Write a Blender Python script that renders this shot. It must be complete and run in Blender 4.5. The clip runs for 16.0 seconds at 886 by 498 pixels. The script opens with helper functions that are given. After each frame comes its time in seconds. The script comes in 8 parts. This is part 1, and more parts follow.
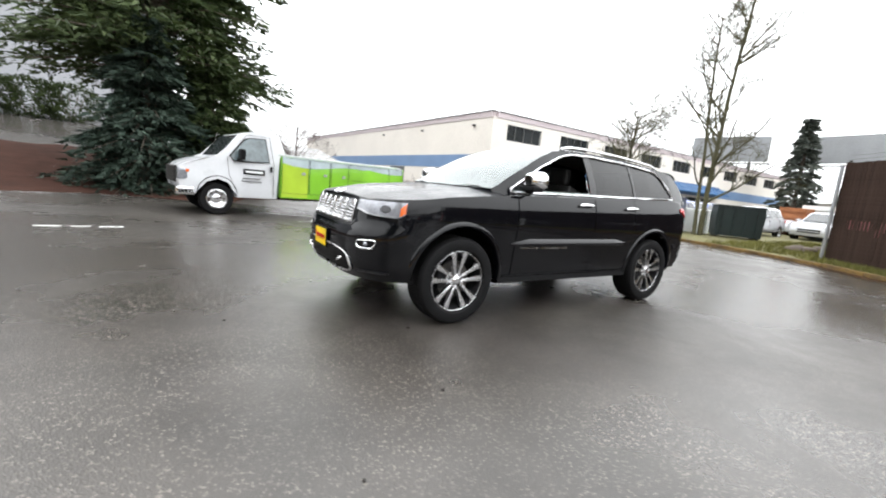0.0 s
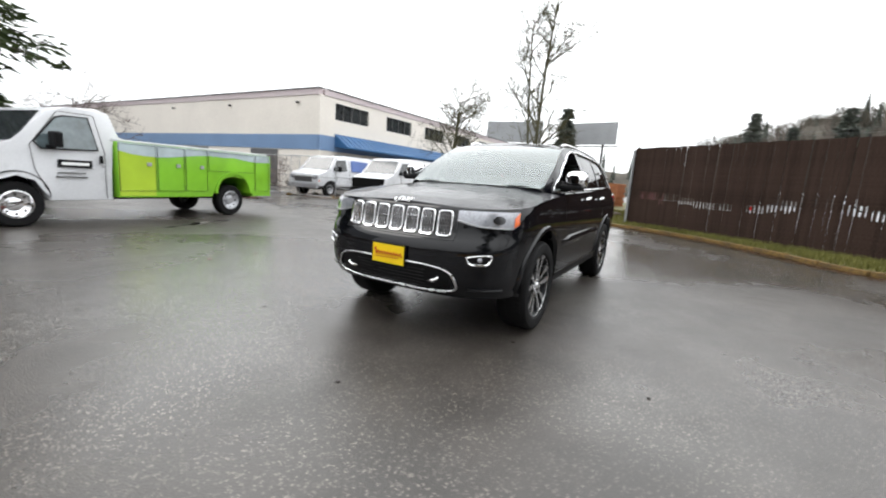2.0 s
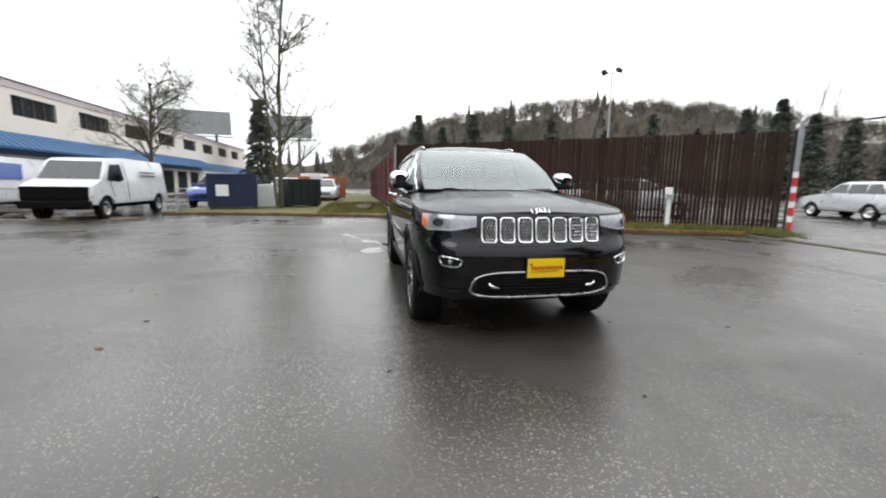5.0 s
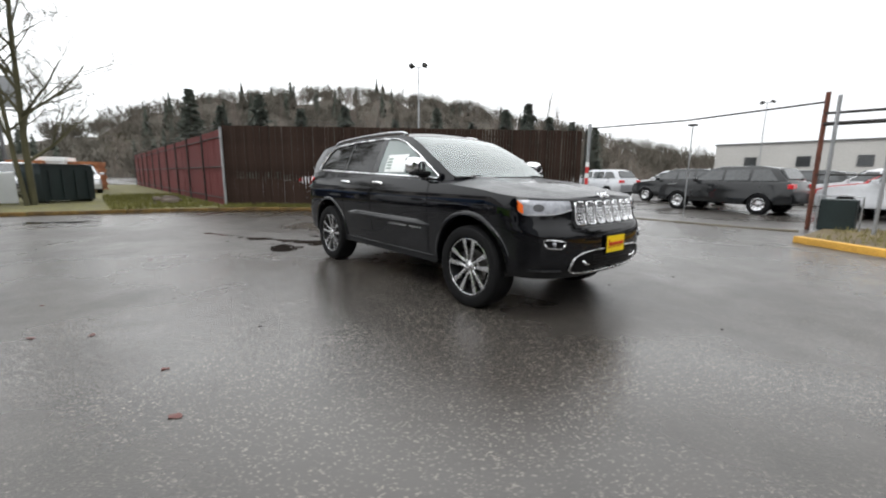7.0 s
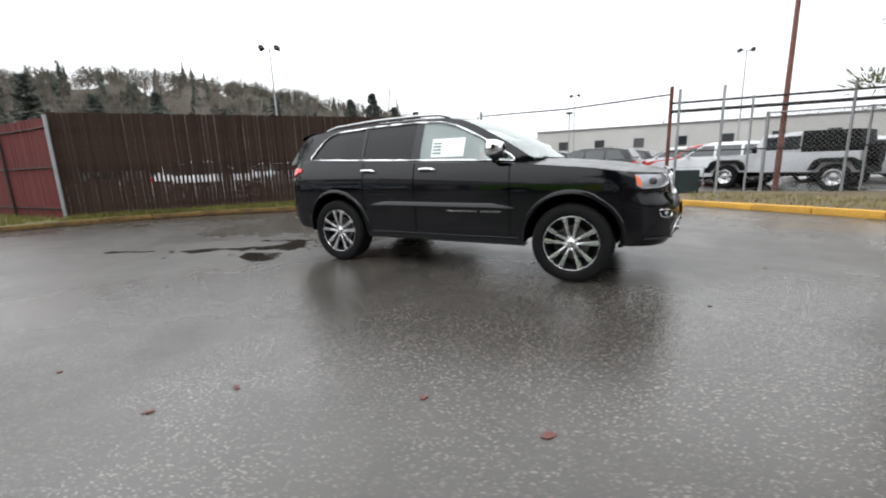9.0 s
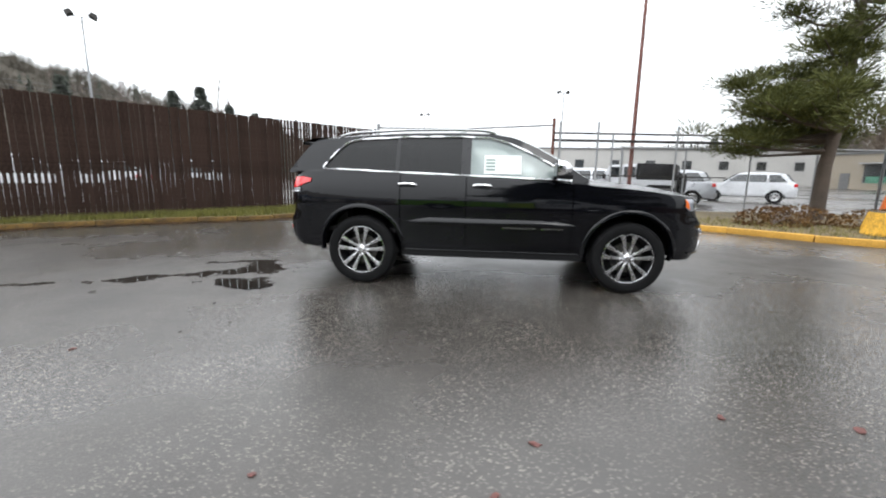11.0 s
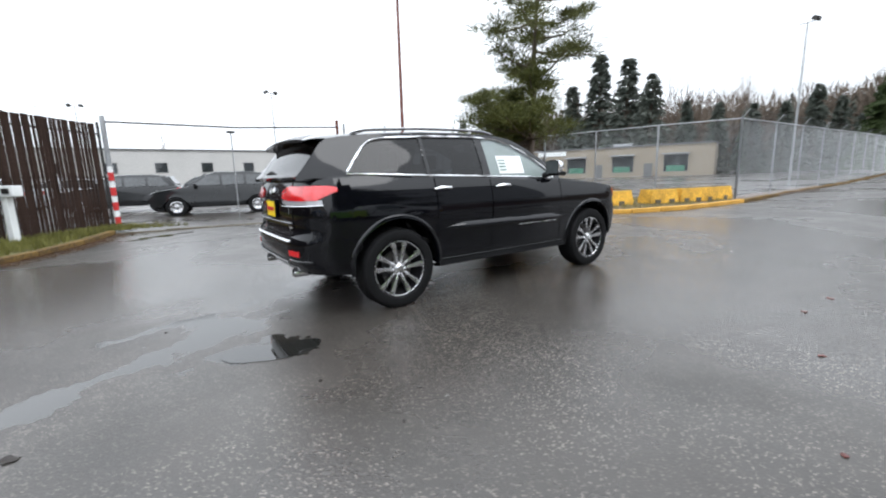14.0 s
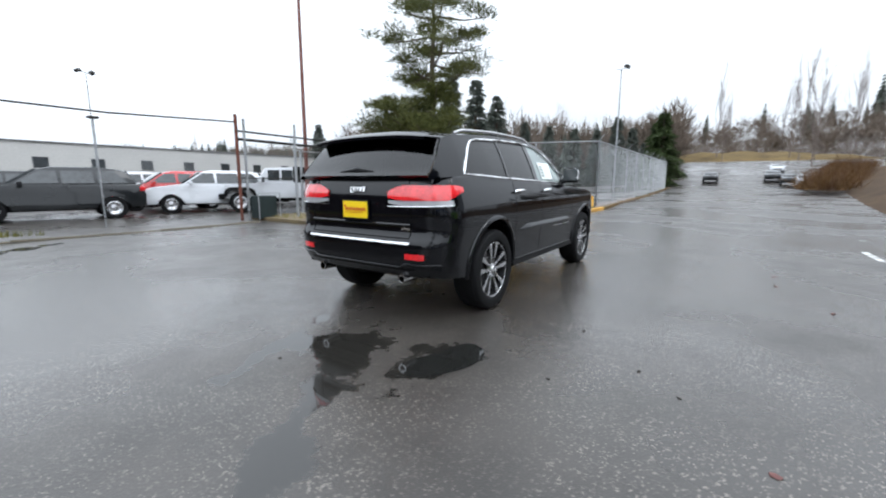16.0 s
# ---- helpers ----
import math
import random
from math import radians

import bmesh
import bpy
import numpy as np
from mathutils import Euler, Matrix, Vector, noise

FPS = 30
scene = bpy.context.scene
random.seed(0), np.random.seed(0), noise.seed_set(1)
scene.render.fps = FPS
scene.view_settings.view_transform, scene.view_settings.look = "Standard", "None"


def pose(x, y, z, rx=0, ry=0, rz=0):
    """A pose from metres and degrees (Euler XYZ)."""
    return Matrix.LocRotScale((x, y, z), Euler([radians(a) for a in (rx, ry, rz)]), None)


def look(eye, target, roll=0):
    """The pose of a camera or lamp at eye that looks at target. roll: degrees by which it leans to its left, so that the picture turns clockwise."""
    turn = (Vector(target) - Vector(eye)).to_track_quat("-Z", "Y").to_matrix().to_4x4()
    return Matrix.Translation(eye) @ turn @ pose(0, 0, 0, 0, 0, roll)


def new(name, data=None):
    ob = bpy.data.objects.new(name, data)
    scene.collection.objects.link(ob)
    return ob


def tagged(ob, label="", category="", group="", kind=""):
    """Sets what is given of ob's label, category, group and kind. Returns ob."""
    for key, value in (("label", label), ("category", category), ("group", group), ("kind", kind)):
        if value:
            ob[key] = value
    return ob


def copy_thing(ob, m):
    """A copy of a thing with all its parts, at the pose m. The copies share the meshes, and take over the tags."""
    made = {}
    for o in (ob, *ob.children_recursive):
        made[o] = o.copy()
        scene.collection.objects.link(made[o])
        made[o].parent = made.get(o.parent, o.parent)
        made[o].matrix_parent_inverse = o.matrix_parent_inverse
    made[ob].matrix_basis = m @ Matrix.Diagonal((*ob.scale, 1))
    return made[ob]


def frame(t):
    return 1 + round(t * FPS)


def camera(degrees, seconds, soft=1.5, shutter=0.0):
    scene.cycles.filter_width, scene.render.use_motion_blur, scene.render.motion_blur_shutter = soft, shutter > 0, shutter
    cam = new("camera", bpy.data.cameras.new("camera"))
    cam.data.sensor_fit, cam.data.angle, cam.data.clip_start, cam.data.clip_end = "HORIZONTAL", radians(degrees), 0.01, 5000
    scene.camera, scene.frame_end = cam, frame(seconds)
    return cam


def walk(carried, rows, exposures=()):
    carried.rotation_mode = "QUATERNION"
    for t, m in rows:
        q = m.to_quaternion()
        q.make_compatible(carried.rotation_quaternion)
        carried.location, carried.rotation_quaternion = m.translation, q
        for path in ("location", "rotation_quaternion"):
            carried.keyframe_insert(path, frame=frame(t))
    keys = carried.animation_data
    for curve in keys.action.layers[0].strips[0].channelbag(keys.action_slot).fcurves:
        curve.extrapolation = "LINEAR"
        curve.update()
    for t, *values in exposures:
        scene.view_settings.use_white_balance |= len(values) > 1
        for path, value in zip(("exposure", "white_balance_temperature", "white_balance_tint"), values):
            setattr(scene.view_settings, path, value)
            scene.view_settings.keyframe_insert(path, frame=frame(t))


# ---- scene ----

cam = camera(93.8, 16.0, soft=2.0, shutter=0.4)
PATH = [
    (0, (3.543, 3.773, 1.203), (2.446, 2.129, 0.897), 5.5),
    (0.5, (3.898, 3.35, 1.215), (2.656, 1.815, 0.902), 5.8),
    (1, (4.264, 2.897, 1.231), (2.828, 1.54, 0.923), 4.1),
    (1.5, (4.581, 2.416, 1.229), (3.037, 1.186, 0.907), 5.5),
    (2, (4.904, 1.945, 1.232), (3.197, 0.955, 0.903), 4.0),
    (2.5, (5.139, 1.418, 1.215), (3.364, 0.555, 0.889), 3.1),
    (3, (5.354, 0.871, 1.219), (3.49, 0.223, 0.895), 2.5),
    (3.5, (5.412, 0.323, 1.207), (3.479, -0.073, 0.883), 1.7),
    (4, (5.419, -0.242, 1.22), (3.44, -0.362, 0.958), 0.8),
    (4.5, (5.35, -0.824, 1.209), (3.376, -0.704, 0.91), -1.6),
    (5, (5.271, -1.363, 1.248), (3.331, -0.983, 0.946), 0.7),
    (6.25, (4.687, -2.755, 1.235), (3.008, -1.771, 0.905), 0.5),
    (7.5, (3.785, -3.973, 1.216), (2.398, -2.578, 0.851), 0.1),
    (8, (3.297, -4.325, 1.209), (2.043, -2.813, 0.83), -0.7),
    (8.5, (2.807, -4.686, 1.192), (1.787, -2.999, 0.859), 0.1),
    (9, (2.236, -4.95, 1.177), (1.304, -3.226, 0.777), -2.0),
    (9.5, (1.691, -5.166, 1.227), (1.016, -3.305, 0.942), 0.7),
    (10.75, (0.245, -5.44, 1.24), (-0.03, -3.49, 0.90), 1.2),
    (12, (-1.237, -5.352, 1.244), (-1.04, -3.399, 0.862), 1.4),
    (12.5, (-1.789, -5.116, 1.224), (-1.335, -3.202, 0.862), 1.6),
    (13, (-2.321, -4.894, 1.224), (-1.523, -3.086, 0.913), -0.6),
    (13.5, (-2.847, -4.622, 1.208), (-1.92, -2.896, 0.807), -2.3),
    (14, (-3.336, -4.337, 1.247), (-2.209, -2.722, 0.9), -1.5),
    (14.5, (-3.828, -3.997, 1.204), (-2.602, -2.453, 0.867), -2.2),
    (15, (-4.284, -3.622, 1.231), (-2.938, -2.162, 0.99), -1.6),
    (15.5, (-4.656, -3.17, 1.209), (-3.16, -1.88, 0.901), -0.8),
    (16, (-4.981, -2.722, 1.219), (-3.348, -1.612, 0.899), 0.2),
]
walk(cam, [(t, look(eye, target, roll)) for t, eye, target, roll in PATH],
     [(0, 0.56, 6500, 10), (1, 0.42, 6500, 10), (2, 0.16, 6500, 10), (3.5, -0.08, 6500, 10), (5, -0.15, 6500, 10), (7.5, -0.2, 6500, 10), (9, 0.0, 6420, 10), (9.5, 0.14, 6400, 10), (12.5, 0.18, 6250, 10), (14, 0.16, 6120, 10), (16, 0.05, 5950, 9)])

# ---- world and sun: bright overcast sky ----
world = bpy.data.worlds.new("overcast_sky")
scene.world = world
world.use_nodes = True
wn, wl = world.node_tree.nodes, world.node_tree.links
wn.clear()
w_out = wn.new("ShaderNodeOutputWorld")
w_bg = wn.new("ShaderNodeBackground")
w_sky = wn.new("ShaderNodeTexSky")
w_sky.sky_type = 'NISHITA'
w_sky.sun_disc = False
w_sky.sun_elevation = radians(38)
w_sky.sun_rotation = radians(150)
w_bw = wn.new("ShaderNodeRGBToBW")
w_co = wn.new("ShaderNodeTexCoord")
w_sep = wn.new("ShaderNodeSeparateXYZ")
w_ramp = wn.new("ShaderNodeMapRange")
w_ramp.inputs["From Min"].default_value = -0.02
w_ramp.inputs["From Max"].default_value = 0.9
w_ramp.inputs["To Min"].default_value = 8.5
w_ramp.inputs["To Max"].default_value = 25.0
w_noise = wn.new("ShaderNodeTexNoise")
w_noise.inputs["Scale"].default_value = 2.2
w_noise.inputs["Detail"].default_value = 4.0
w_nr = wn.new("ShaderNodeMapRange")
w_nr.inputs["To Min"].default_value = 0.82
w_nr.inputs["To Max"].default_value = 1.2
w_mul = wn.new("ShaderNodeMath")
w_mul.operation = 'MULTIPLY'
w_add = wn.new("ShaderNodeMath")
w_add.operation = 'MULTIPLY_ADD'
w_add.inputs[1].default_value = 0.25
w_tint = wn.new("ShaderNodeMix")
w_tint.data_type = 'RGBA'
w_tint.blend_type = 'MULTIPLY'
w_tint.inputs[0].default_value = 1.0
w_tint.inputs[7].default_value = (0.975, 1.0, 1.02, 1)
wl.new(w_co.outputs["Generated"], w_sep.inputs[0])
wl.new(w_sep.outputs["Z"], w_ramp.inputs["Value"])
wl.new(w_co.outputs["Generated"], w_noise.inputs["Vector"])
wl.new(w_noise.outputs["Fac"], w_nr.inputs["Value"])
w_dot = wn.new("ShaderNodeVectorMath")
w_dot.operation = 'DOT_PRODUCT'
w_dot.inputs[1].default_value = (-0.26, 0.0, 0.0)
wl.new(w_co.outputs["Generated"], w_dot.inputs[0])
w_side = wn.new("ShaderNodeMath")
w_side.operation = 'ADD'
wl.new(w_nr.outputs[0], w_side.inputs[0])
wl.new(w_dot.outputs["Value"], w_side.inputs[1])
wl.new(w_ramp.outputs[0], w_mul.inputs[0])
wl.new(w_side.outputs[0], w_mul.inputs[1])
wl.new(w_sky.outputs[0], w_bw.inputs[0])
wl.new(w_bw.outputs[0], w_add.inputs[0])
wl.new(w_mul.outputs[0], w_add.inputs[2])
wl.new(w_add.outputs[0], w_tint.inputs[6])
wl.new(w_tint.outputs[2], w_bg.inputs["Color"])
w_bg.inputs["Strength"].default_value = 0.11
wl.new(w_bg.outputs[0], w_out.inputs[0])

sun_data = bpy.data.lights.new("sun", 'SUN')
sun_data.energy = 0.6
sun_data.angle = radians(25)
sun_data.color = (1.0, 0.97, 0.93)
sun = new("sun", sun_data)
sun.matrix_world = look((10, -18, 22), (0, 0, 0))


# ---- materials ----
def rgba(c):
    return (c[0], c[1], c[2], 1.0)


def mat(name, base, rough=0.5, metal=0.0, vary=0.15, scale=6.0, fine=60.0, bump=0.0, bump_scale=120.0, coat=0.0,
        spec=0.5, alpha_rand=0.0, rough_vary=0.1, second=None):
    """A surface with colour variation at two scales, roughness variation and fine relief."""
    m = bpy.data.materials.new(name)
    m.use_nodes = True
    nt = m.node_tree
    n, l = nt.nodes, nt.links
    b = n["Principled BSDF"]
    co = n.new("ShaderNodeTexCoord")
    n1 = n.new("ShaderNodeTexNoise")
    n1.inputs["Scale"].default_value = scale
    n1.inputs["Detail"].default_value = 5
    n2 = n.new("ShaderNodeTexNoise")
    n2.inputs["Scale"].default_value = fine
    n2.inputs["Detail"].default_value = 3
    l.new(co.outputs["Object"], n1.inputs["Vector"])
    l.new(co.outputs["Object"], n2.inputs["Vector"])
    mx = n.new("ShaderNodeMix")
    mx.data_type = 'RGBA'
    dark = [c * (1 - vary) for c in base]
    lite = second or [min(1, c * (1 + vary)) for c in base]
    mx.inputs[6].default_value = rgba(dark)
    mx.inputs[7].default_value = rgba(lite)
    add = n.new("ShaderNodeMath")
    add.operation = 'MULTIPLY_ADD'
    add.inputs[1].default_value = 0.5
    sc = n.new("ShaderNodeMath")
    sc.operation = 'MULTIPLY'
    sc.inputs[1].default_value = 0.5
    l.new(n2.outputs["Fac"], sc.inputs[0])
    l.new(n1.outputs["Fac"], add.inputs[0])
    l.new(sc.outputs[0], add.inputs[2])
    mr = n.new("ShaderNodeMapRange")
    mr.inputs["From Min"].default_value = 0.35
    mr.inputs["From Max"].default_value = 0.65
    l.new(add.outputs[0], mr.inputs["Value"])
    src = mr.outputs[0]
    if alpha_rand:
        oi = n.new("ShaderNodeObjectInfo")
        ma = n.new("ShaderNodeMath")
        ma.operation = 'MULTIPLY_ADD'
        ma.inputs[1].default_value = alpha_rand
        l.new(oi.outputs["Random"], ma.inputs[0])
        l.new(mr.outputs[0], ma.inputs[2])
        src = ma.outputs[0]
    l.new(src, mx.inputs[0])
    l.new(mx.outputs[2], b.inputs["Base Color"])
    rr = n.new("ShaderNodeMapRange")
    rr.inputs["To Min"].default_value = max(0.02, rough - rough_vary)
    rr.inputs["To Max"].default_value = min(1, rough + rough_vary)
    l.new(n1.outputs["Fac"], rr.inputs["Value"])
    l.new(rr.outputs[0], b.inputs["Roughness"])
    b.inputs["Metallic"].default_value = metal
    b.inputs["Specular IOR Level"].default_value = spec
    b.inputs["Coat Weight"].default_value = coat
    b.inputs["Coat Roughness"].default_value = 0.04
    if bump:
        bp = n.new("ShaderNodeBump")
        bp.inputs["Strength"].default_value = bump
        bp.inputs["Distance"].default_value = 0.01
        n3 = n.new("ShaderNodeTexNoise")
        n3.inputs["Scale"].default_value = bump_scale
        n3.inputs["Detail"].default_value = 4
        l.new(co.outputs["Object"], n3.inputs["Vector"])
        l.new(n3.outputs["Fac"], bp.inputs["Height"])
        l.new(bp.outputs[0], b.inputs["Normal"])
    return m


def leaf_mat(name, dark, lite, rough=0.55):
    """Foliage whose tone varies from clump to clump."""
    m = bpy.data.materials.new(name)
    m.use_nodes = True
    n, l = m.node_tree.nodes, m.node_tree.links
    b = n["Principled BSDF"]
    ge = n.new("ShaderNodeNewGeometry")
    ob = n.new("ShaderNodeObjectInfo")
    co = n.new("ShaderNodeTexCoord")
    nz = n.new("ShaderNodeTexNoise")
    nz.inputs["Scale"].default_value = 0.9
    l.new(co.outputs["Object"], nz.inputs["Vector"])
    a = n.new("ShaderNodeMath")
    a.operation = 'MULTIPLY_ADD'
    a.inputs[1].default_value = 0.6
    l.new(ge.outputs["Random Per Island"], a.inputs[0])
    s = n.new("ShaderNodeMath")
    s.operation = 'MULTIPLY_ADD'
    s.inputs[1].default_value = 0.35
    s.inputs[2].default_value = -0.2
    l.new(ob.outputs["Random"], s.inputs[0])
    s2 = n.new("ShaderNodeMath")
    s2.operation = 'ADD'
    l.new(nz.outputs["Fac"], s2.inputs[0])
    l.new(s.outputs[0], s2.inputs[1])
    l.new(s2.outputs[0], a.inputs[2])
    mr = n.new("ShaderNodeMapRange")
    mr.inputs["From Min"].default_value = 0.25
    mr.inputs["From Max"].default_value = 1.1
    l.new(a.outputs[0], mr.inputs["Value"])
    mx = n.new("ShaderNodeMix")
    mx.data_type = 'RGBA'
    mx.inputs[6].default_value = rgba(dark)
    mx.inputs[7].default_value = rgba(lite)
    l.new(mr.outputs[0], mx.inputs[0])
    l.new(mx.outputs[2], b.inputs["Base Color"])
    b.inputs["Roughness"].default_value = rough
    b.inputs["Specular IOR Level"].default_value = 0.1
    return m


def glass_mat(name, tint, gloss=1.0, rough=0.02, ior=1.6, milky=0.0):
    """A pane: tinted see-through body with a Fresnel reflection."""
    m = bpy.data.materials.new(name)
    m.use_nodes = True
    n, l = m.node_tree.nodes, m.node_tree.links
    n.clear()
    out = n.new("ShaderNodeOutputMaterial")
    tr = n.new("ShaderNodeBsdfTransparent")
    tr.inputs[0].default_value = rgba(tint)
    gl = n.new("ShaderNodeBsdfGlossy")
    gl.inputs["Color"].default_value = (gloss, gloss, gloss, 1)
    gl.inputs["Roughness"].default_value = rough
    fr = n.new("ShaderNodeFresnel")
    fr.inputs["IOR"].default_value = ior
    mx = n.new("ShaderNodeMixShader")
    l.new(fr.outputs[0], mx.inputs[0])
    l.new(tr.outputs[0], mx.inputs[1])
    l.new(gl.outputs[0], mx.inputs[2])
    last = mx
    # an uneven pale blue-green diffuse layer mixed over the pane
    if milky:
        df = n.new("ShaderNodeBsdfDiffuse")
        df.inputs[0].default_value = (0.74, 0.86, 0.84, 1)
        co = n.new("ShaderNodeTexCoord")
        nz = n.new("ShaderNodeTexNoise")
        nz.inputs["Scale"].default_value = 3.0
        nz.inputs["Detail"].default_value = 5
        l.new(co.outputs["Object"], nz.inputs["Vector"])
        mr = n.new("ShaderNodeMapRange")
        mr.inputs["To Min"].default_value = milky * 0.7
        mr.inputs["To Max"].default_value = milky * 1.3
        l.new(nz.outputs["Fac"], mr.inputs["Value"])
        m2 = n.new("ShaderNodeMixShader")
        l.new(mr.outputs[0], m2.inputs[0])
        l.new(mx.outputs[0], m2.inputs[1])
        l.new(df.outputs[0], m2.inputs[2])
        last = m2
    l.new(last.outputs[0], out.inputs[0])
    return m


def asphalt_mat():
    """Wet, worn asphalt: dark binder, pale chips of stone, damp patches that shine."""
    m = bpy.data.materials.new("wet_asphalt")
    m.use_nodes = True
    n, l = m.node_tree.nodes, m.node_tree.links
    b = n["Principled BSDF"]
    co = n.new("ShaderNodeTexCoord")

    def nz(scale, detail=4, rough=0.5):
        t = n.new("ShaderNodeTexNoise")
        t.inputs["Scale"].default_value = scale
        t.inputs["Detail"].default_value = detail
        t.inputs["Roughness"].default_value = rough
        l.new(co.outputs["Object"], t.inputs["Vector"])
        return t.outputs["Fac"]

    def rng(src, a, c, lo=0.0, hi=1.0):
        t = n.new("ShaderNodeMapRange")
        t.interpolation_type = 'SMOOTHSTEP'
        t.inputs["From Min"].default_value = a
        t.inputs["From Max"].default_value = c
        t.inputs["To Min"].default_value = lo
        t.inputs["To Max"].default_value = hi
        l.new(src, t.inputs["Value"])
        return t.outputs[0]

    def mix(fac, a, c):
        t = n.new("ShaderNodeMix")
        t.data_type = 'RGBA'
        for sock, v in ((0, fac), (6, a), (7, c)):
            if isinstance(v, tuple):
                t.inputs[sock].default_value = v
            else:
                l.new(v, t.inputs[sock])
        return t.outputs[2]

    big = nz(0.22, 5, 0.55)
    mid = nz(1.3, 5, 0.6)
    vor = n.new("ShaderNodeTexVoronoi")
    vor.inputs["Scale"].default_value = 105.0
    l.new(co.outputs["Object"], vor.inputs["Vector"])
    chip_col = n.new("ShaderNodeSeparateColor")
    l.new(vor.outputs["Color"], chip_col.inputs[0])
    chips = rng(chip_col.outputs[0], 0.82, 1.0)
    tone = mix(rng(mid, 0.3, 0.7), (0.021, 0.0178, 0.0148, 1), (0.044, 0.038, 0.033, 1))
    tone = mix(rng(big, 0.35, 0.68), tone, (0.054, 0.049, 0.044, 1))
    chipf = n.new("ShaderNodeMath")
    chipf.operation = 'MULTIPLY'
    l.new(chips, chipf.inputs[0])
    l.new(rng(nz(0.9, 4, 0.6), 0.36, 0.62, 0.35, 1.0), chipf.inputs[1])
    tone = mix(chipf.outputs[0], tone, (0.165, 0.146, 0.126, 1))
    # standing water: ragged films along a crack and in shallow dips
    film = None
    edge = nz(2.6, 6, 0.62)
    for cx, cy, rx, ry, turn in ((-3.02, -0.52, 0.85, 0.62, 0.5), (-2.85, -1.15, 0.62, 0.42, 0.1), (-3.70, -0.95, 1.30, 0.24, 0.62), (-5.2, -1.7, 0.9, 0.14, 0.35), (-3.2, -0.02, 1.1, 0.14, 0.35),
                                 (-9.6, -4.4, 1.8, 0.4, 1.2), (0.1, -6.7, 1.3, 0.25, 0.3), (-3.2, 7.6, 1.2, 0.35, 0.6)):
        mp = n.new("ShaderNodeMapping")
        mp.vector_type = 'TEXTURE'
        mp.inputs["Location"].default_value = (cx, cy, 0)
        mp.inputs["Rotation"].default_value = (0, 0, turn)
        mp.inputs["Scale"].default_value = (rx, ry, 1.0)
        l.new(co.outputs["Object"], mp.inputs["Vector"])
        ln = n.new("ShaderNodeVectorMath")
        ln.operation = 'LENGTH'
        l.new(mp.outputs[0], ln.inputs[0])
        ad = n.new("ShaderNodeMath")
        ad.operation = 'MULTIPLY_ADD'
        ad.inputs[1].default_value = 2.6
        l.new(edge, ad.inputs[0])
        l.new(ln.outputs["Value"], ad.inputs[2])
        one = rng(ad.outputs[0], 1.68, 1.92, 1.0, 0.0)
        if film is None:
            film = one
        else:
            mxm = n.new("ShaderNodeMath")
            mxm.operation = 'MAXIMUM'
            l.new(film, mxm.inputs[0])
            l.new(one, mxm.inputs[1])
            film = mxm.outputs[0]
    tone = mix(film, tone, (0.016, 0.015, 0.013, 1))
    l.new(tone, b.inputs["Base Color"])
    damp = rng(big, 0.40, 0.62)
    r1 = n.new("ShaderNodeMapRange")
    r1.inputs["To Min"].default_value = 0.40
    r1.inputs["To Max"].default_value = 0.15
    l.new(damp, r1.inputs["Value"])
    r2 = n.new("ShaderNodeMath")
    r2.operation = 'MULTIPLY_ADD'
    r2.inputs[1].default_value = 0.14
    l.new(nz(4.0, 4), r2.inputs[0])
    l.new(r1.outputs[0], r2.inputs[2])
    r3 = n.new("ShaderNodeMath")
    r3.operation = 'SUBTRACT'
    r3.inputs[1].default_value = 0.07
    l.new(r2.outputs[0], r3.inputs[0])
    r4 = n.new("ShaderNodeMix")
    r4.data_type = 'FLOAT'
    l.new(film, r4.inputs[0])
    l.new(r3.outputs[0], r4.inputs[2])
    r4.inputs[3].default_value = 0.05
    l.new(r4.outputs[0], b.inputs["Roughness"])
    b.inputs["Specular IOR Level"].default_value = 0.56
    bp = n.new("ShaderNodeBump")
    l.new(rng(film, 0.0, 0.6, 0.20, 0.0), bp.inputs["Strength"])
    bp.inputs["Distance"].default_value = 0.006
    l.new(vor.outputs["Distance"], bp.inputs["Height"])
    l.new(bp.outputs[0], b.inputs["Normal"])
    return m


M_ASPHALT = asphalt_mat()
M_WATER = mat("puddle_water", (0.012, 0.012, 0.011), 0.03, 0, 0.2, 3, 30, rough_vary=0.015, spec=0.6)
M_BLACK = mat("black_car_paint", (0.0026, 0.0028, 0.0040), 0.3, 0.0, 0.2, 5, 300, coat=0.80, spec=0.0, rough_vary=0.05)
M_HOODWET = mat("rain_beaded_black_paint", (0.005, 0.005, 0.007), 0.30, 0, 0.2, 4, 220, bump=0.2, bump_scale=130, coat=0.42, spec=0.06, rough_vary=0.15)
M_TRIM = mat("black_plastic_trim", (0.005, 0.005, 0.0055), 0.5, 0, 0.2, 20, 200, spec=0.12)
M_SATIN = mat("satin_dark_trim", (0.009, 0.009, 0.010), 0.3, 0.0, 0.1, 20, 200, coat=0.6, spec=0.1)
M_CHROME = mat("chrome", (0.78, 0.78, 0.79), 0.08, 1.0, 0.03, 4, 40, rough_vary=0.03)
M_ALLOY = mat("machined_alloy", (0.62, 0.62, 0.63), 0.27, 1.0, 0.06, 8, 150)
M_ALLOYDARK = mat("painted_alloy_pocket", (0.012, 0.012, 0.013), 0.5, 0.0, 0.1, 8, 100, spec=0.2)
M_RUBBER = mat("tyre_rubber", (0.007, 0.007, 0.0075), 0.65, 0, 0.25, 10, 120, bump=0.15, bump_scale=90, spec=0.15)
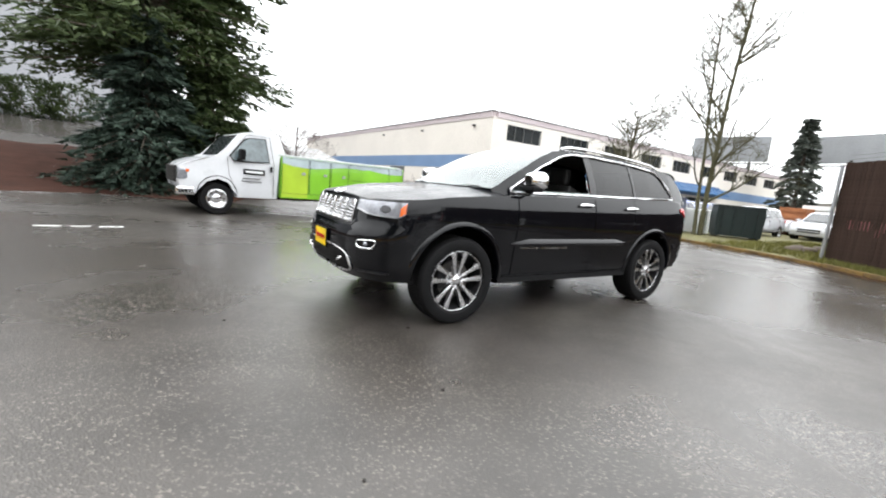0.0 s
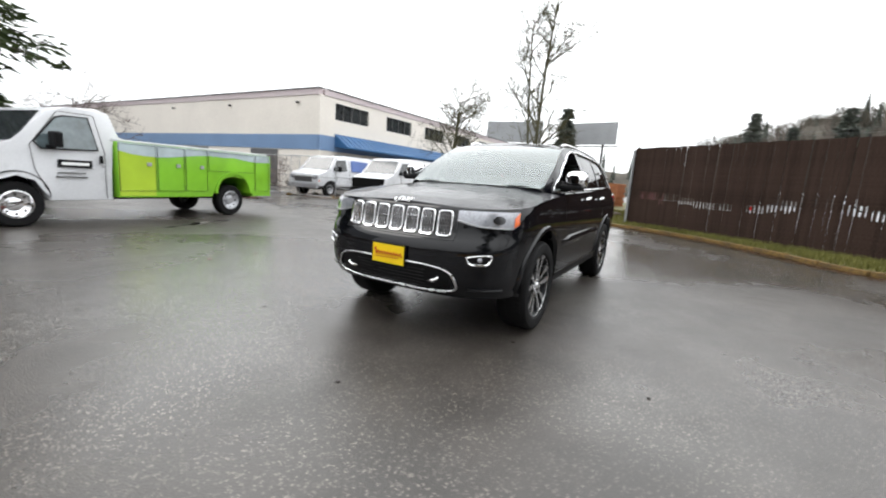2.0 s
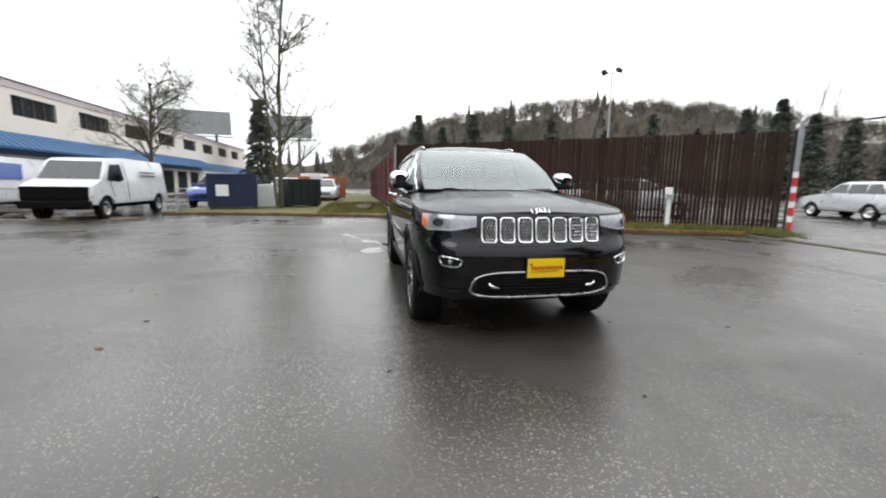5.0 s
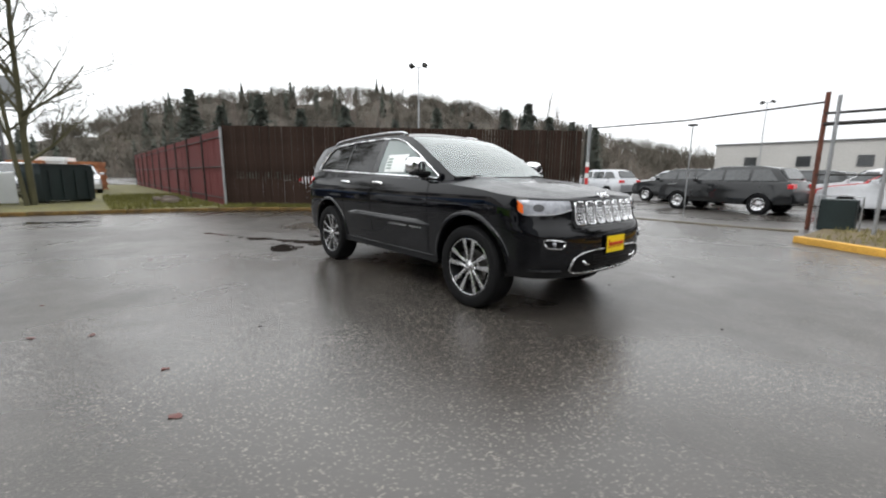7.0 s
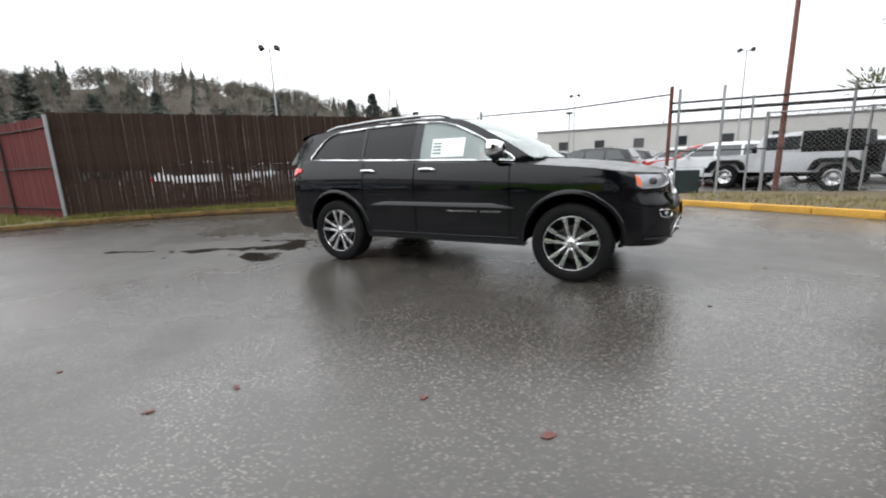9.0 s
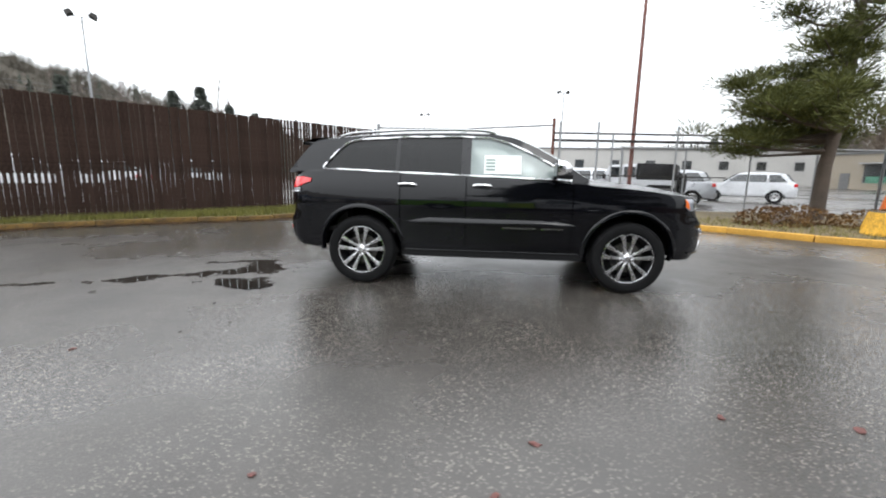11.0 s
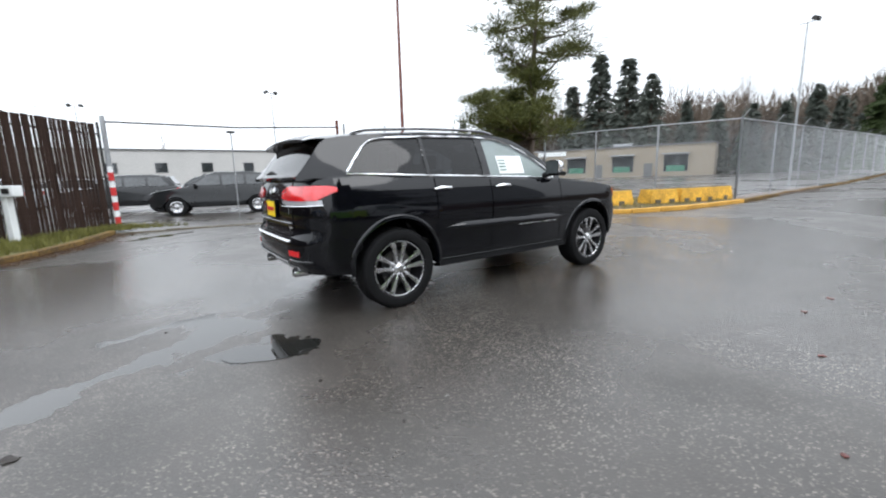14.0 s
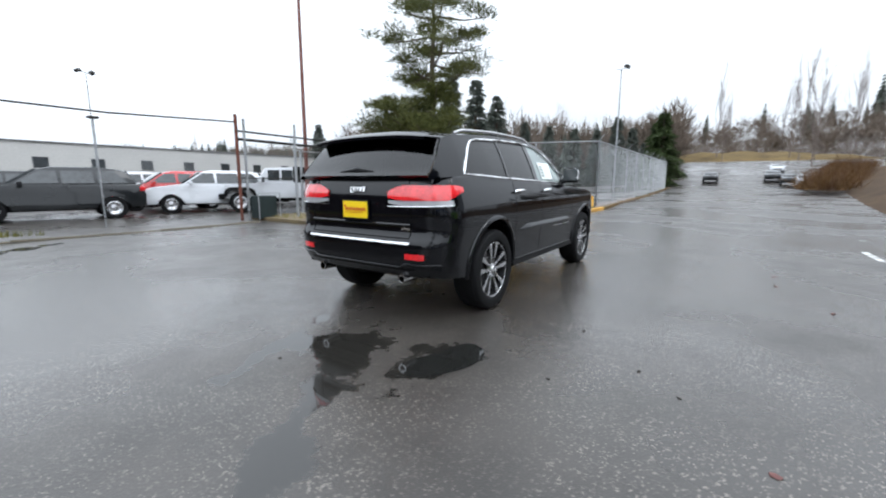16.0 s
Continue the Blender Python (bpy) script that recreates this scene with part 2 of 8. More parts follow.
M_LINER = mat("wheel_well_liner", (0.004, 0.004, 0.004), 0.9, 0, 0.2, 10, 60, spec=0.05)
M_STEEL = mat("brake_steel", (0.10, 0.095, 0.09), 0.5, 0.9, 0.15, 20, 90)
M_LENS = mat("headlight_lens", (0.32, 0.33, 0.36), 0.12, 0.4, 0.25, 14, 60, coat=1.0)
M_LENSIN = mat("headlight_projector", (0.04, 0.04, 0.045), 0.1, 0.4, 0.2, 30, 90, coat=1.0)
M_AMBER = mat("amber_marker_lens", (0.75, 0.13, 0.015), 0.15, 0, 0.15, 20, 80, coat=1.0)
M_RED = mat("red_tail_lens", (0.62, 0.012, 0.016), 0.15, 0, 0.25, 14, 60, coat=1.0)
M_CLEAR = mat("clear_reverse_lens", (0.36, 0.36, 0.37), 0.12, 0.1, 0.12, 20, 80, coat=1.0)
M_YELLOW = mat("yellow_plate", (0.80, 0.56, 0.0), 0.45, 0, 0.06, 12, 90)
M_REDINK = mat("red_print", (0.45, 0.02, 0.01), 0.5, 0, 0.1, 20, 90)
M_PAPER = mat("white_paper", (0.78, 0.80, 0.79), 0.6, 0, 0.05, 8, 60)
M_INK = mat("grey_green_print", (0.18, 0.25, 0.22), 0.6, 0, 0.1, 8, 60)
M_SEAT = mat("black_leather", (0.012, 0.011, 0.011), 0.5, 0, 0.2, 12, 150, bump=0.1)
M_HEADLINER = mat("pale_headliner", (0.35, 0.34, 0.32), 0.9, 0, 0.06, 8, 120)
M_GLASS = glass_mat("windscreen_glass", (0.55, 0.66, 0.67), ior=1.75, milky=0.14)
M_GLASSD = glass_mat("dark_tinted_glass", (0.03, 0.034, 0.040), 0.9, ior=1.42)
M_GLASSF = glass_mat("front_side_glass", (0.66, 0.74, 0.71), milky=0.26)
M_WHITE = mat("white_vehicle_paint", (0.60, 0.61, 0.63), 0.3, 0, 0.07, 2, 40, coat=0.6)
M_GREEN = mat("lime_green_wrap", (0.20, 0.48, 0.02), 0.35, 0, 0.14, 0.7, 2.5, coat=0.5)
M_GREENY = mat("yellow_green_wrap", (0.36, 0.52, 0.03), 0.35, 0, 0.16, 0.9, 2, coat=0.5)
M_SKYWRAP = mat("pale_grey_wrap", (0.42, 0.50, 0.52), 0.35, 0, 0.2, 1.2, 3, coat=0.5)
M_BLUEV = mat("blue_van_graphic", (0.03, 0.09, 0.32), 0.35, 0, 0.3, 2, 20, coat=0.4)
M_DKGREY = mat("dark_grey_car_paint", (0.010, 0.011, 0.012), 0.3, 0.0, 0.1, 3, 100, coat=0.9, spec=0.05)
M_REDCAR = mat("red_car_paint", (0.42, 0.012, 0.012), 0.25, 0, 0.1, 3, 100, coat=1.0)
M_SILVER = mat("silver_car_paint", (0.42, 0.43, 0.45), 0.3, 0.5, 0.08, 3, 100, coat=1.0)
M_BLUECAR = mat("blue_car_paint", (0.02, 0.06, 0.30), 0.25, 0.1, 0.1, 3, 100, coat=1.0)
M_CREAM = mat("cream_stucco", (0.80, 0.75, 0.68), 0.85, 0, 0.08, 0.25, 12, bump=0.2, bump_scale=40)
M_PINK = mat("pinkish_parapet_paint", (0.58, 0.50, 0.51), 0.85, 0, 0.08, 0.4, 12)
M_BLUEBAND = mat("blue_wall_paint", (0.17, 0.27, 0.44), 0.8, 0, 0.12, 0.4, 12)
M_AWNING = mat("blue_metal_awning", (0.035, 0.12, 0.27), 0.45, 0.1, 0.12, 1.0, 14)
M_WINDARK = mat("dark_window_pane", (0.03, 0.034, 0.036), 0.06, 0, 0.4, 0.8, 6, rough_vary=0.03, spec=0.8)
M_CABGLASS = mat("pale_reflecting_cab_glass", (0.10, 0.13, 0.14), 0.06, 0, 0.3, 1.5, 9, rough_vary=0.03, spec=0.9)
M_FRAMEG = mat("grey_metal_frame", (0.16, 0.16, 0.16), 0.5, 0.6, 0.1, 5, 60)
M_GREYWALL = mat("pale_grey_concrete_wall", (0.36, 0.37, 0.39), 0.85, 0, 0.08, 0.2, 8)
M_WAREHOUSE = mat("pale_warehouse_siding", (0.44, 0.43, 0.41), 0.8, 0, 0.12, 0.2, 6)
M_POSTER = mat("green_window_poster", (0.06, 0.20, 0.13), 0.5, 0, 0.4, 1.5, 6)
M_BEIGE = mat("beige_block_wall", (0.28, 0.24, 0.185), 0.85, 0, 0.1, 0.25, 9)
M_SLAT = mat("dark_brown_fence_slat", (0.032, 0.0205, 0.0162), 0.9, 0, 0.45, 1.2, 30, alpha_rand=0.35, bump=0.2, spec=0.08)
M_REDFENCE = mat("barn_red_fence_board", (0.10, 0.012, 0.011), 0.85, 0, 0.2, 1.0, 24, alpha_rand=0.3)
M_GALV = mat("galvanised_steel", (0.36, 0.37, 0.38), 0.45, 0.7, 0.15, 3, 40)
M_RUST = mat("rusty_brown_steel", (0.13, 0.045, 0.028), 0.75, 0.2, 0.35, 2.5, 40)
M_POLE = mat("red_brown_pole_paint", (0.16, 0.06, 0.045), 0.6, 0.0, 0.3, 1.5, 30)
M_DARKMETAL = mat("dark_steel", (0.03, 0.028, 0.026), 0.6, 0.5, 0.3, 3, 50)
M_KERB = mat("worn_concrete_kerb", (0.075, 0.058, 0.042), 0.8, 0, 0.4, 2.5, 30, bump=0.4, bump_scale=40, second=(0.21, 0.13, 0.04), spec=0.15)
M_KERBY = mat("worn_yellow_kerb_paint", (0.50, 0.27, 0.04), 0.75, 0, 0.3, 2.0, 35, bump=0.4, bump_scale=40, alpha_rand=0.2)
M_BLOCK = mat("yellow_painted_concrete", (0.56, 0.31, 0.03), 0.75, 0, 0.55, 2.2, 25, bump=0.4, bump_scale=30)
M_BLOCKTOP = mat("bare_dirty_concrete", (0.10, 0.085, 0.06), 0.85, 0, 0.3, 3, 30, bump=0.4, bump_scale=30)
M_GRASSGND = mat("wet_grass_soil", (0.060, 0.052, 0.024), 0.85, 0, 0.35, 1.5, 22, bump=0.8, bump_scale=50, second=(0.15, 0.14, 0.04))
M_LITTERGND = mat("leaf_littered_soil", (0.085, 0.06, 0.035), 0.85, 0, 0.4, 1.2, 26, bump=0.8, bump_scale=50, second=(0.17, 0.13, 0.06))
M_GRASSDRY = leaf_mat("pale_winter_grass", (0.09, 0.08, 0.03), (0.24, 0.21, 0.09))
M_BANK = mat("brown_undergrowth_bank", (0.055, 0.038, 0.026), 0.9, 0, 0.4, 0.6, 10, bump=0.6, bump_scale=20, second=(0.09, 0.06, 0.036), spec=0.08)
M_GRASS = leaf_mat("grass_blades", (0.06, 0.062, 0.018), (0.16, 0.155, 0.045))
M_MULCH = mat("bark_mulch", (0.045, 0.021, 0.015), 0.95, 0, 0.4, 2.0, 30, bump=0.6, bump_scale=35, spec=0.08)
M_DIRT = mat("gravel_and_mud", (0.13, 0.10, 0.08), 0.85, 0, 0.3, 1.0, 24, bump=0.6, bump_scale=30)
M_BARK = mat("grey_brown_bark", (0.085, 0.065, 0.05), 0.9, 0, 0.3, 2, 30, bump=0.6, bump_scale=25)
M_BARKMOSS = mat("mossy_bark", (0.075, 0.07, 0.035), 0.9, 0, 0.3, 2, 30, bump=0.6, bump_scale=25)
M_TWIG = mat("thin_bare_twigs", (0.15, 0.12, 0.105), 0.9, 0, 0.25, 0.8, 20)
M_NEEDLE = leaf_mat("dark_green_needles", (0.012, 0.022, 0.010), (0.055, 0.075, 0.028))
M_NEEDLEB = leaf_mat("blue_green_needles", (0.014, 0.024, 0.018), (0.060, 0.085, 0.065))
M_PINE = leaf_mat("olive_pine_needles", (0.020, 0.028, 0.009), (0.125, 0.132, 0.042))
# Far conifers: distance haze is put into these paler, greyer base colours.
M_FARTREE = leaf_mat("haze_toned_conifer_needles", (0.055, 0.068, 0.058), (0.115, 0.125, 0.105))
M_HAZEWOOD = leaf_mat("haze_toned_conifer_woods", (0.030, 0.038, 0.031), (0.080, 0.088, 0.070))
# Far thicket and hill woods: lightened grey-brown, the colour carries the haze.
M_THICKET = leaf_mat("haze_toned_thicket_twigs", (0.10, 0.08, 0.068), (0.21, 0.175, 0.15), 0.9)
M_CANOPY = leaf_mat("haze_toned_leafless_woods", (0.060, 0.056, 0.046), (0.150, 0.135, 0.112), 0.95)
M_BROWNWOOD = leaf_mat("brown_leafless_crowns", (0.075, 0.060, 0.047), (0.190, 0.150, 0.118), 0.95)
M_DRYBANK = mat("ochre_dry_grass_bank", (0.075, 0.052, 0.028), 0.9, 0, 0.4, 0.3, 4, second=(0.17, 0.12, 0.05), spec=0.08)
M_HEDGE = leaf_mat("clipped_hedge_leaves", (0.015, 0.025, 0.008), (0.055, 0.075, 0.025))
M_SHRUB = leaf_mat("reddish_shrub_leaves", (0.05, 0.022, 0.012), (0.15, 0.085, 0.03))
M_HILL = mat("wooded_hillside", (0.060, 0.055, 0.045), 0.95, 0, 0.35, 0.05, 0.6, second=(0.10, 0.09, 0.075), spec=0.05)
M_PAINTLINE = mat("worn_white_road_paint", (0.55, 0.55, 0.53), 0.6, 0, 0.2, 5, 60)
M_GUTTER = leaf_mat("sodden_leaf_litter", (0.018, 0.011, 0.006), (0.11, 0.060, 0.028), 0.5)
M_SEAM = mat("pale_gritty_seam", (0.17, 0.165, 0.155), 0.5, 0, 0.5, 3, 40)
M_BIN = mat("dark_green_bin_steel", (0.012, 0.022, 0.022), 0.55, 0.2, 0.3, 2, 30)
M_BLUEBIN = mat("navy_container_steel", (0.012, 0.022, 0.06), 0.55, 0.2, 0.3, 2, 30)
M_WOODB = mat("orange_brown_wood_crate", (0.30, 0.11, 0.04), 0.7, 0, 0.3, 3, 40)
M_LEAF = mat("fallen_red_leaf", (0.10, 0.032, 0.026), 0.6, 0, 0.3, 20, 90)
M_DEBRIS = mat("dark_bark_debris", (0.02, 0.016, 0.013), 0.8, 0, 0.3, 20, 90)
M_REDTAPE = mat("red_marker_band", (0.55, 0.03, 0.03), 0.5, 0, 0.15, 5, 50)
M_WIRE = mat("grey_wire", (0.12, 0.12, 0.12), 0.5, 0.5, 0.1, 5, 50)
M_ORANGE = mat("orange_cone_plastic", (0.75, 0.16, 0.02), 0.5, 0, 0.1, 5, 50)
M_RESIDUE = mat("grey_billboard_back", (0.32, 0.33, 0.34), 0.8, 0.2, 0.15, 0.5, 8)


# ---- mesh helpers ----
def finish(name, bm, material, smooth=False):
    me = bpy.data.meshes.new(name)
    bmesh.ops.recalc_face_normals(bm, faces=bm.faces)
    bm.to_mesh(me)
    bm.free()
    me.materials.append(material)
    if smooth:
        me.polygons.foreach_set("use_smooth", [True] * len(me.polygons))
        me.set_sharp_from_angle(angle=radians(smooth if smooth > 1 else 40))
    return me


def part(name, bm, material, parent, label="", smooth=False):
    ob = new(name, finish(name, bm, material, smooth))
    ob.parent = parent
    if label:
        tagged(ob, label)
    return ob


def solo(name, bm, material, label, category, group="", kind="", smooth=False, m=None):
    ob = new(name, finish(name, bm, material, smooth))
    if m is not None:
        ob.matrix_basis = m
    return tagged(ob, label, category, group, kind)


def empty(name, m, label, category, group="", kind=""):
    ob = new(name)
    ob.empty_display_size = 0.2
    ob.matrix_basis = m
    return tagged(ob, label, category, group, kind)


def BM():
    return bmesh.new()


def box(bm, c, s, m=None, bevel=0.0, taper=1.0):
    """A box of size s about c; taper shrinks its top."""
    vs = []
    for dz in (-1, 1):
        k = taper if dz > 0 else 1.0
        for dx, dy in ((-1, -1), (1, -1), (1, 1), (-1, 1)):
            v = Vector((c[0] + dx * s[0] / 2 * k, c[1] + dy * s[1] / 2 * k, c[2] + dz * s[2] / 2))
            vs.append(bm.verts.new(m @ v if m is not None else v))
    fs = [bm.faces.new([vs[i] for i in q]) for q in ((3, 2, 1, 0), (4, 5, 6, 7), (0, 1, 5, 4), (1, 2, 6, 5), (2, 3, 7, 6), (3, 0, 4, 7))]
    if bevel:
        es = {e for f in fs for e in f.edges}
        bmesh.ops.bevel(bm, geom=list(es), offset=bevel, segments=2, affect='EDGES', profile=0.6)


def tube(bm, pts, r, n=6, closed=False, caps=True, flat=1.0):
    """A tube along pts; r is one radius or one for each point."""
    pts = [Vector(p) for p in pts]
    k = len(pts)
    rs = r if isinstance(r, (list, tuple)) else [r] * k
    rings = []
    prev = None
    for i, p in enumerate(pts):
        a = pts[i - 1] if (i > 0 or closed) else p
        b = pts[(i + 1) % k] if (i < k - 1 or closed) else p
        d = (b - a)
        d = d.normalized() if d.length > 1e-9 else Vector((0, 0, 1))
        if prev is None:
            u = d.orthogonal().normalized()
        else:
            u = prev - d * prev.dot(d)
            u = u.normalized() if u.length > 1e-6 else d.orthogonal().normalized()
        prev = u
        w = d.cross(u)
        rings.append([bm.verts.new(p + (u * math.cos(t) + w * math.sin(t) * flat) * rs[i]) for t in (2 * math.pi * j / n for j in range(n))])
    for i in range(k if closed else k - 1):
        A, B = rings[i], rings[(i + 1) % k]
        off = 0
        if closed and i == k - 1:
            off = min(range(n), key=lambda o: (A[0].co - B[o].co).length)
        for j in range(n):
            bm.faces.new((A[j], A[(j + 1) % n], B[(j + 1 + off) % n], B[(j + off) % n]))
    if caps and not closed:
        bm.faces.new(list(reversed(rings[0])))
        bm.faces.new(rings[-1])


def lathe(bm, prof, n=32, m=None):
    """A turned shape about the y axis: prof is a list of (radius, y)."""
    rings = []
    for r, y in prof:
        ring = []
        for j in range(n):
            a = 2 * math.pi * j / n
            v = Vector((r * math.cos(a), y, r * math.sin(a)))
            ring.append(bm.verts.new(m @ v if m is not None else v))
        rings.append(ring)
    for A, B in zip(rings, rings[1:]):
        for j in range(n):
            bm.faces.new((A[j], A[(j + 1) % n], B[(j + 1) % n], B[j]))
    return rings


def grid(bm, rows):
    """Quads over rows of points."""
    vs = [[bm.verts.new(p) for p in row] for row in rows]
    for A, B in zip(vs, vs[1:]):
        for j in range(len(A) - 1):
            bm.faces.new((A[j], A[j + 1], B[j + 1], B[j]))
    return vs


def prism(bm, poly, y0, y1, shape=None, bevel=0.0, segs=2):
    """A side outline (x, z) drawn out from y0 to y1; shape(x, y, z) may bend it."""
    f = shape or (lambda x, y, z: (x, y, z))
    a = [bm.verts.new(f(x, y0, z)) for x, z in poly]
    b = [bm.verts.new(f(x, y1, z)) for x, z in poly]
    fs = [bm.faces.new(a), bm.faces.new(list(reversed(b)))]
    k = len(poly)
    for i in range(k):
        fs.append(bm.faces.new((a[(i + 1) % k], a[i], b[i], b[(i + 1) % k])))
    if bevel:
        bmesh.ops.bevel(bm, geom=list({e for q in fs for e in q.edges}), offset=bevel, segments=segs, affect='EDGES', profile=0.6, clamp_overlap=True)


def lerp_table(tab, v):
    """Smooth reading of a small table of (key, value) with rising keys."""
    if v <= tab[0][0]:
        return tab[0][1]
    for (a, p), (b, q) in zip(tab, tab[1:]):
        if v <= b:
            t = (v - a) / (b - a)
            return p + (q - p) * t
    return tab[-1][1]


def rise(x, y):
    """Height of the ground: level round the car, climbing along the road ahead."""
    h = 0.0
    if x > 14:
        h += 0.0004 * (min(x, 70) - 14) ** 2 + max(0, x - 70) * 0.045
    if x > 50:
        side = min(1.0, max(0.0, (16 - y) / 8))
        climb = 0.0016 * (min(x, 92) - 50) ** 2 + max(0, x - 92) * 0.02
        h += climb * side
    return h


# ---- the black sport utility vehicle ----
HW, NF, NR = 0.945, 3.1, 4.6
XF, LF, XR, LR = 1.66, 0.71, -1.85, 0.54
FRONT_DX = [(0.30, -0.16), (0.38, -0.07), (0.48, -0.01), (0.60, 0.0), (0.74, -0.005), (0.80, -0.035), (0.84, -0.075), (0.92, -0.085), (1.01, -0.10), (1.05, -0.14), (1.09, -0.20)]
REAR_DX = [(0.40, 0.10), (0.50, 0.02), (0.58, 0.0), (0.72, 0.0), (0.76, 0.03), (0.80, 0.055), (0.95, 0.045), (1.10, 0.05), (1.20, 0.08), (1.30, 0.12)]
SIDE_K = [(0.34, 0.935), (0.42, 0.955), (0.50, 0.966), (0.62, 0.975), (0.70, 0.984), (0.80, 0.994), (0.88, 1.0), (0.96, 0.998), (1.04, 0.989), (1.10, 0.975), (1.16, 0.956), (1.22, 0.932), (1.30, 0.90)]
TOP_Z = [(-2.40, 1.225), (-2.2, 1.245), (-1.9, 1.262), (-1.2, 1.235), (-0.1, 1.200), (0.68, 1.175), (1.0, 1.155), (1.5, 1.115), (1.9, 1.075), (2.2, 1.045), (2.4, 1.035)]
ARCH_R, ARCH_Z = 0.462, 0.405


def soft_table(tab, v):
    return (lerp_table(tab, v - 0.018) + lerp_table(tab, v) + lerp_table(tab, v + 0.018)) / 3


def plan_point(s):
    """The plan outline, s from 0 (middle of the nose) over 1..2 (the flank) to 3 (middle of the tail)."""
    if s < 1:
        a = s * math.pi / 2
        return XF + LF * max(0.0, math.cos(a)) ** (2 / NF), HW * math.sin(a) ** (2 / NF)
    if s <= 2:
        return XF + (XR - XF) * (s - 1), HW
    a = (3 - s) * math.pi / 2
    return XR - LR * max(0.0, math.cos(a)) ** (2 / NR), HW * math.sin(a) ** (2 / NR)


def skin_raw(s, z):
    x, y = plan_point(s)
    if x > XF:
        x += soft_table(FRONT_DX, z) * ((x - XF) / LF) ** 0.7
    if x < XR:
        x += soft_table(REAR_DX, z) * ((XR - x) / LR) ** 0.8
    return Vector((x, y * soft_table(SIDE_K, z), z))


def skin(s, z, off=0.0):
    p = skin_raw(s, z)
    if off:
        d = 0.004
        a = skin_raw(min(3, s + d), z) - skin_raw(max(0, s - d), z)
        b = skin_raw(s, z + 0.01) - skin_raw(s, z - 0.01)
        nrm = b.cross(a)
        if nrm.length > 1e-9:
            p = p + nrm.normalized() * (off if nrm.y * p.y + nrm.x * (p.x - 0) >= 0 else -off)
    return p


def s_at_y(y, front=True):
    lo, hi = (0.0, 1.0) if front else (3.0, 2.0)
    for _ in range(40):
        mid = (lo + hi) / 2
        if plan_point(mid)[1] < y:
            lo = mid
        else:
            hi = mid
    return (lo + hi) / 2


def s_at_x(x):
    lo, hi = 0.0, 3.0
    for _ in range(40):
        mid = (lo + hi) / 2
        if plan_point(mid)[0] > x:
            lo = mid
        else:
            hi = mid
    return (lo + hi) / 2


def flip(p, side):
    return Vector((p[0], p[1] * side, p[2]))


def skin_patch(bm, s0, s1, z0, z1, off, side, ns=14, nz=5, back=0.02):
    """A panel on the skin between two s and two heights (numbers or functions of 0..1), with turned-in rims."""
    f0 = z0 if callable(z0) else (lambda u: z0)
    f1 = z1 if callable(z1) else (lambda u: z1)
    rows = []
    for j in range(-1, nz + 2):
        v = min(max(j / nz, 0), 1)
        row = []
        for i in range(-1, ns + 2):
            u = min(max(i / ns, 0), 1)
            rim = j in (-1, nz + 1) or i in (-1, ns + 1)
            z = f0(u) + (f1(u) - f0(u)) * v
            row.append(flip(skin(s0 + (s1 - s0) * u, z, off - back if rim else off), side))
        rows.append(row)
    grid(bm, rows)


def low_edge(x):
    z = lerp_table([(-2.4, 0.43), (-1.95, 0.40), (-1.9, 0.385), (1.9, 0.385), (2.0, 0.38), (2.4, 0.37)], x)
    for xc in (1.457, -1.457):
        d = abs(x - xc)
        if d < ARCH_R:
            z = max(z, ARCH_Z + math.sqrt(ARCH_R ** 2 - d * d))
    return z


def top_edge(x):
    return (lerp_table(TOP_Z, x - 0.1) + lerp_table(TOP_Z, x) + lerp_table(TOP_Z, x + 0.1)) / 3


SEAMS = (0.845, -0.285, -1.01)


def body_stations():
    xs = set()
    for xc in (1.457, -1.457):
        for k in range(0, 41):
            xs.add(round(xc + ARCH_R * math.cos(math.pi * k / 40), 4))
    for k in range(0, 80):
        xs.add(round(XF + (XR - XF) * k / 79, 4))
    for sx in SEAMS:
        xs = {x for x in xs if abs(x - sx) > 0.016}
        xs |= {sx + 0.007, sx + 0.002, sx - 0.002, sx - 0.007}
    for xc in (1.457, -1.457):
        xs |= {xc + ARCH_R + 0.002, xc - ARCH_R - 0.002}
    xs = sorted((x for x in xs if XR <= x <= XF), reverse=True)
    ss = [k / 34 for k in range(34)]
    front_extra = [s_at_x(x) for x in (1.919, 1.9195, 1.90, 1.87, 1.83, 1.78, 1.72)]
    ss = sorted(set(ss) | set(front_extra))
    ss += [1 + (x - XF) / (XR - XF) for x in xs]
    rear_extra = [s_at_x(x) for x in (-1.9, -1.9185, -1.9195)]
    ss += sorted(set([2 + k / 30 for k in range(1, 31)]) | set(rear_extra))
    out = []
    for s in sorted(ss):
        if not out or s - out[-1] > 1e-5:
            out.append(s)
    return out


GH_Y = [(-2.34, 0.785), (-2.2, 0.825), (-1.9, 0.853), (-1.4, 0.868), (-0.5, 0.872), (0.3, 0.862), (0.7, 0.83), (1.04, 0.755)]
GH_TOP = [(-2.33, 1.252), (-2.06, 1.585), (-1.9, 1.618), (-1.6, 1.650), (-1.0, 1.688), (-0.4, 1.697), (0.0, 1.686), (0.22, 1.652), (0.45, 1.552), (0.75, 1.39), (1.04, 1.205)]


def gh_y(x, z):
    h = max(0.0, z - top_edge(x))
    return lerp_table(GH_Y, x) - 0.33 * h - 0.26 * h * h


def gh_top(x):
    return (lerp_table(GH_TOP, x - 0.04) + lerp_table(GH_TOP, x) + lerp_table(GH_TOP, x + 0.04)) / 3


def win_low(x):
    return top_edge(x) + 0.028


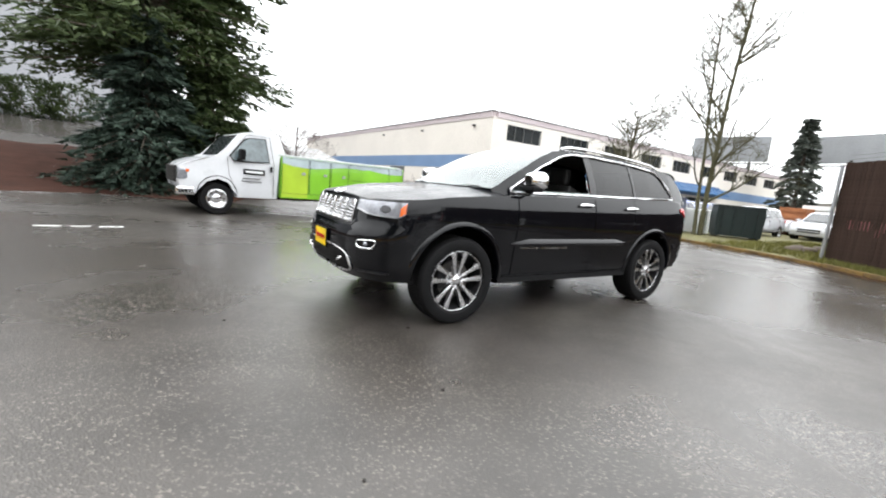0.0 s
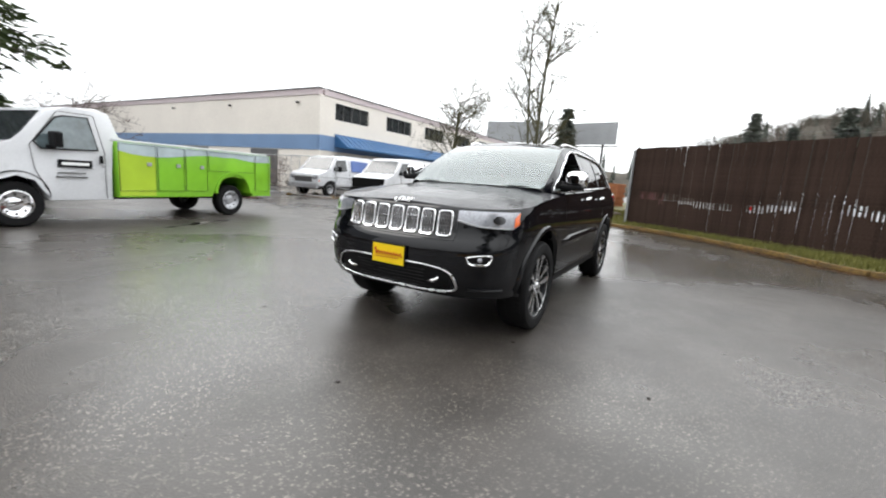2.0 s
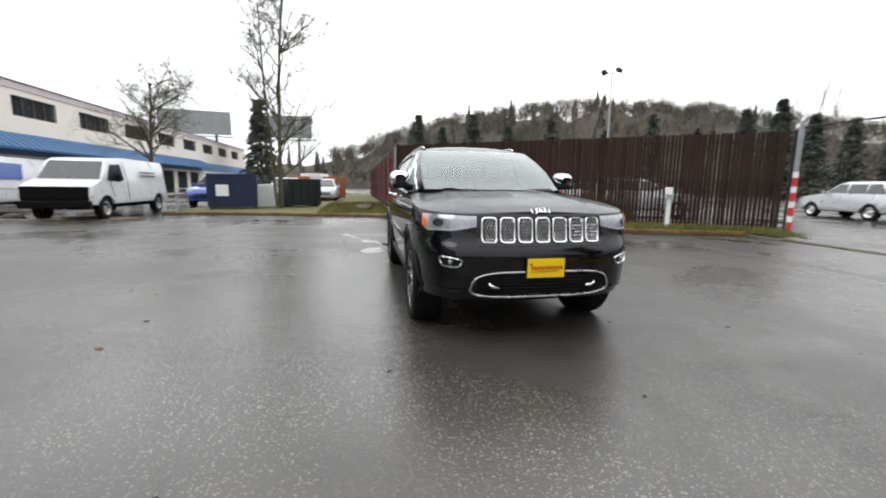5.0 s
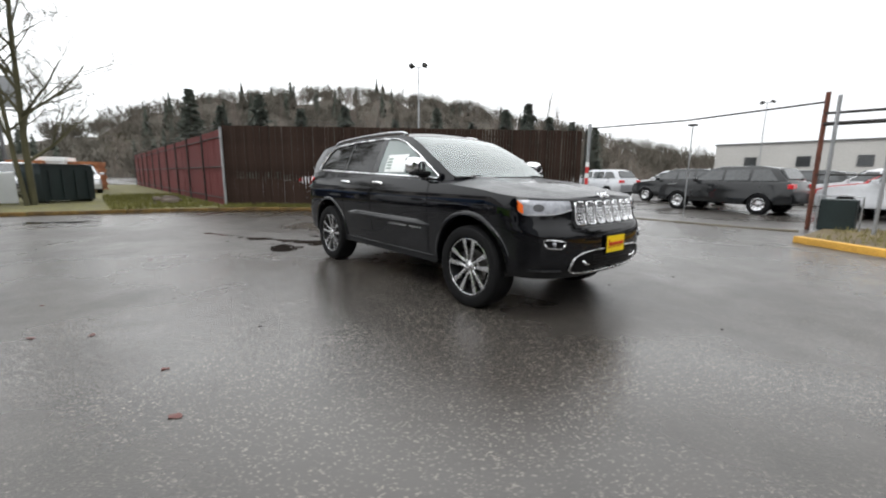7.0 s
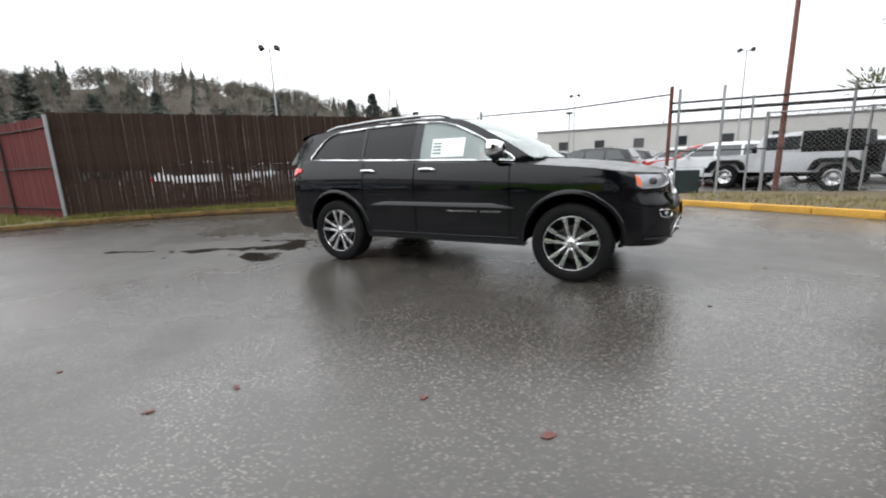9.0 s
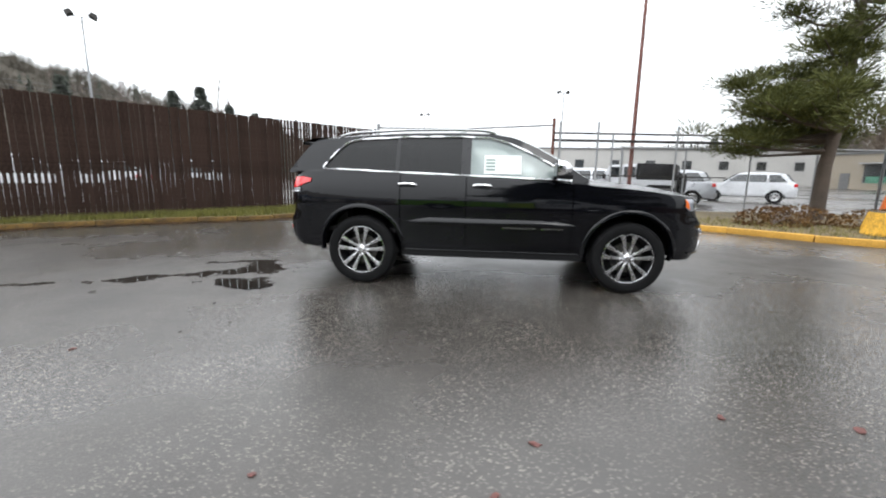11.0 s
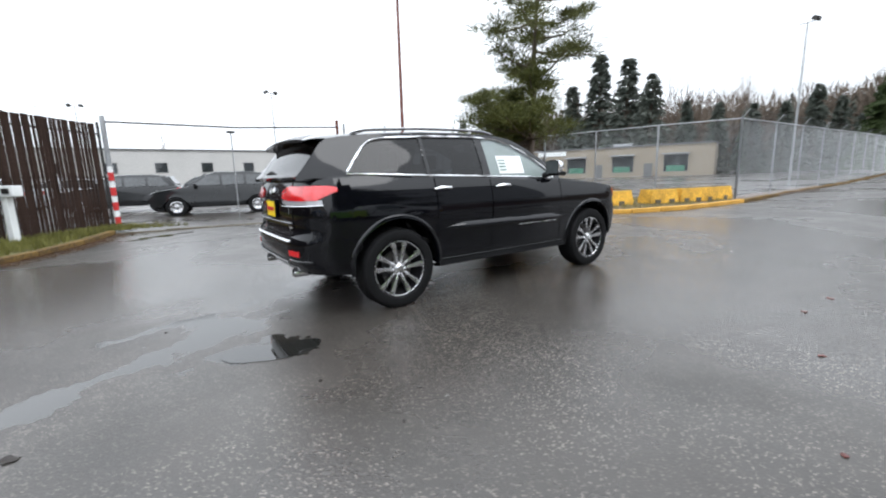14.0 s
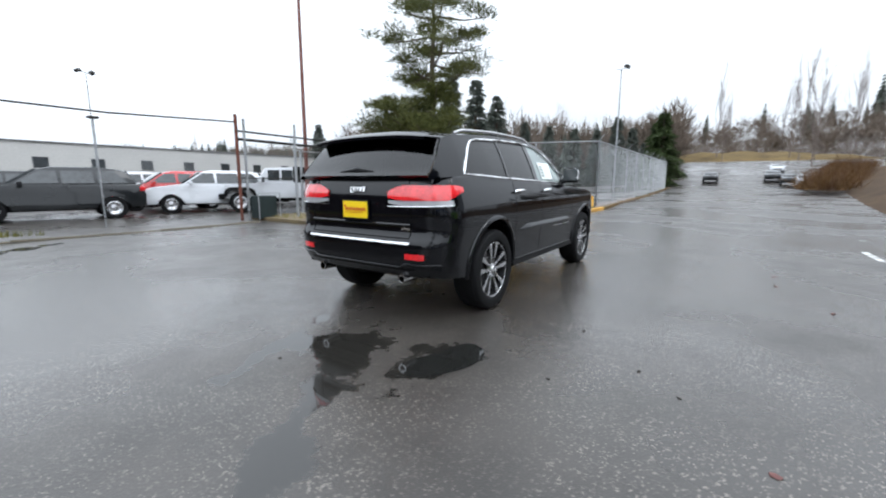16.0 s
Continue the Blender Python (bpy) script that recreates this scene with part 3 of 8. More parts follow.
WIN_TOP = [(-1.90, 1.30), (-1.84, 1.375), (-1.70, 1.530), (-1.62, 1.585), (-1.5, 1.608), (-1.0, 1.640), (-0.4, 1.652), (-0.05, 1.640), (0.15, 1.590), (0.45, 1.455), (0.72, 1.300), (0.845, 1.215)]


def win_top(x):
    return max(win_low(x) + 0.001, min(gh_top(x) - 0.03, lerp_table(WIN_TOP, x)))


WINDOWS = (("front_window", 0.84, -0.245), ("rear_door_window", -0.345, -1.035), ("quarter_window", -1.075, -1.895))


def make_wheel(parent, x, y, side, steer=0.0):
    w = new("wheel")
    w.parent = parent
    w.matrix_basis = pose(x, y, 0.385, 0, 0, steer + (0 if side > 0 else 180))
    bm = BM()
    lathe(bm, [(0.262, -0.10), (0.285, -0.125), (0.33, -0.135), (0.365, -0.125), (0.381, -0.105), (0.385, -0.07), (0.3855, 0.0), (0.385, 0.07), (0.381, 0.105), (0.365, 0.125), (0.33, 0.135), (0.285, 0.125), (0.264, 0.10)], 56)
    for k in range(56):
        for yy in (-0.075, 0.045):
            a = 2 * math.pi * k / 56
            mm = Matrix.Rotation(-a, 4, 'Y')
            box(bm, (0.384, yy + 0.015, 0), (0.008, 0.055, 0.026), mm)
    part("tyre", bm, M_RUBBER, w, smooth=35)
    bm = BM()
    lathe(bm, [(0.268, 0.105), (0.262, 0.112), (0.252, 0.108), (0.246, 0.085), (0.238, 0.0), (0.235, -0.09), (0.10, -0.09)], 56)
    part("rim", bm, M_ALLOYDARK, w, "dark painted alloy rim barrel", smooth=35)
    bm = BM()
    lathe(bm, [(0.268, 0.104), (0.266, 0.112), (0.261, 0.113), (0.256, 0.108)], 56)
    part("rim_lip", bm, M_ALLOY, w, "machined bright rim lip", smooth=35)
    for k in range(5):
        for tilt in (-1, 1):
            a = 2 * math.pi * k / 5 + math.pi / 2
            bm = BM()
            prof = ((0.045, 0.010, 0.090), (0.09, 0.0125, 0.095), (0.14, 0.0155, 0.099), (0.20, 0.021, 0.104), (0.258, 0.028, 0.108))
            rows = []
            for r, hw, yy in prof:
                lat = tilt * (0.017 + (r - 0.045) * 0.225)
                rows.append([(r, yy - 0.04, lat - hw * 0.8), (r, yy, lat - hw), (r, yy + 0.004, lat), (r, yy, lat + hw), (r, yy - 0.04, lat + hw * 0.8)])
            grid(bm, rows)
            mm = Matrix.Rotation(-a, 4, 'Y')
            for v in bm.verts:
                v.co = mm @ v.co
            part("spoke", bm, M_ALLOY, w, "machined alloy spoke", smooth=30)
    bm = BM()
    lathe(bm, [(0.0, 0.108), (0.025, 0.107), (0.032, 0.100), (0.045, 0.093), (0.062, 0.086), (0.066, 0.060)], 30)
    part("hub", bm, M_ALLOY, w, smooth=30)
    for k in range(5):
        bm = BM()
        a = 2 * math.pi * (k + 0.5) / 5 + math.pi / 2
        tube(bm, [(0.0635 * math.cos(a), 0.08, 0.0635 * math.sin(a)), (0.0635 * math.cos(a), 0.104, 0.0635 * math.sin(a))], 0.011, 6)
        part("lug_nut", bm, M_CHROME, w)
    bm = BM()
    lathe(bm, [(0.07, 0.03), (0.165, 0.03), (0.165, 0.005), (0.07, 0.005)], 30)
    part("brake_disc", bm, M_STEEL, w, smooth=30)
    bm = BM()
    box(bm, (0.13, 0.02, 0.02), (0.08, 0.07, 0.18), None, 0.015)
    part("brake_caliper", bm, M_ALLOYDARK, w)


def make_suv(m, label, paint, hood_paint, detail=True, group=""):
    car = empty("sport_utility_vehicle", m, label, "car", group)
    ss = body_stations()
    NZ = 20
    groups = {"body": BM()}
    cols = []
    for s in ss:
        x = plan_point(s)[0]
        z0, z1 = low_edge(x), top_edge(x)
        inset = 0.0
        if 1 <= s <= 2 and any(abs(x - sx) < 0.004 for sx in SEAMS):
            inset = -0.012
        cols.append([skin(s, z0 + (z1 - z0) * j / NZ, inset) for j in range(NZ + 1)])
    for side in (1, -1):
        doors = {"front_door": (SEAMS[0], SEAMS[1]), "rear_door": (SEAMS[1], SEAMS[2])}
        meshes = {k: BM() for k in doors}
        vcache = {}

        def vert(bm, key, i, j):
            kk = (key, i, j)
            if kk not in vcache:
                vcache[kk] = bm.verts.new(flip(cols[i][j], side))
            return vcache[kk]
        for i in range(len(ss) - 1):
            xm = (plan_point(ss[i])[0] + plan_point(ss[i + 1])[0]) / 2
            key = "body"
            if 1 <= ss[i] <= 2:
                for k, (a, b) in doors.items():
                    if b < xm < a:
                        key = k
            bm = groups["body"] if key == "body" else meshes[key]
            for j in range(NZ):
                bm.faces.new((vert(bm, key, i, j), vert(bm, key, i + 1, j), vert(bm, key, i + 1, j + 1), vert(bm, key, i, j + 1)))
        for k, bm in meshes.items():
            d = part(k, bm, paint, car, smooth=40)
            hb = BM()
            hx = -0.115 if k == "front_door" else -0.93
            pts = []
            for q in range(11):
                u = q / 10
                x = hx + 0.105 - 0.21 * u
                pts.append(flip(skin(s_at_x(x), 1.118 + 0.004 * math.sin(u * 3.1), 0.012 + 0.034 * math.sin(math.pi * min(1, max(0, u))) ** 0.45), side))
            tube(hb, pts, [0.010] + [0.016] * 9 + [0.010], 8)
            part("door_handle", hb, M_CHROME, d, "chrome door handle", smooth=40)
    # shoulder ledge between flank and glasshouse, all round from cowl to tailgate
    for side in (1, -1):
        rows = []
        for k in range(60):
            x = 1.04 - (1.04 + 2.30) * k / 59
            z = top_edge(x)
            s = s_at_x(x)
            a = skin(s, z)
            rows.append([flip(a, side), flip((x, (a.y + gh_y(x, z)) / 2, z + 0.010), side), flip((x, gh_y(x, z) - 0.004, z + 0.006), side)])
        grid(groups["body"], rows)
    bmesh.ops.remove_doubles(groups["body"], verts=groups["body"].verts, dist=0.0008)
    part("body", groups["body"], paint, car, smooth=40)
    # bonnet
    bm = BM()
    rows = []
    for k in range(40):
        s = (k / 39) ** 0.8 * s_at_x(1.0)
        x = plan_point(s)[0]
        e = skin(s, top_edge(x))
        zc = lerp_table([(0.98, 1.222), (1.3, 1.190), (1.71, 1.150), (2.05, 1.095), (2.2, 1.060)], e.x)
        row = []
        for q in range(-14, 15):
            v = q / 14
            dome = 1 - abs(v) ** 2.4
            ridge = 0.012 * math.exp(-((abs(v) - 0.55) / 0.06) ** 2) * min(1, max(0, (2.1 - e.x) * 4))
            row.append(Vector((e.x, e.y * v, e.z + max(0, zc - e.z) * dome + ridge)))
        rows.append(row)
    grid(bm, rows)
    part("bonnet", bm, hood_paint, car, "black bonnet beaded with rain", smooth=40)
    # cowl and glasshouse
    bm = BM()
    grid(bm, [[(x, y, top_edge(1.0) + 0.055 * (1 - (y / 0.92) ** 2) + dz) for y in [-0.90 + 0.1 * k for k in range(19)]] for x, dz in ((1.02, 0), (0.95, 0.0), (0.86, -0.03))])
    part("cowl", bm, M_TRIM, car)
    NX = 120
    xs = [1.04 - (1.04 + 2.33) * k / NX for k in range(NX + 1)]
    cuts = sorted(set([round(x, 4) for x in xs] + [v for w in WINDOWS for v in w[1:]]), reverse=True)
    for side in (1, -1):
        bm = BM()
        glass = {w[0]: BM() for w in WINDOWS}
        pills = []
        for xa, xb in zip(cuts, cuts[1:]):
            xm = (xa + xb) / 2
            win = next((w for w in WINDOWS if w[2] < xm < w[1]), None)
            in_dlo = 0.845 > xm > -1.90

            def P(x, z, off=0.0):
                return flip((x, gh_y(x, z) + off, z), side)

            def quad(b, za0, zb0, za1, zb1, n, off=0.0):
                rows = []
                for q in range(n + 1):
                    u = q / n
                    rows.append([P(xa, za0 + (za1 - za0) * u, off), P(xb, zb0 + (zb1 - zb0) * u, off)])
                grid(b, rows)
            la, lb, ta, tb = win_low(xa), win_low(xb), win_top(xa), win_top(xb)
            if in_dlo:
                quad(bm, top_edge(xa), top_edge(xb), la, lb, 1)
                quad(bm, ta, tb, max(ta, gh_top(xa)), max(tb, gh_top(xb)), 2)
                if win:
                    open_window = detail and side == 1 and win[0] == "front_window"
                    if open_window:
                        quad(glass[win[0]], la - 0.02, lb - 0.02, min(la + 0.02, ta), min(lb + 0.02, tb), 1, -0.006)
                    else:
                        quad(glass[win[0]], la, lb, ta, tb, 5, -0.006)
                else:
                    if not pills or pills[-1][1] - xm > 0.1:
                        pills.append([BM(), xm])
                    pills[-1][1] = xm
                    quad(pills[-1][0], la, lb, ta, tb, 3, 0.001)
            else:
                quad(bm, top_edge(xa), top_edge(xb), max(top_edge(xa) + 0.001, gh_top(xa)), max(top_edge(xb) + 0.001, gh_top(xb)), 4)
        bmesh.ops.remove_doubles(bm, verts=bm.verts, dist=0.0005)
        part("pillar_frame", bm, paint, car, smooth=40)
        for pill, _ in pills:
            part("centre_pillar", pill, M_SATIN, car, "gloss black window pillar", smooth=40)
        for name, b in glass.items():
            bmesh.ops.remove_doubles(b, verts=b.verts, dist=0.0005)
            front = name == "front_window"
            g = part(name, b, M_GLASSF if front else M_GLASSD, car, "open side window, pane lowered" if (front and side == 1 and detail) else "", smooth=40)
        # chrome surround
        loop = []
        for k in range(40):
            x = 0.845 - (0.845 + 1.90) * k / 39
            loop.append(flip((x, gh_y(x, win_low(x)) + 0.004, win_low(x) - 0.004), side))
        for k in range(1, 60):
            u = k / 60
            x = -1.90 + (0.845 + 1.90) * (1 - math.cos(u * math.pi)) / 2
            loop.append(flip((x, gh_y(x, win_top(x)) + 0.004, win_top(x) + 0.004), side))
        tb = BM()
        tube(tb, loop, 0.0125, 6, closed=True)
        part("window_trim", tb, M_CHROME, car, "chrome window surround", smooth=60)
    # roof
    bm = BM()
    rows = []
    for k in range(44):
        x = 0.22 - (0.22 + 2.06) * k / 43
        z = gh_top(x)
        ye = gh_y(x, z)
        row = []
        for q in range(-12, 13):
            v = q / 12
            bow = 0.07 * (1 - v * v) * max(0, 1 - k / 10)
            row.append(Vector((x + bow, ye * v, z + 0.048 * (1 - abs(v) ** 2.6) * min(1, 0.35 + k / 8))))
        rows.append(row)
    grid(bm, rows)
    part("roof", bm, paint, car, smooth=40)
    # windscreen
    bm = BM()
    rows = []
    for k in range(13):
        u = k / 12
        x = 1.04 + (0.22 - 1.04) * u
        z = gh_top(x)
        ye = gh_y(x, z)
        rows.append([Vector((x + (0.10 + (0.07 - 0.10) * u) * (1 - (q / 12) ** 2), ye * q / 12 * 0.995, z + (0.017 * u + 0.02 * math.sin(u * 3.14)) * (1 - abs(q / 12) ** 2.6))) for q in range(-12, 13)])
    grid(bm, rows)
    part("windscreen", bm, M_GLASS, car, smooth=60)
    for y0, y1 in ((0.62, -0.02), (0.02, -0.55)):
        wb = BM()
        tube(wb, [(1.10 - 0.02 * abs(y), y, 1.222) for y in (y0, (y0 + y1) / 2, y1)], 0.005, 6)
        part("wiper", wb, M_TRIM, car)
    # rear glass and tail
    bm = BM()
    rows = []
    for k in range(13):
        u = k / 12
        x = -2.06 + (-2.33 + 2.06) * u
        z = gh_top(x)
        ye = gh_y(x, z)
        rows.append([Vector((x - 0.045 * (1 - (q / 10) ** 2), ye * q / 10 * 0.985, z + 0.045 * (1 - u) * (1 - abs(q / 10) ** 2.6))) for q in range(-10, 11)])
    grid(bm, rows)
    part("rear_window", bm, M_GLASSD, car, "dark tinted rear window", smooth=60)
    # tail shelf from the glass down to the tailgate's upper rim
    bm = BM()
    rows = [[Vector((p.x, p.y, p.z)) for p in rows[-1]]]
    last = []
    for q in range(-10, 11):
        v = q / 10
        s = s_at_y(abs(v) * 0.80, False)
        p = skin(s, 1.222)
        last.append(Vector((p.x, p.y * (1 if v >= 0 else -1), p.z)))
    rows.append(last)
    grid(bm, rows)
    part("tail_shelf", bm, paint, car, smooth=60)
    bm = BM()
    rows = []
    for k in range(6):
        u = k / 5
        x = -1.98 - 0.235 * u
        rows.append([Vector((x - 0.02 * (1 - (q / 10) ** 2), 0.655 * q / 10, 1.655 + 0.012 - 0.055 * u * u - 0.03 * abs(q / 10) ** 2.6)) for q in range(-10, 11)])
    for k in range(4):
        u = k / 3
        rows.append([Vector((-2.215 + 0.17 * u - 0.02 * (1 - (q / 10) ** 2), 0.655 * q / 10, 1.585 - 0.02 * u - 0.03 * abs(q / 10) ** 2.6)) for q in range(-10, 11)])
    grid(bm, rows)
    part("spoiler", bm, paint, car, "black roof spoiler over the tailgate", smooth=50)
    wb = BM()
    tube(wb, [(-2.335, -0.20, 1.30), (-2.33, 0.0, 1.318), (-2.335, 0.20, 1.30)], [0.010, 0.02, 0.008], 8)
    part("rear_wiper", wb, M_TRIM, car)
    # roof rails
    for side in (1, -1):
        bm = BM()
        pts = []
        for k in range(24):
            x = 0.02 - 1.78 * k / 23
            lift = 0.026 * min(1, 4.5 * math.sin(math.pi * k / 23))
            z = gh_top(x)
            pts.append((x, side * (gh_y(x, z) - 0.06), z + 0.016 + lift))
        tube(bm, pts, 0.013, 8, flat=1.3)
        part("roof_rail", bm, M_CHROME, car, "bright metal roof rail", smooth=50)
    # underbody, wheel wells
    bm = BM()
    box(bm, (0.0, 0, 0.50), (1.95, 1.62, 0.26))
    box(bm, (0.0, 0, 0.52), (4.2, 0.95, 0.24))
    box(bm, (2.05, 0, 0.62), (0.3, 1.3, 0.40))
    box(bm, (-2.1, 0, 0.62), (0.35, 1.5, 0.38))
    part("underbody", bm, M_LINER, car)
    for side in (1, -1):
        for xc in (1.457, -1.457):
            bm = BM()
            rows = []
            for k in range(21):
                a = math.pi * k / 20
                x, z = xc + ARCH_R * math.cos(a) * 1.0, ARCH_Z + ARCH_R * math.sin(a)
                rows.append([(x, side * 0.925, z), (x, side * 0.46, z)])
            grid(bm, rows)
            cap = [bm.verts.new((xc + ARCH_R * math.cos(math.pi * k / 20), side * 0.46, ARCH_Z + ARCH_R * math.sin(math.pi * k / 20))) for k in range(21)]
            bm.faces.new(cap)
            part("wheel_well", bm, M_LINER, car)
            bm = BM()
            rows = []
            for k in range(41):
                a = math.radians(-4 + 188 * k / 40)
                row = []
                for r, off in ((0.450, -0.05), (0.456, 0.010), (0.464, 0.020), (0.490, 0.017), (0.500, 0.010), (0.507, -0.004)):
                    x, z = xc + r * math.cos(a), ARCH_Z + r * math.sin(a)
                    row.append(flip(skin(s_at_x(x), z) + Vector((0, off, 0)), side))
                rows.append(row)
            grid(bm, rows)
            part("wheel_arch_flare", bm, paint, car, smooth=40)
            make_wheel(car, xc, side * 0.812, side)
        # flank moulding, sill and lower bright strip
        bm = BM()
        rows = []
        for k in range(33):
            u = k / 32
            x = 0.89 - 1.80 * u
            fade = min(1, 8 * u, 8 * (1 - u))
            zb = 0.700 + 0.010 * u
            rows.append([flip(skin(s_at_x(x), zb + dz * (0.35 + 0.65 * fade), 0.002 + o * fade), side) for dz, o in ((0.0, -0.004), (0.004, 0.026), (0.016, 0.032), (0.030, 0.030), (0.062, 0.004), (0.068, -0.006))])
        grid(bm, rows)
        mo = part("side_moulding", bm, paint, car, smooth=40)
        for x0, x1 in ((0.76, 0.53), (0.48, 0.12)):
            bm = BM()
            nb = round((x0 - x1) / 0.022)
            tube(bm, [flip(skin(s_at_x(x0 + (x1 - x0) * k / nb), 0.680 + (0.006 if k % 2 else -0.006), 0.006), side) for k in range(nb + 1)], 0.0055, 4)
            part("door_badge", bm, M_CHROME, car, "bright raised badge bar on the door")
        bm = BM()
        tube(bm, [flip(skin(s_at_x(x), 0.412, 0.008), side) for x in [0.93 - 0.1 * k for k in range(20)]], 0.005, 6)
        part("sill_trim", bm, M_SATIN, car, "thin dark sill strip", smooth=50)
        bm = BM()
        rows = []
        for k in range(20):
            x = 0.985 - 1.97 * k / 19
            rows.append([flip(skin(s_at_x(x), 0.40, 0.004), side), flip((x, 0.915, 0.345), side), flip((x, 0.86, 0.325), side), flip((x, 0.72, 0.335), side)])
        grid(bm, rows)
        part("sill", bm, M_TRIM, car, smooth=30)
        # mirrors
        mir = new("door_mirror")
        mir.parent = car
        bm = BM()
        tube(bm, [flip((0.66, 0.80, 1.215), side), flip((0.67, 0.90, 1.245), side)], 0.045, 8, flat=0.6)
        part("mirror_foot", bm, M_TRIM, mir, smooth=40)
        bm = BM()
        rows = []
        for k in range(9):
            u = k / 8
            rr = 0.102 * math.sin(math.pi * (0.08 + 0.5 * u)) ** 0.5
            cx = 0.80 - 0.15 * u
            rows.append([flip((cx, 0.955 + rr * 1.06 * math.copysign(abs(math.cos(t)) ** 0.7, math.cos(t)), 1.318 + rr * 0.86 * math.copysign(abs(math.sin(t)) ** 0.7, math.sin(t))), side) for t in [2 * math.pi * q / 22 for q in range(23)]])
        grid(bm, rows)
        part("mirror_shell", bm, M_CHROME, mir, "chrome mirror shell", smooth=60)
        bm = BM()
        box(bm, flip((0.645, 0.955, 1.318), side), (0.012, 0.19, 0.150), None, 0.004)
        part("mirror_glass", bm, M_WINDARK, mir)
        bm = BM()
        box(bm, flip((0.74, 0.945, 1.240), side), (0.14, 0.19, 0.05), None, 0.016)
        part("mirror_base", bm, M_TRIM, mir)
        # headlights
        s_in = s_at_y(0.515)
        s_out = s_in + 0.76 * (s_at_x(1.90) - s_in)
        low = lambda u: 0.940 - 0.036 * math.sin(math.pi / 2 * min(1, u / 0.45)) + 0.035 * max(0, (u - 0.82) / 0.18) ** 2
        high = lambda u: 1.018 + 0.012 * u
        hl = new("headlight")
        hl.parent = car
        bm = BM()
        skin_patch(bm, s_in, s_out, low, high, 0.006, side, 24, 6, 0.03)
        part("headlight_lens", bm, M_LENS, hl, smooth=40)
        bm = BM()
        skin_patch(bm, s_in + (s_out - s_in) * 0.50, s_in + (s_out - s_in) * 0.72, lambda u: 0.967 - 0.030 * math.sqrt(max(0.02, 1 - (2 * u - 1) ** 2)), lambda u: 0.967 + 0.030 * math.sqrt(max(0.02, 1 - (2 * u - 1) ** 2)), 0.010, side, 12, 4, 0.012)
        part("projector", bm, M_LENSIN, hl, smooth=40)
        bm = BM()
        skin_patch(bm, s_in + (s_out - s_in) * 0.90, s_out, lambda u: low(0.90 + 0.10 * u) + 0.008, lambda u: 0.985 + 0.04 * u, 0.011, side, 8, 4, 0.02)
        part("side_marker", bm, M_AMBER, hl, "amber side marker lens", smooth=40)
        bm = BM()
        tube(bm, [flip(skin(s_in + (s_out - s_in) * u, low(u) + 0.008, 0.010), side) for u in [k / 16 for k in range(14)]], 0.005, 6)
        part("daytime_light_strip", bm, M_CLEAR, hl)
        # fog lamps
        fg = new("fog_lamp")
        fg.parent = car
        sa, sb = s_at_y(0.635), s_at_y(0.80)
        bm = BM()
        skin_patch(bm, sa, sb, lambda u: 0.645 + 0.012 * u, lambda u: 0.705 + 0.02 * u, 0.003, side, 8, 3, 0.01)
        part("fog_recess", bm, M_TRIM, fg)
        bm = BM()
        ring = []
        for t in [2 * math.pi * k / 32 for k in range(32)]:
            cu = math.copysign(abs(math.cos(t)) ** 0.5, math.cos(t))
            cv = math.copysign(abs(math.sin(t)) ** 0.6, math.sin(t))
            v = 0.5 + 0.5 * cv
            u = 0.5 + (0.36 + 0.16 * v) * cu
            z = (0.640 + 0.006 * u) + v * (0.060 + 0.014 * u)
            ring.append(flip(skin(sa + (sb - sa) * u, z, 0.008), side))
        tube(bm, ring, [0.0055 if q < 17 else 0.0105 for q in range(32)], 6, closed=True)
        part("fog_bezel", bm, M_CHROME, fg, "chrome fog lamp bezel", smooth=60)
        bm = BM()
        c = flip(skin((sa + sb) / 2, 0.68, 0.004), side)
        bmesh.ops.create_uvsphere(bm, u_segments=12, v_segments=8, radius=0.020, matrix=Matrix.Translation(c))
        part("fog_bulb", bm, M_LENS, fg, smooth=60)
        # front lower corner bright blade
        bm = BM()
        tube(bm, [flip(skin(s_at_y(y), 0.455, 0.008), side) for y in (0.66, 0.72, 0.78, 0.83, 0.87)], 0.010, 6)
        part("bumper_blade", bm, M_SATIN, car, smooth=50)
        # tow hooks
        bm = BM()
        p = skin(s_at_y(0.40), 0.50, 0.0)
        tube(bm, [flip((p.x - 0.03, 0.355, 0.49), side), flip((p.x + 0.010, 0.36, 0.49), side), flip((p.x + 0.016, 0.40, 0.495), side), flip((p.x + 0.010, 0.425, 0.51), side), flip((p.x - 0.03, 0.43, 0.53), side)], 0.012, 7)
        part("tow_hook", bm, M_CHROME, car, "chrome tow hook", smooth=60)
        # tail lamps
        tl = new("tail_lamp")
        tl.parent = car
        sT0, sT1 = s_at_y(0.38, False), s_at_x(-2.055)
        bm = BM()
        skin_patch(bm, sT1, sT0, lambda u: 1.066 + 0.070 * max(0, 1 - u / 0.30) ** 1.2 + 0.02 * max(0, (u - 0.9) / 0.1) ** 2, lambda u: 1.186 - 0.012 * max(0, 1 - u / 0.12) - 0.05 * max(0, (u - 0.86) / 0.14) ** 2, 0.014, side, 30, 5, 0.03)
        part("red_lens", bm, M_RED, tl, "red tail lens", smooth=40)
        bm = BM()
        skin_patch(bm, sT1 + 0.16, sT0, lambda u: 1.018 + 0.014 * (1 - u) + 0.02 * max(0, (u - 0.8) / 0.2) ** 2, lambda u: 1.070 - 0.004 * u, 0.009, side, 30, 3, 0.03)
        part("reverse_lens", bm, M_CLEAR, tl, "clear reversing lens", smooth=40)
        bm = BM()
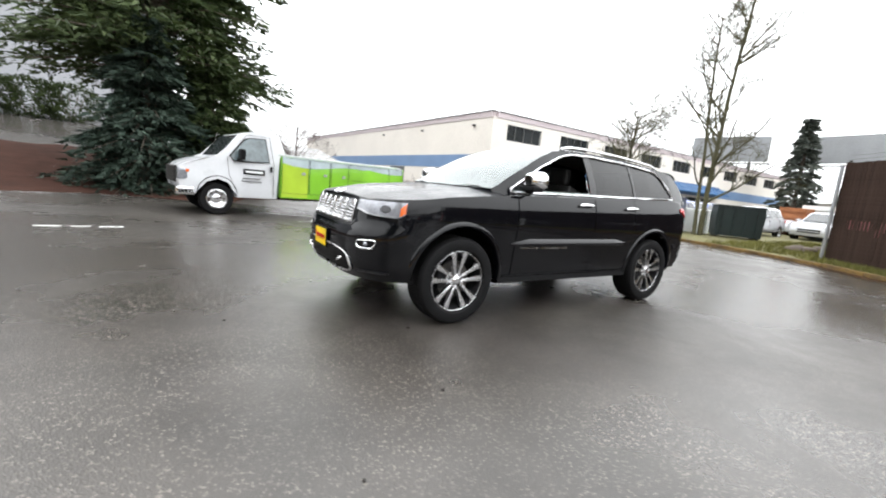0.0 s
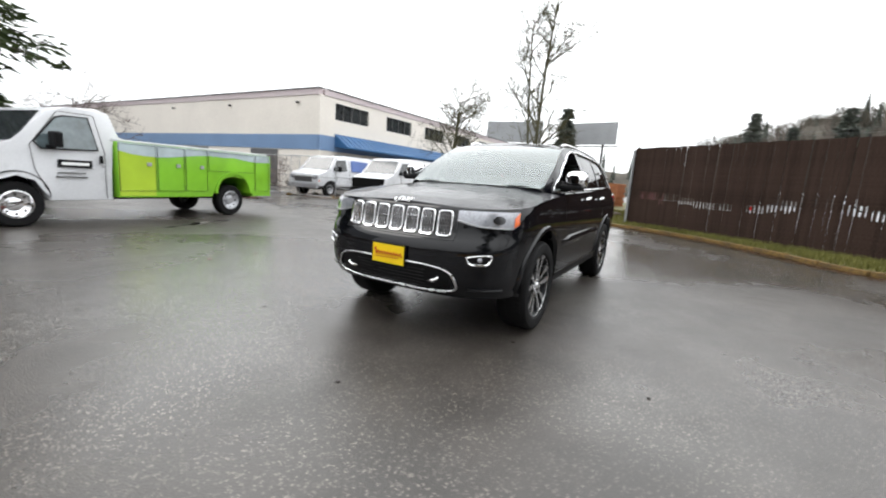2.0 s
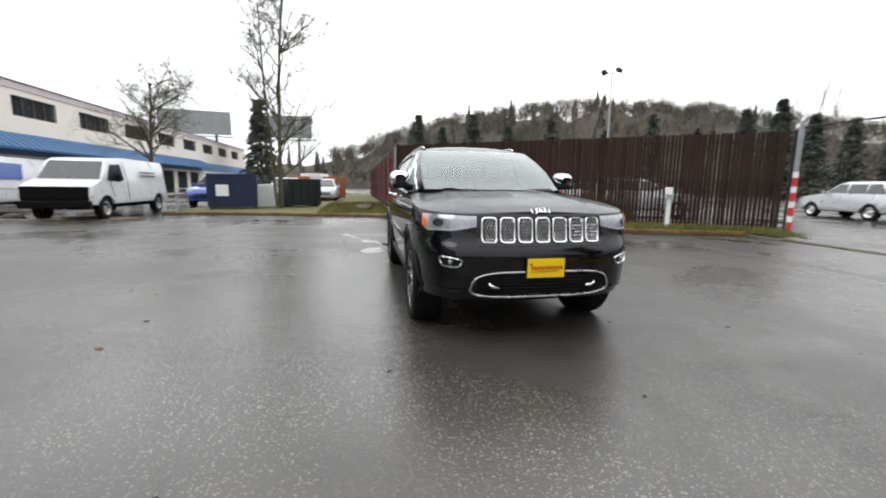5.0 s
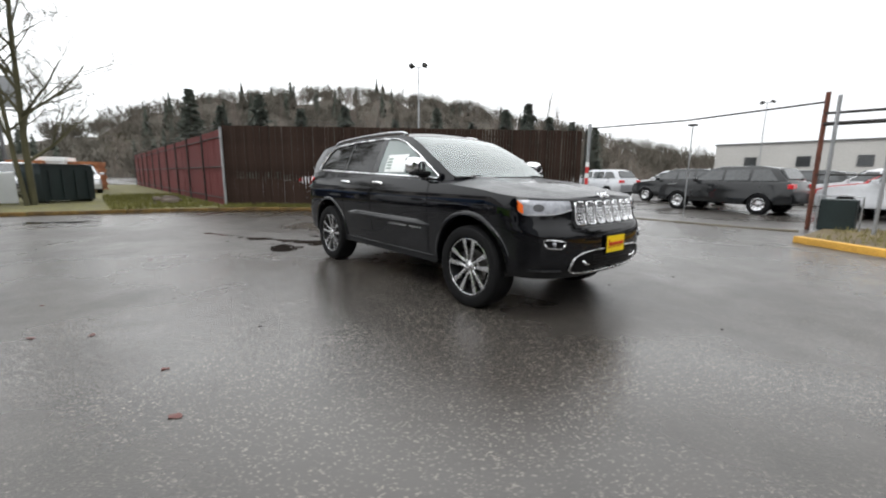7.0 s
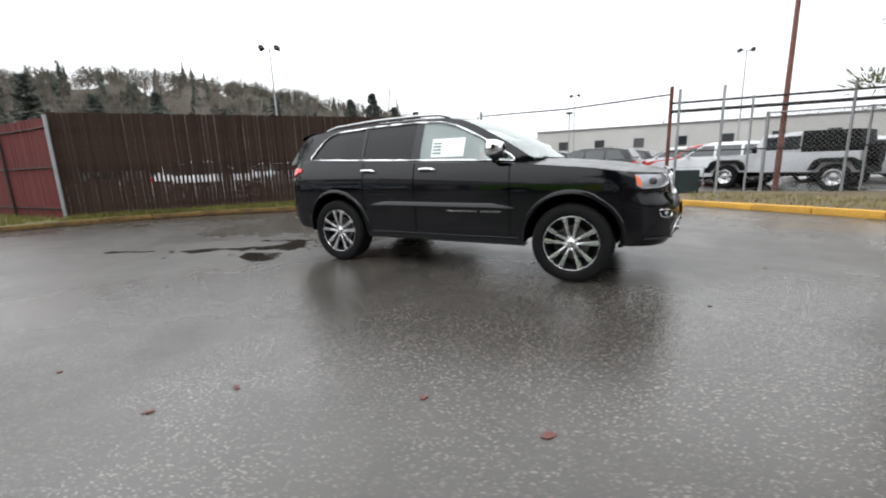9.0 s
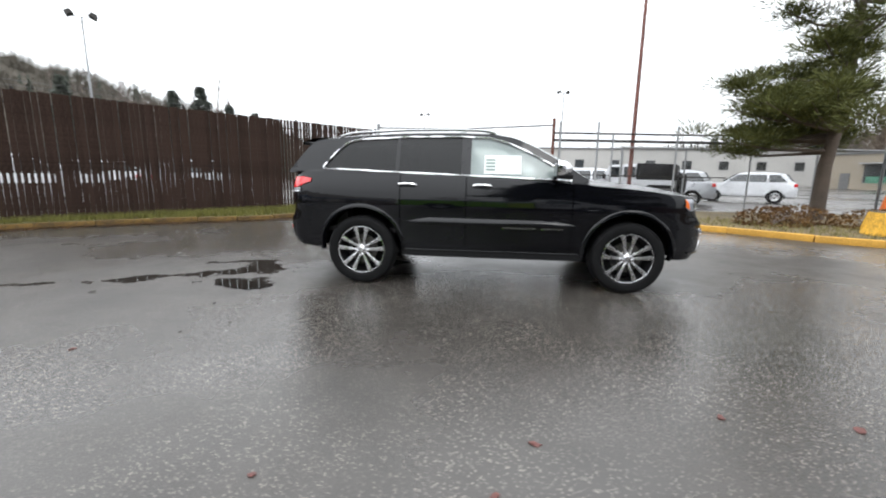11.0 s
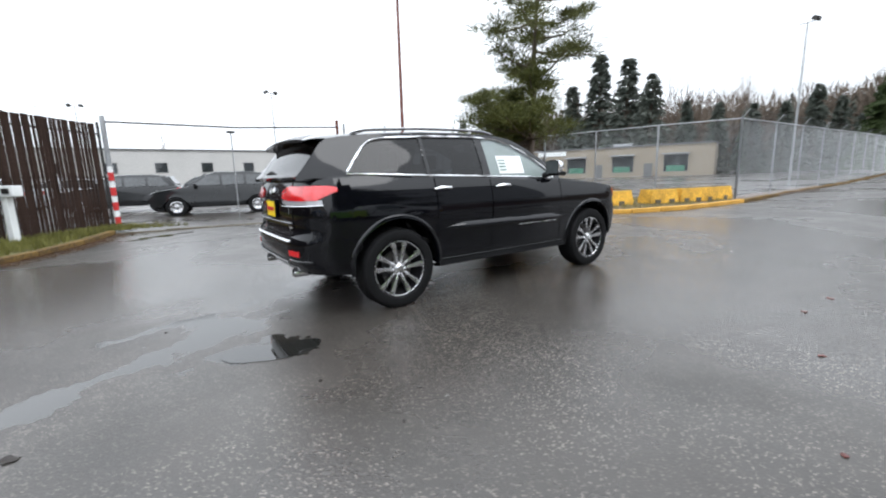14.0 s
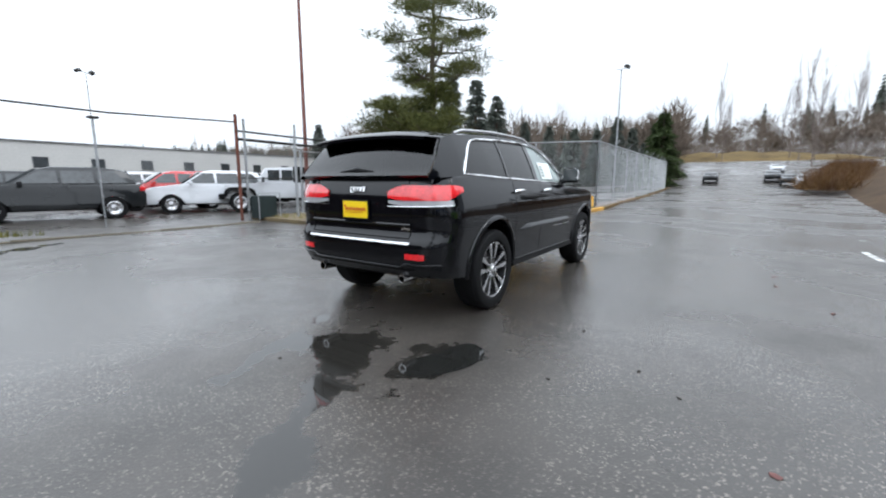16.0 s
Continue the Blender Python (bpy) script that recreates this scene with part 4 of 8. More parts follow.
        tube(bm, [flip(skin(sT1 + 0.16 + (sT0 - sT1 - 0.16) * k / 14, 1.013 + 0.014 * (1 - k / 14), 0.012), side) for k in range(15)], 0.0045, 6)
        part("lamp_chrome", bm, M_CHROME, tl, "chrome strip under the lamp")
        bm = BM()
        skin_patch(bm, s_at_y(0.76, False), s_at_y(0.585, False), 0.585, 0.632, 0.006, side, 6, 2, 0.012)
        part("rear_reflector", bm, M_RED, car, "red bumper reflector")
        # exhaust
        bm = BM()
        prof = [(0.030, 0.0), (0.040, 0.0), (0.043, 0.02), (0.043, 0.16), (0.030, 0.16)]
        mm = pose(-2.34, side * 0.50, 0.405, 0, 0, -90)
        lathe(bm, prof, 16, mm)
        part("exhaust_tip", bm, M_CHROME, car, "chrome exhaust tip", smooth=50)
        # front seats
        for sx, name in ((0.05, "front_seat"), (-0.95, "rear_seat")):
            bm = BM()
            box(bm, (sx + 0.1, side * 0.38, 0.72), (0.55, 0.52, 0.16), None, 0.05)
            box(bm, (sx - 0.22, side * 0.38, 1.02), (0.16, 0.50, 0.60), Matrix.Translation((sx - 0.22, 0, 1.02)) @ Matrix.Rotation(-0.2, 4, 'Y') @ Matrix.Translation((-(sx - 0.22), 0, -1.02)), 0.05)
            box(bm, (sx - 0.30, side * 0.38, 1.42), (0.11, 0.27, 0.19), None, 0.04)
            part(name, bm, M_SEAT, car)
    # interior: floor, dash, wheel, headliner
    bm = BM()
    box(bm, (-0.5, 0, 0.60), (2.9, 1.6, 0.05))
    box(bm, (0.78, 0, 1.02), (0.45, 1.50, 0.28), None, 0.06)
    box(bm, (-1.95, 0, 0.85), (0.5, 1.3, 0.5))
    part("dashboard", bm, M_SEAT, car)
    bm = BM()
    rim = [Vector((0.42 + 0.07 * math.sin(t), 0.38 + 0.185 * math.cos(t), 1.10 + 0.17 * math.sin(t))) for t in [2 * math.pi * k / 24 for k in range(24)]]
    tube(bm, rim, 0.016, 6, closed=True)
    tube(bm, [(0.42, 0.38 - 0.17, 1.10), (0.44, 0.38, 1.10), (0.42, 0.38 + 0.17, 1.10)], 0.02, 6)
    tube(bm, [(0.44, 0.38, 1.10), (0.65, 0.38, 1.02)], 0.03, 6)
    part("steering_wheel", bm, M_SEAT, car)
    bm = BM()
    grid(bm, [[(0.1 - 2.0 * i / 8, -0.60 + 1.2 * j / 6, gh_top(0.1 - 2.0 * i / 8) - 0.01) for j in range(7)] for i in range(9)])
    part("headliner", bm, M_HEADLINER, car)
    # grille
    gr = new("grille")
    gr.parent = car
    bm = BM()
    for side in (1, -1):
        skin_patch(bm, 0.0, s_at_y(0.515), 0.800, lambda u: 1.022 - 0.004 * u, 0.004, side, 20, 4, 0.02)
    part("grille_panel", bm, M_SATIN, gr)

    def nose(y, z, off):
        p = skin(s_at_y(abs(y)), z, off) if abs(y) > 1e-4 else skin(0.001, z, off)
        return Vector((p.x, p.y * (1 if y >= 0 else -1), p.z))
    for k in range(7):
        yc = (k - 3) * 0.141
        slot = new("grille_slot")
        slot.parent = gr
        bm = BM()
        ring = []
        for t in [2 * math.pi * q / 28 for q in range(28)]:
            cy = math.copysign(abs(math.cos(t)) ** 0.32, math.cos(t))
            cz = math.copysign(abs(math.sin(t)) ** 0.36, math.sin(t))
            ring.append(nose(yc + 0.055 * cy, 0.912 + 0.093 * cz, 0.012))
        tube(bm, ring, 0.0082, 6, closed=True)
        part("slot_ring", bm, M_CHROME, slot, "chrome grille slot ring", smooth=60)
        bm = BM()
        for r in range(7):
            z = 0.836 + 0.0255 * r
            for q in range(-2, 3):
                yy = yc + 0.0235 * q + (0.01175 if r % 2 else 0.0)
                if abs(yy - yc) > 0.052:
                    continue
                hexa = [nose(yy + 0.0125 * math.sin(1.0472 * e), z + 0.0155 * math.cos(1.0472 * e), 0.010) for e in range(6)]
                tube(bm, hexa, 0.0031, 3, closed=True)
        part("slot_mesh", bm, M_CHROME, slot, "bright honeycomb grille mesh")
    # nose emblem: plain raised bright bar
    bm = BM()
    for y0, y1, zl, zh in ((-0.075, -0.048, 1.036, 1.072), (-0.040, -0.010, 1.040, 1.064), (-0.002, 0.028, 1.040, 1.064), (0.036, 0.070, 1.030, 1.064)):
        tube(bm, [nose(-y0, zl, 0.016), nose(-y1, zl + 0.004, 0.016), nose(-y1, zh, 0.013), nose(-y0, zh, 0.013)], 0.0062, 5, closed=True)
    part("bonnet_emblem", bm, M_CHROME, car, "bright raised emblem of four plain bars", smooth=60)
    # lower intake with bright loop
    bm = BM()
    for side in (1, -1):
        skin_patch(bm, 0.0, s_at_y(0.54), 0.43, 0.60, 0.002, side, 16, 4, 0.012)
    part("lower_intake", bm, M_TRIM, car)
    bm = BM()
    for r in range(5):
        tube(bm, [nose(-0.33 + 0.66 * q / 14, 0.460 + 0.026 * r, 0.006) for q in range(15)], 0.004, 4)
    part("intake_slats", bm, M_SATIN, car)
    bm = BM()
    ring = []
    for t in [2 * math.pi * q / 60 for q in range(60)]:
        cy = math.copysign(abs(math.cos(t)) ** 0.45, math.cos(t))
        cz = math.copysign(abs(math.sin(t)) ** 0.55, math.sin(t))
        z = 0.510 + 0.100 * cz
        ring.append(nose(cy * (0.575 - 0.045 * cz), z, 0.010))
    tube(bm, ring, [0.0065 if 2 < q < 28 else 0.0095 for q in range(60)], 7, closed=True)
    part("bumper_loop", bm, M_SATIN if not detail else M_ALLOY, car, "bright loop round the lower intake", smooth=60)
    bm = BM()
    grid(bm, [[nose(-0.62 + 1.24 * q / 20, z, off) for q in range(21)] for z, off in ((0.372, 0.002), (0.345, -0.03), (0.33, -0.10))])
    part("chin_spoiler", bm, M_TRIM, car, smooth=40)
    # plates
    px = nose(0, 0.64, 0).x + 0.014
    for name, x, z, sgn in (("front_plate", px, 0.640, 1), ("rear_plate", skin(2.999, 0.98).x - 0.016, 0.975, -1)):
        pl = new(name)
        pl.parent = car
        bm = BM()
        box(bm, (x, 0, z), (0.014, 0.325, 0.172), None, 0.004)
        part("plate_frame", bm, M_TRIM, pl)
        bm = BM()
        box(bm, (x + sgn * 0.008, 0, z), (0.005, 0.300, 0.146), None, 0.002)
        part("plate_face", bm, M_YELLOW, pl, "plain yellow dealer plate")
        bm = BM()
        pts = [(x + sgn * 0.0125, sgn * (-0.13 + 0.26 * q / 26), z + 0.004 + 0.018 * math.sin(q * 2.1) + (0.02 if q < 2 else 0)) for q in range(27)]
        tube(bm, pts, 0.0055, 4)
        tube(bm, [(x + sgn * 0.0125, sgn * -0.125, z - 0.028), (x + sgn * 0.0125, sgn * 0.10, z - 0.024)], 0.003, 4)
        part("plate_print", bm, M_REDINK, pl, "red scrawled stroke")
    # tailgate bright parts

    def tail(y, z, off):
        p = skin(s_at_y(abs(y), False) if abs(y) > 1e-4 else 2.999, z, off)
        return Vector((p.x, p.y * (1 if y >= 0 else -1), p.z))
    bm = BM()
    grid(bm, [[tail(-0.62 + 1.24 * q / 24, z, off) for q in range(25)] for z, off in ((0.703, 0.002), (0.706, 0.014), (0.709, 0.015), (0.724, 0.006), (0.727, -0.004))])
    part("bumper_chrome", bm, M_ALLOY, car, "chrome strip on the rear bumper", smooth=40)
    bm = BM()
    tube(bm, [tail(-0.88 + 1.76 * q / 30, 0.515 + (0.03 if abs(q - 15) > 9 else 0), 0.008) for q in range(31)], 0.010, 6)
    part("lower_bumper_strip", bm, M_SATIN, car, smooth=50)
    bm = BM()
    grid(bm, [[tail(-0.66 + 1.32 * q / 20, z, off) for q in range(21)] for z, off in ((0.50, 0.004), (0.43, -0.01), (0.38, -0.08))])
    part("rear_valance", bm, M_TRIM, car, smooth=40)
    bm = BM()
    tube(bm, [tail(-0.60 + 1.2 * q / 20, 0.865, 0.012) for q in range(21)], 0.012, 6)
    part("tailgate_strip", bm, paint, car, smooth=50)
    bm = BM()
    for y0, y1, zl, zh in ((-0.085, -0.055, 1.130, 1.172), (-0.046, -0.012, 1.134, 1.162), (-0.002, 0.032, 1.134, 1.162), (0.042, 0.080, 1.122, 1.162)):
        tube(bm, [tail(y0, zl, 0.010), tail(y1, zl + 0.004, 0.010), tail(y1, zh, 0.010), tail(y0, zh, 0.010)], 0.0068, 5, closed=True)
    part("tailgate_emblem", bm, M_CHROME, car, "bright raised emblem of four plain bars")
    bm = BM()
    grid(bm, [[tail(-0.60 + 0.09 * q / 4, z, 0.012) for q in range(5)] for z in (0.82, 0.845)])
    part("tailgate_badge", bm, M_CHROME, car, "small bright badge")
    # tailgate shut lines
    for side in (1, -1):
        bm = BM()
        tube(bm, [flip(tail(0.60, 0.76 + 0.46 * k / 12, 0.001), side) for k in range(13)], 0.004, 4)
        part("tailgate_seam", bm, M_LINER, car)
    bm = BM()
    tube(bm, [tail(-0.60 + 1.2 * q / 20, 0.755, 0.001) for q in range(21)], 0.005, 4)
    part("tailgate_lower_seam", bm, M_LINER, car)
    # window sticker on the front passenger pane
    bm = BM()
    def pane(x, z):
        return (x, -(gh_y(x, z) + 0.002), z)
    grid(bm, [[pane(-0.10 + 0.40 * q / 6, 1.255 + 0.20 * j / 3) for q in range(7)] for j in range(4)])
    st = part("window_sticker", bm, M_PAPER, car, "white price sheet in the side window")
    bm = BM()
    for j in range(4):
        grid(bm, [[(lambda p: (p[0], p[1] - 0.003, p[2]))(pane(-0.08 + 0.10 * q, 1.29 + 0.035 * j + dz)) for q in range(2)] for dz in (0, 0.018)])
    part("sticker_print", bm, M_INK, st)
    return car


suv = make_suv(pose(0, 0, 0), "glossy black rain-wet sport utility vehicle parked on wet asphalt", M_BLACK, M_HOODWET)


# ---- ground, kerbs, verges ----
bm = BM()
gx = [-500, -300, -200, -140, -100, -70, -50, -35, -20, -10, 0, 7, 14, 18, 22, 26, 30, 35, 40, 46, 52, 56, 60, 65, 70, 76, 82, 92, 100, 130, 170, 230, 320, 450]
gy = [-500, -300, -150, -80, -50, -30, -15, 0, 5, 8, 12, 16, 22, 30, 50, 80, 150, 300, 500]
grid(bm, [[(x, y, rise(x, y)) for y in gy] for x in gx])
solo("ground", bm, M_ASPHALT, "wet worn grey-brown asphalt lot and road", "ground", kind="structure", smooth=60)


def blob(rng, cx, cy, rx, ry, rough, n=40, turn=0.0):
    ph = [(rng.uniform(0, 6.28), rng.uniform(0.3, 1) * rough / k) for k in range(1, 7)]
    pts = []
    for i in range(n):
        a = 2 * math.pi * i / n
        k = 1 + sum(amp * math.sin((q + 1) * a + p) for q, (p, amp) in enumerate(ph))
        x, y = rx * k * math.cos(a), ry * k * math.sin(a)
        pts.append((cx + x * math.cos(turn) - y * math.sin(turn), cy + x * math.sin(turn) + y * math.cos(turn)))
    return pts


def flat(name, pts, z, material, label, category, kind="", drop=0.0):
    bm = BM()
    top = [bm.verts.new((x, y, z)) for x, y in pts]
    bm.faces.new(top)
    if drop:
        low = [bm.verts.new((x, y, z - drop)) for x, y in pts]
        k = len(pts)
        for i in range(k):
            bm.faces.new((top[i], low[i], low[(i + 1) % k], top[(i + 1) % k]))
    bmesh.ops.triangulate(bm, faces=[f for f in bm.faces if len(f.verts) > 4])
    return solo(name, bm, material, label, category, kind=kind)


R = random.Random(4)
for cx, cy, rx, ry, rough, turn in ((-2.76, -1.22, 0.34, 0.17, 0.30, -0.2),):
    pz = 0.0035
    flat("puddle", blob(R, cx, cy, rx, ry, rough, 48, turn), pz, M_WATER, "shallow rain puddle on the asphalt", "puddle", kind="structure")

for k, (x0, x1) in enumerate(((5.30, 4.98), (4.86, 4.62), (4.52, 4.20))):
    bm = BM()
    box(bm, ((x0 + x1) / 2, -4.84, 0.003), (x0 - x1, 0.09, 0.004))
    solo("road_marking", bm, M_PAINTLINE, "worn white paint dash on the asphalt", "road marking", "worn paint dashes", "structure")


for y_, w_ in ((5.74, 0.035), (5.92, 0.045)):
    bm = BM()
    rows = []
    for k in range(41):
        x = -4.7 + 8.6 * k / 40
        bow = 0.12 * math.sin((x + 4.7) / 8.6 * 3.1) - 0.25 * max(0, -3.6 - x)
        rows.append([(x, y_ + bow - w_ / 2 * R.uniform(0.6, 1.2), 0.004), (x, y_ + bow + w_ / 2 * R.uniform(0.6, 1.2), 0.004)])
    grid(bm, rows)
    solo("pavement_seam", bm, M_SEAM, "pale worn seam line across the gateway asphalt", "pavement seam", "gateway seams", "structure")


def kerb_run(name, pts, h, material, label, piece=1.25, width=0.16):
    """A kerb of separate stones along a bent line; each stone a part."""
    run = empty(name, Matrix(), label, "kerb", kind="structure")
    line = [Vector((x, y, 0)) for x, y in pts]
    meshes = {}
    for a, b in zip(line, line[1:]):
        d = b - a
        n = max(1, round(d.length / piece))
        L = round(d.length / n, 3)
        key = L
        if key not in meshes:
            bm = BM()
            box(bm, (0, 0, h / 2 - 0.02), (L - 0.012, width, h + 0.04), None, 0.025)
            meshes[key] = finish("kerb_stone", bm, material, 40)
        for i in range(n):
            p = a + d * ((i + 0.5) / n)
            st = new("kerb_stone", meshes[key])
            st.parent = run
            st.matrix_basis = pose(p.x, p.y, rise(p.x, p.y) + R.uniform(-0.008, 0.008), R.uniform(-1, 1), R.uniform(-0.8, 0.8), math.degrees(math.atan2(d.y, d.x)) + R.uniform(-0.6, 0.6))
    return run


K_FENCE = [(-12.7, -9.0), (-12.1, -5.0), (-11.45, -1.7), (-10.75, 0.3), (-9.4, 2.2), (-7.85, 3.5), (-7.05, 4.0), (-6.3, 4.42), (-5.65, 5.0), (-5.15, 5.9), (-4.65, 7.2), (-4.2, 8.9)]
K_LOT = [(-4.2, 8.9), (-2.0, 8.85), (1.0, 8.75), (2.2, 8.9)]
K_ISLE = [(2.5, 6.9), (3.9, 5.95), (5.6, 4.85), (6.7, 3.75), (8.4, 2.6), (10.5, 2.0), (14.4, 1.85)]
K_ROAD = [(14.4, 1.85), (20, 2.25), (28, 2.5), (36, 2.75), (44, 2.95), (51.5, 3.15)]
kerb_run("kerb_by_the_slatted_fence", K_FENCE, 0.11, M_KERB, "worn concrete kerb stained ochre beside the fence")

# sodden leaf litter in the gutter along the kerb
bm = BM()
for (x0, y0), (x1, y1) in zip(K_FENCE[2:], K_FENCE[3:]):
    d = Vector((x1 - x0, y1 - y0, 0))
    nrm = Vector((d.y, -d.x, 0)).normalized()
    for _ in range(int(d.length * 330)):
        p = Vector((x0, y0, 0)) + d * R.random() + nrm * (0.09 + 0.42 * R.random() ** 2.4)
        a = R.uniform(0, 6.283)
        sz = R.uniform(0.012, 0.035)
        z = R.uniform(0.004, 0.016)
        bm.faces.new([bm.verts.new((p.x + sz * math.cos(a + q), p.y + sz * math.sin(a + q), z + R.uniform(0, 0.008))) for q in (0, 1.7, 3.1, 4.4)])
solo("gutter_litter", bm, M_GUTTER, "sodden brown leaf litter lying along the kerb", "leaf litter", kind="stuff")
kerb_run("low_kerb_at_the_gateway", K_LOT, 0.035, M_BLOCKTOP, "low worn kerb across the lot entrance")
kerb_run("yellow_kerb", K_ISLE, 0.13, M_KERBY, "kerb with worn yellow paint round the island")
kerb_run("roadside_kerb", K_ROAD, 0.12, M_KERB, "grey concrete kerb along the road", 2.4)


def verge(name, pts, z, material, label, kind="structure"):
    return flat(name, pts, z, material, label, "verge", kind, 0.3)


FENCE_A, FENCE_B = Vector((-11.76, 0.08, 0)), Vector((-4.2, 10.15, 0))
verge("grass_verge", [(-12.62, -9.0), (-12.02, -5.0), (-11.53, -1.7), (-10.83, 0.34), (-9.46, 2.27), (-7.9, 3.57), (-7.1, 4.07), (-6.36, 4.49), (-5.72, 5.06), (-5.23, 5.94), (-4.73, 7.24), (-4.28, 8.9), (-4.3, 10.6), (-6.2, 10.6), (-13, 1.5), (-45, 2.0), (-45, -9.0)], 0.10, M_GRASSGND, "sparse wet grass verge beside the fence")
verge("island_verge", [(2.55, 7.0), (3.97, 6.03), (5.67, 4.93), (6.77, 3.83), (8.44, 2.68), (10.5, 2.09), (14.4, 1.94), (15.3, 2.0), (13.6, 10.4), (2.6, 9.9)], 0.105, M_LITTERGND, "weedy planted island with pale grass")
verge("road_verge", [(14.4, 1.94), (51.5, 3.24), (51.5, 4.2), (14.4, 2.9)], 0.10, M_DIRT, "narrow dirt verge under the wire fence")


def blades(name, spots, label, material, h=0.14):
    """Tufts of grass as one sheet of blades."""
    bm = BM()
    for x, y, z in spots:
        for _ in range(3):
            a = R.uniform(0, 6.28)
            w = R.uniform(0.006, 0.014)
            hh = h * R.uniform(0.35, 1.2)
            dx, dy = math.cos(a), math.sin(a)
            lean = R.uniform(0, 0.5) * hh
            px, py = x + R.uniform(-0.05, 0.05), y + R.uniform(-0.05, 0.05)
            v = [bm.verts.new(q) for q in ((px - dy * w, py + dx * w, z), (px + dy * w, py - dx * w, z), (px + dx * lean, py + dy * lean, z + hh))]
            bm.faces.new(v)
    return solo(name, bm, material, label, "grass", kind="stuff")


spots = []
fd = (FENCE_B - FENCE_A)
fn = Vector((fd.y, -fd.x, 0)).normalized()
for _ in range(7000):
    u, w = R.random(), R.random() ** 1.3 * 2.4
    p = FENCE_A + fd * u + fn * w
    spots.append((p.x, p.y, 0.10))
for _ in range(2600):
    spots.append((R.uniform(-22, -11.6), R.uniform(-3.2, -0.2), 0.10))
keep = []
for x, y, z in spots:
    if x > -11.6:
        ok = True
        for (x0, y0), (x1, y1) in zip(K_FENCE, K_FENCE[1:]):
            if y0 <= y <= y1:
                xe = x0 + (x1 - x0) * (y - y0) / (y1 - y0)
                ok = x < xe - 0.1
        if not ok:
            continue
    keep.append((x, y, z))
blades("verge_grass", keep, "short wet grass tufts along the fence", M_GRASS)
spots = []
for _ in range(1700):
    x = R.uniform(2.8, 14.2)
    lo = np.interp(x, [p[0] for p in K_ISLE], [p[1] for p in K_ISLE]) + 0.15
    y = R.uniform(lo, min(lo + 3.2, 9.6))
    spots.append((x, y, 0.105))
blades("island_grass", spots, "pale weedy grass on the island", M_GRASSDRY, 0.10)


# ---- slatted fence ----
def slat_fence(name, a, b, material, label, pitch, width, top, missing, thin=False, ground=0.10):
    d = b - a
    L = d.length
    ang = math.degrees(math.atan2(d.y, d.x))
    fe = empty(name, pose(a.x, a.y, 0, 0, 0, ang), label, "fence")
    n = int(L / pitch)
    cache = {}
    for i in range(n):
        if R.random() < missing:
            continue
        u = i / n
        w = width * R.choice((0.74, 0.88, 0.96, 0.99)) if (thin and u > 0.70) else width
        waist = 0
        if thin and (0.03 < u < 0.42 or 0.50 < u < 0.57 or 0.74 < u < 0.80) and R.random() < 0.8:
            waist = 1 + int(1.4 + 1.4 * math.sin(u * 17) + R.uniform(-0.4, 0.4)) % 3
        h = round((top + R.uniform(-0.012, 0.012) - ground) / 0.008) * 0.008
        key = (h, w, waist)
        if key not in cache:
            bm = BM()
            if waist:
                za, zb = 0.74 + 0.07 * waist, 0.92 + 0.09 * waist
                box(bm, (0, 0, za / 2), (w, 0.012, za))
                box(bm, (0, 0, (za + zb) / 2), (w * 0.66, 0.012, zb - za))
                box(bm, (0, 0, (zb + h) / 2), (w, 0.012, h - zb))
            else:
                box(bm, (0, 0, h / 2), (w, 0.012, h), None, 0.003)
            cache[key] = finish("slat", bm, material)
        ob = new("slat", cache[key])
        ob.parent = fe
        ob.matrix_basis = pose(i * pitch, R.uniform(-0.004, 0.004), ground, R.uniform(-0.2, 0.2), R.uniform(-0.2, 0.2), R.uniform(-3, 3))
    for z in (0.35, 1.45, top - 0.25):
        bm = BM()
        tube(bm, [(0, 0.03, z), (L, 0.03, z)], 0.021, 6)
        part("rail", bm, M_DARKMETAL, fe)
    k = int(L / 3.0)
    for i in range(k + 1):
        bm = BM()
        tube(bm, [(L * i / k, 0.05, 0), (L * i / k, 0.05, top + 0.06)], 0.032, 8)
        part("post", bm, M_DARKMETAL, fe)
    for z in (top + 0.10, top + 0.2):
        bm = BM()
        tube(bm, [(L * i / 24, 0.05 + R.uniform(-0.01, 0.01), z + R.uniform(-0.015, 0.015)) for i in range(25)], 0.005, 4)
        part("barbed_wire", bm, M_WIRE, fe)
    return fe


slat_fence("slatted_fence", FENCE_A, FENCE_B, M_SLAT, "tall dark brown slatted privacy fence, weathered", 0.105, 0.1005, 2.82, 0.0, True)
slat_fence("red_fence", FENCE_A + Vector((-0.15, 0, 0)), Vector((-43.0, -0.3, 0)), M_REDFENCE, "tall barn-red board fence", 0.20, 0.197, 2.72, 0.0)
bm = BM()
tube(bm, [(-11.72, -0.02, 0), (-11.72, -0.02, 2.75)], 0.045, 10)
solo("corner_post", bm, M_GALV, "grey steel post at the fence corner", "post", smooth=40)


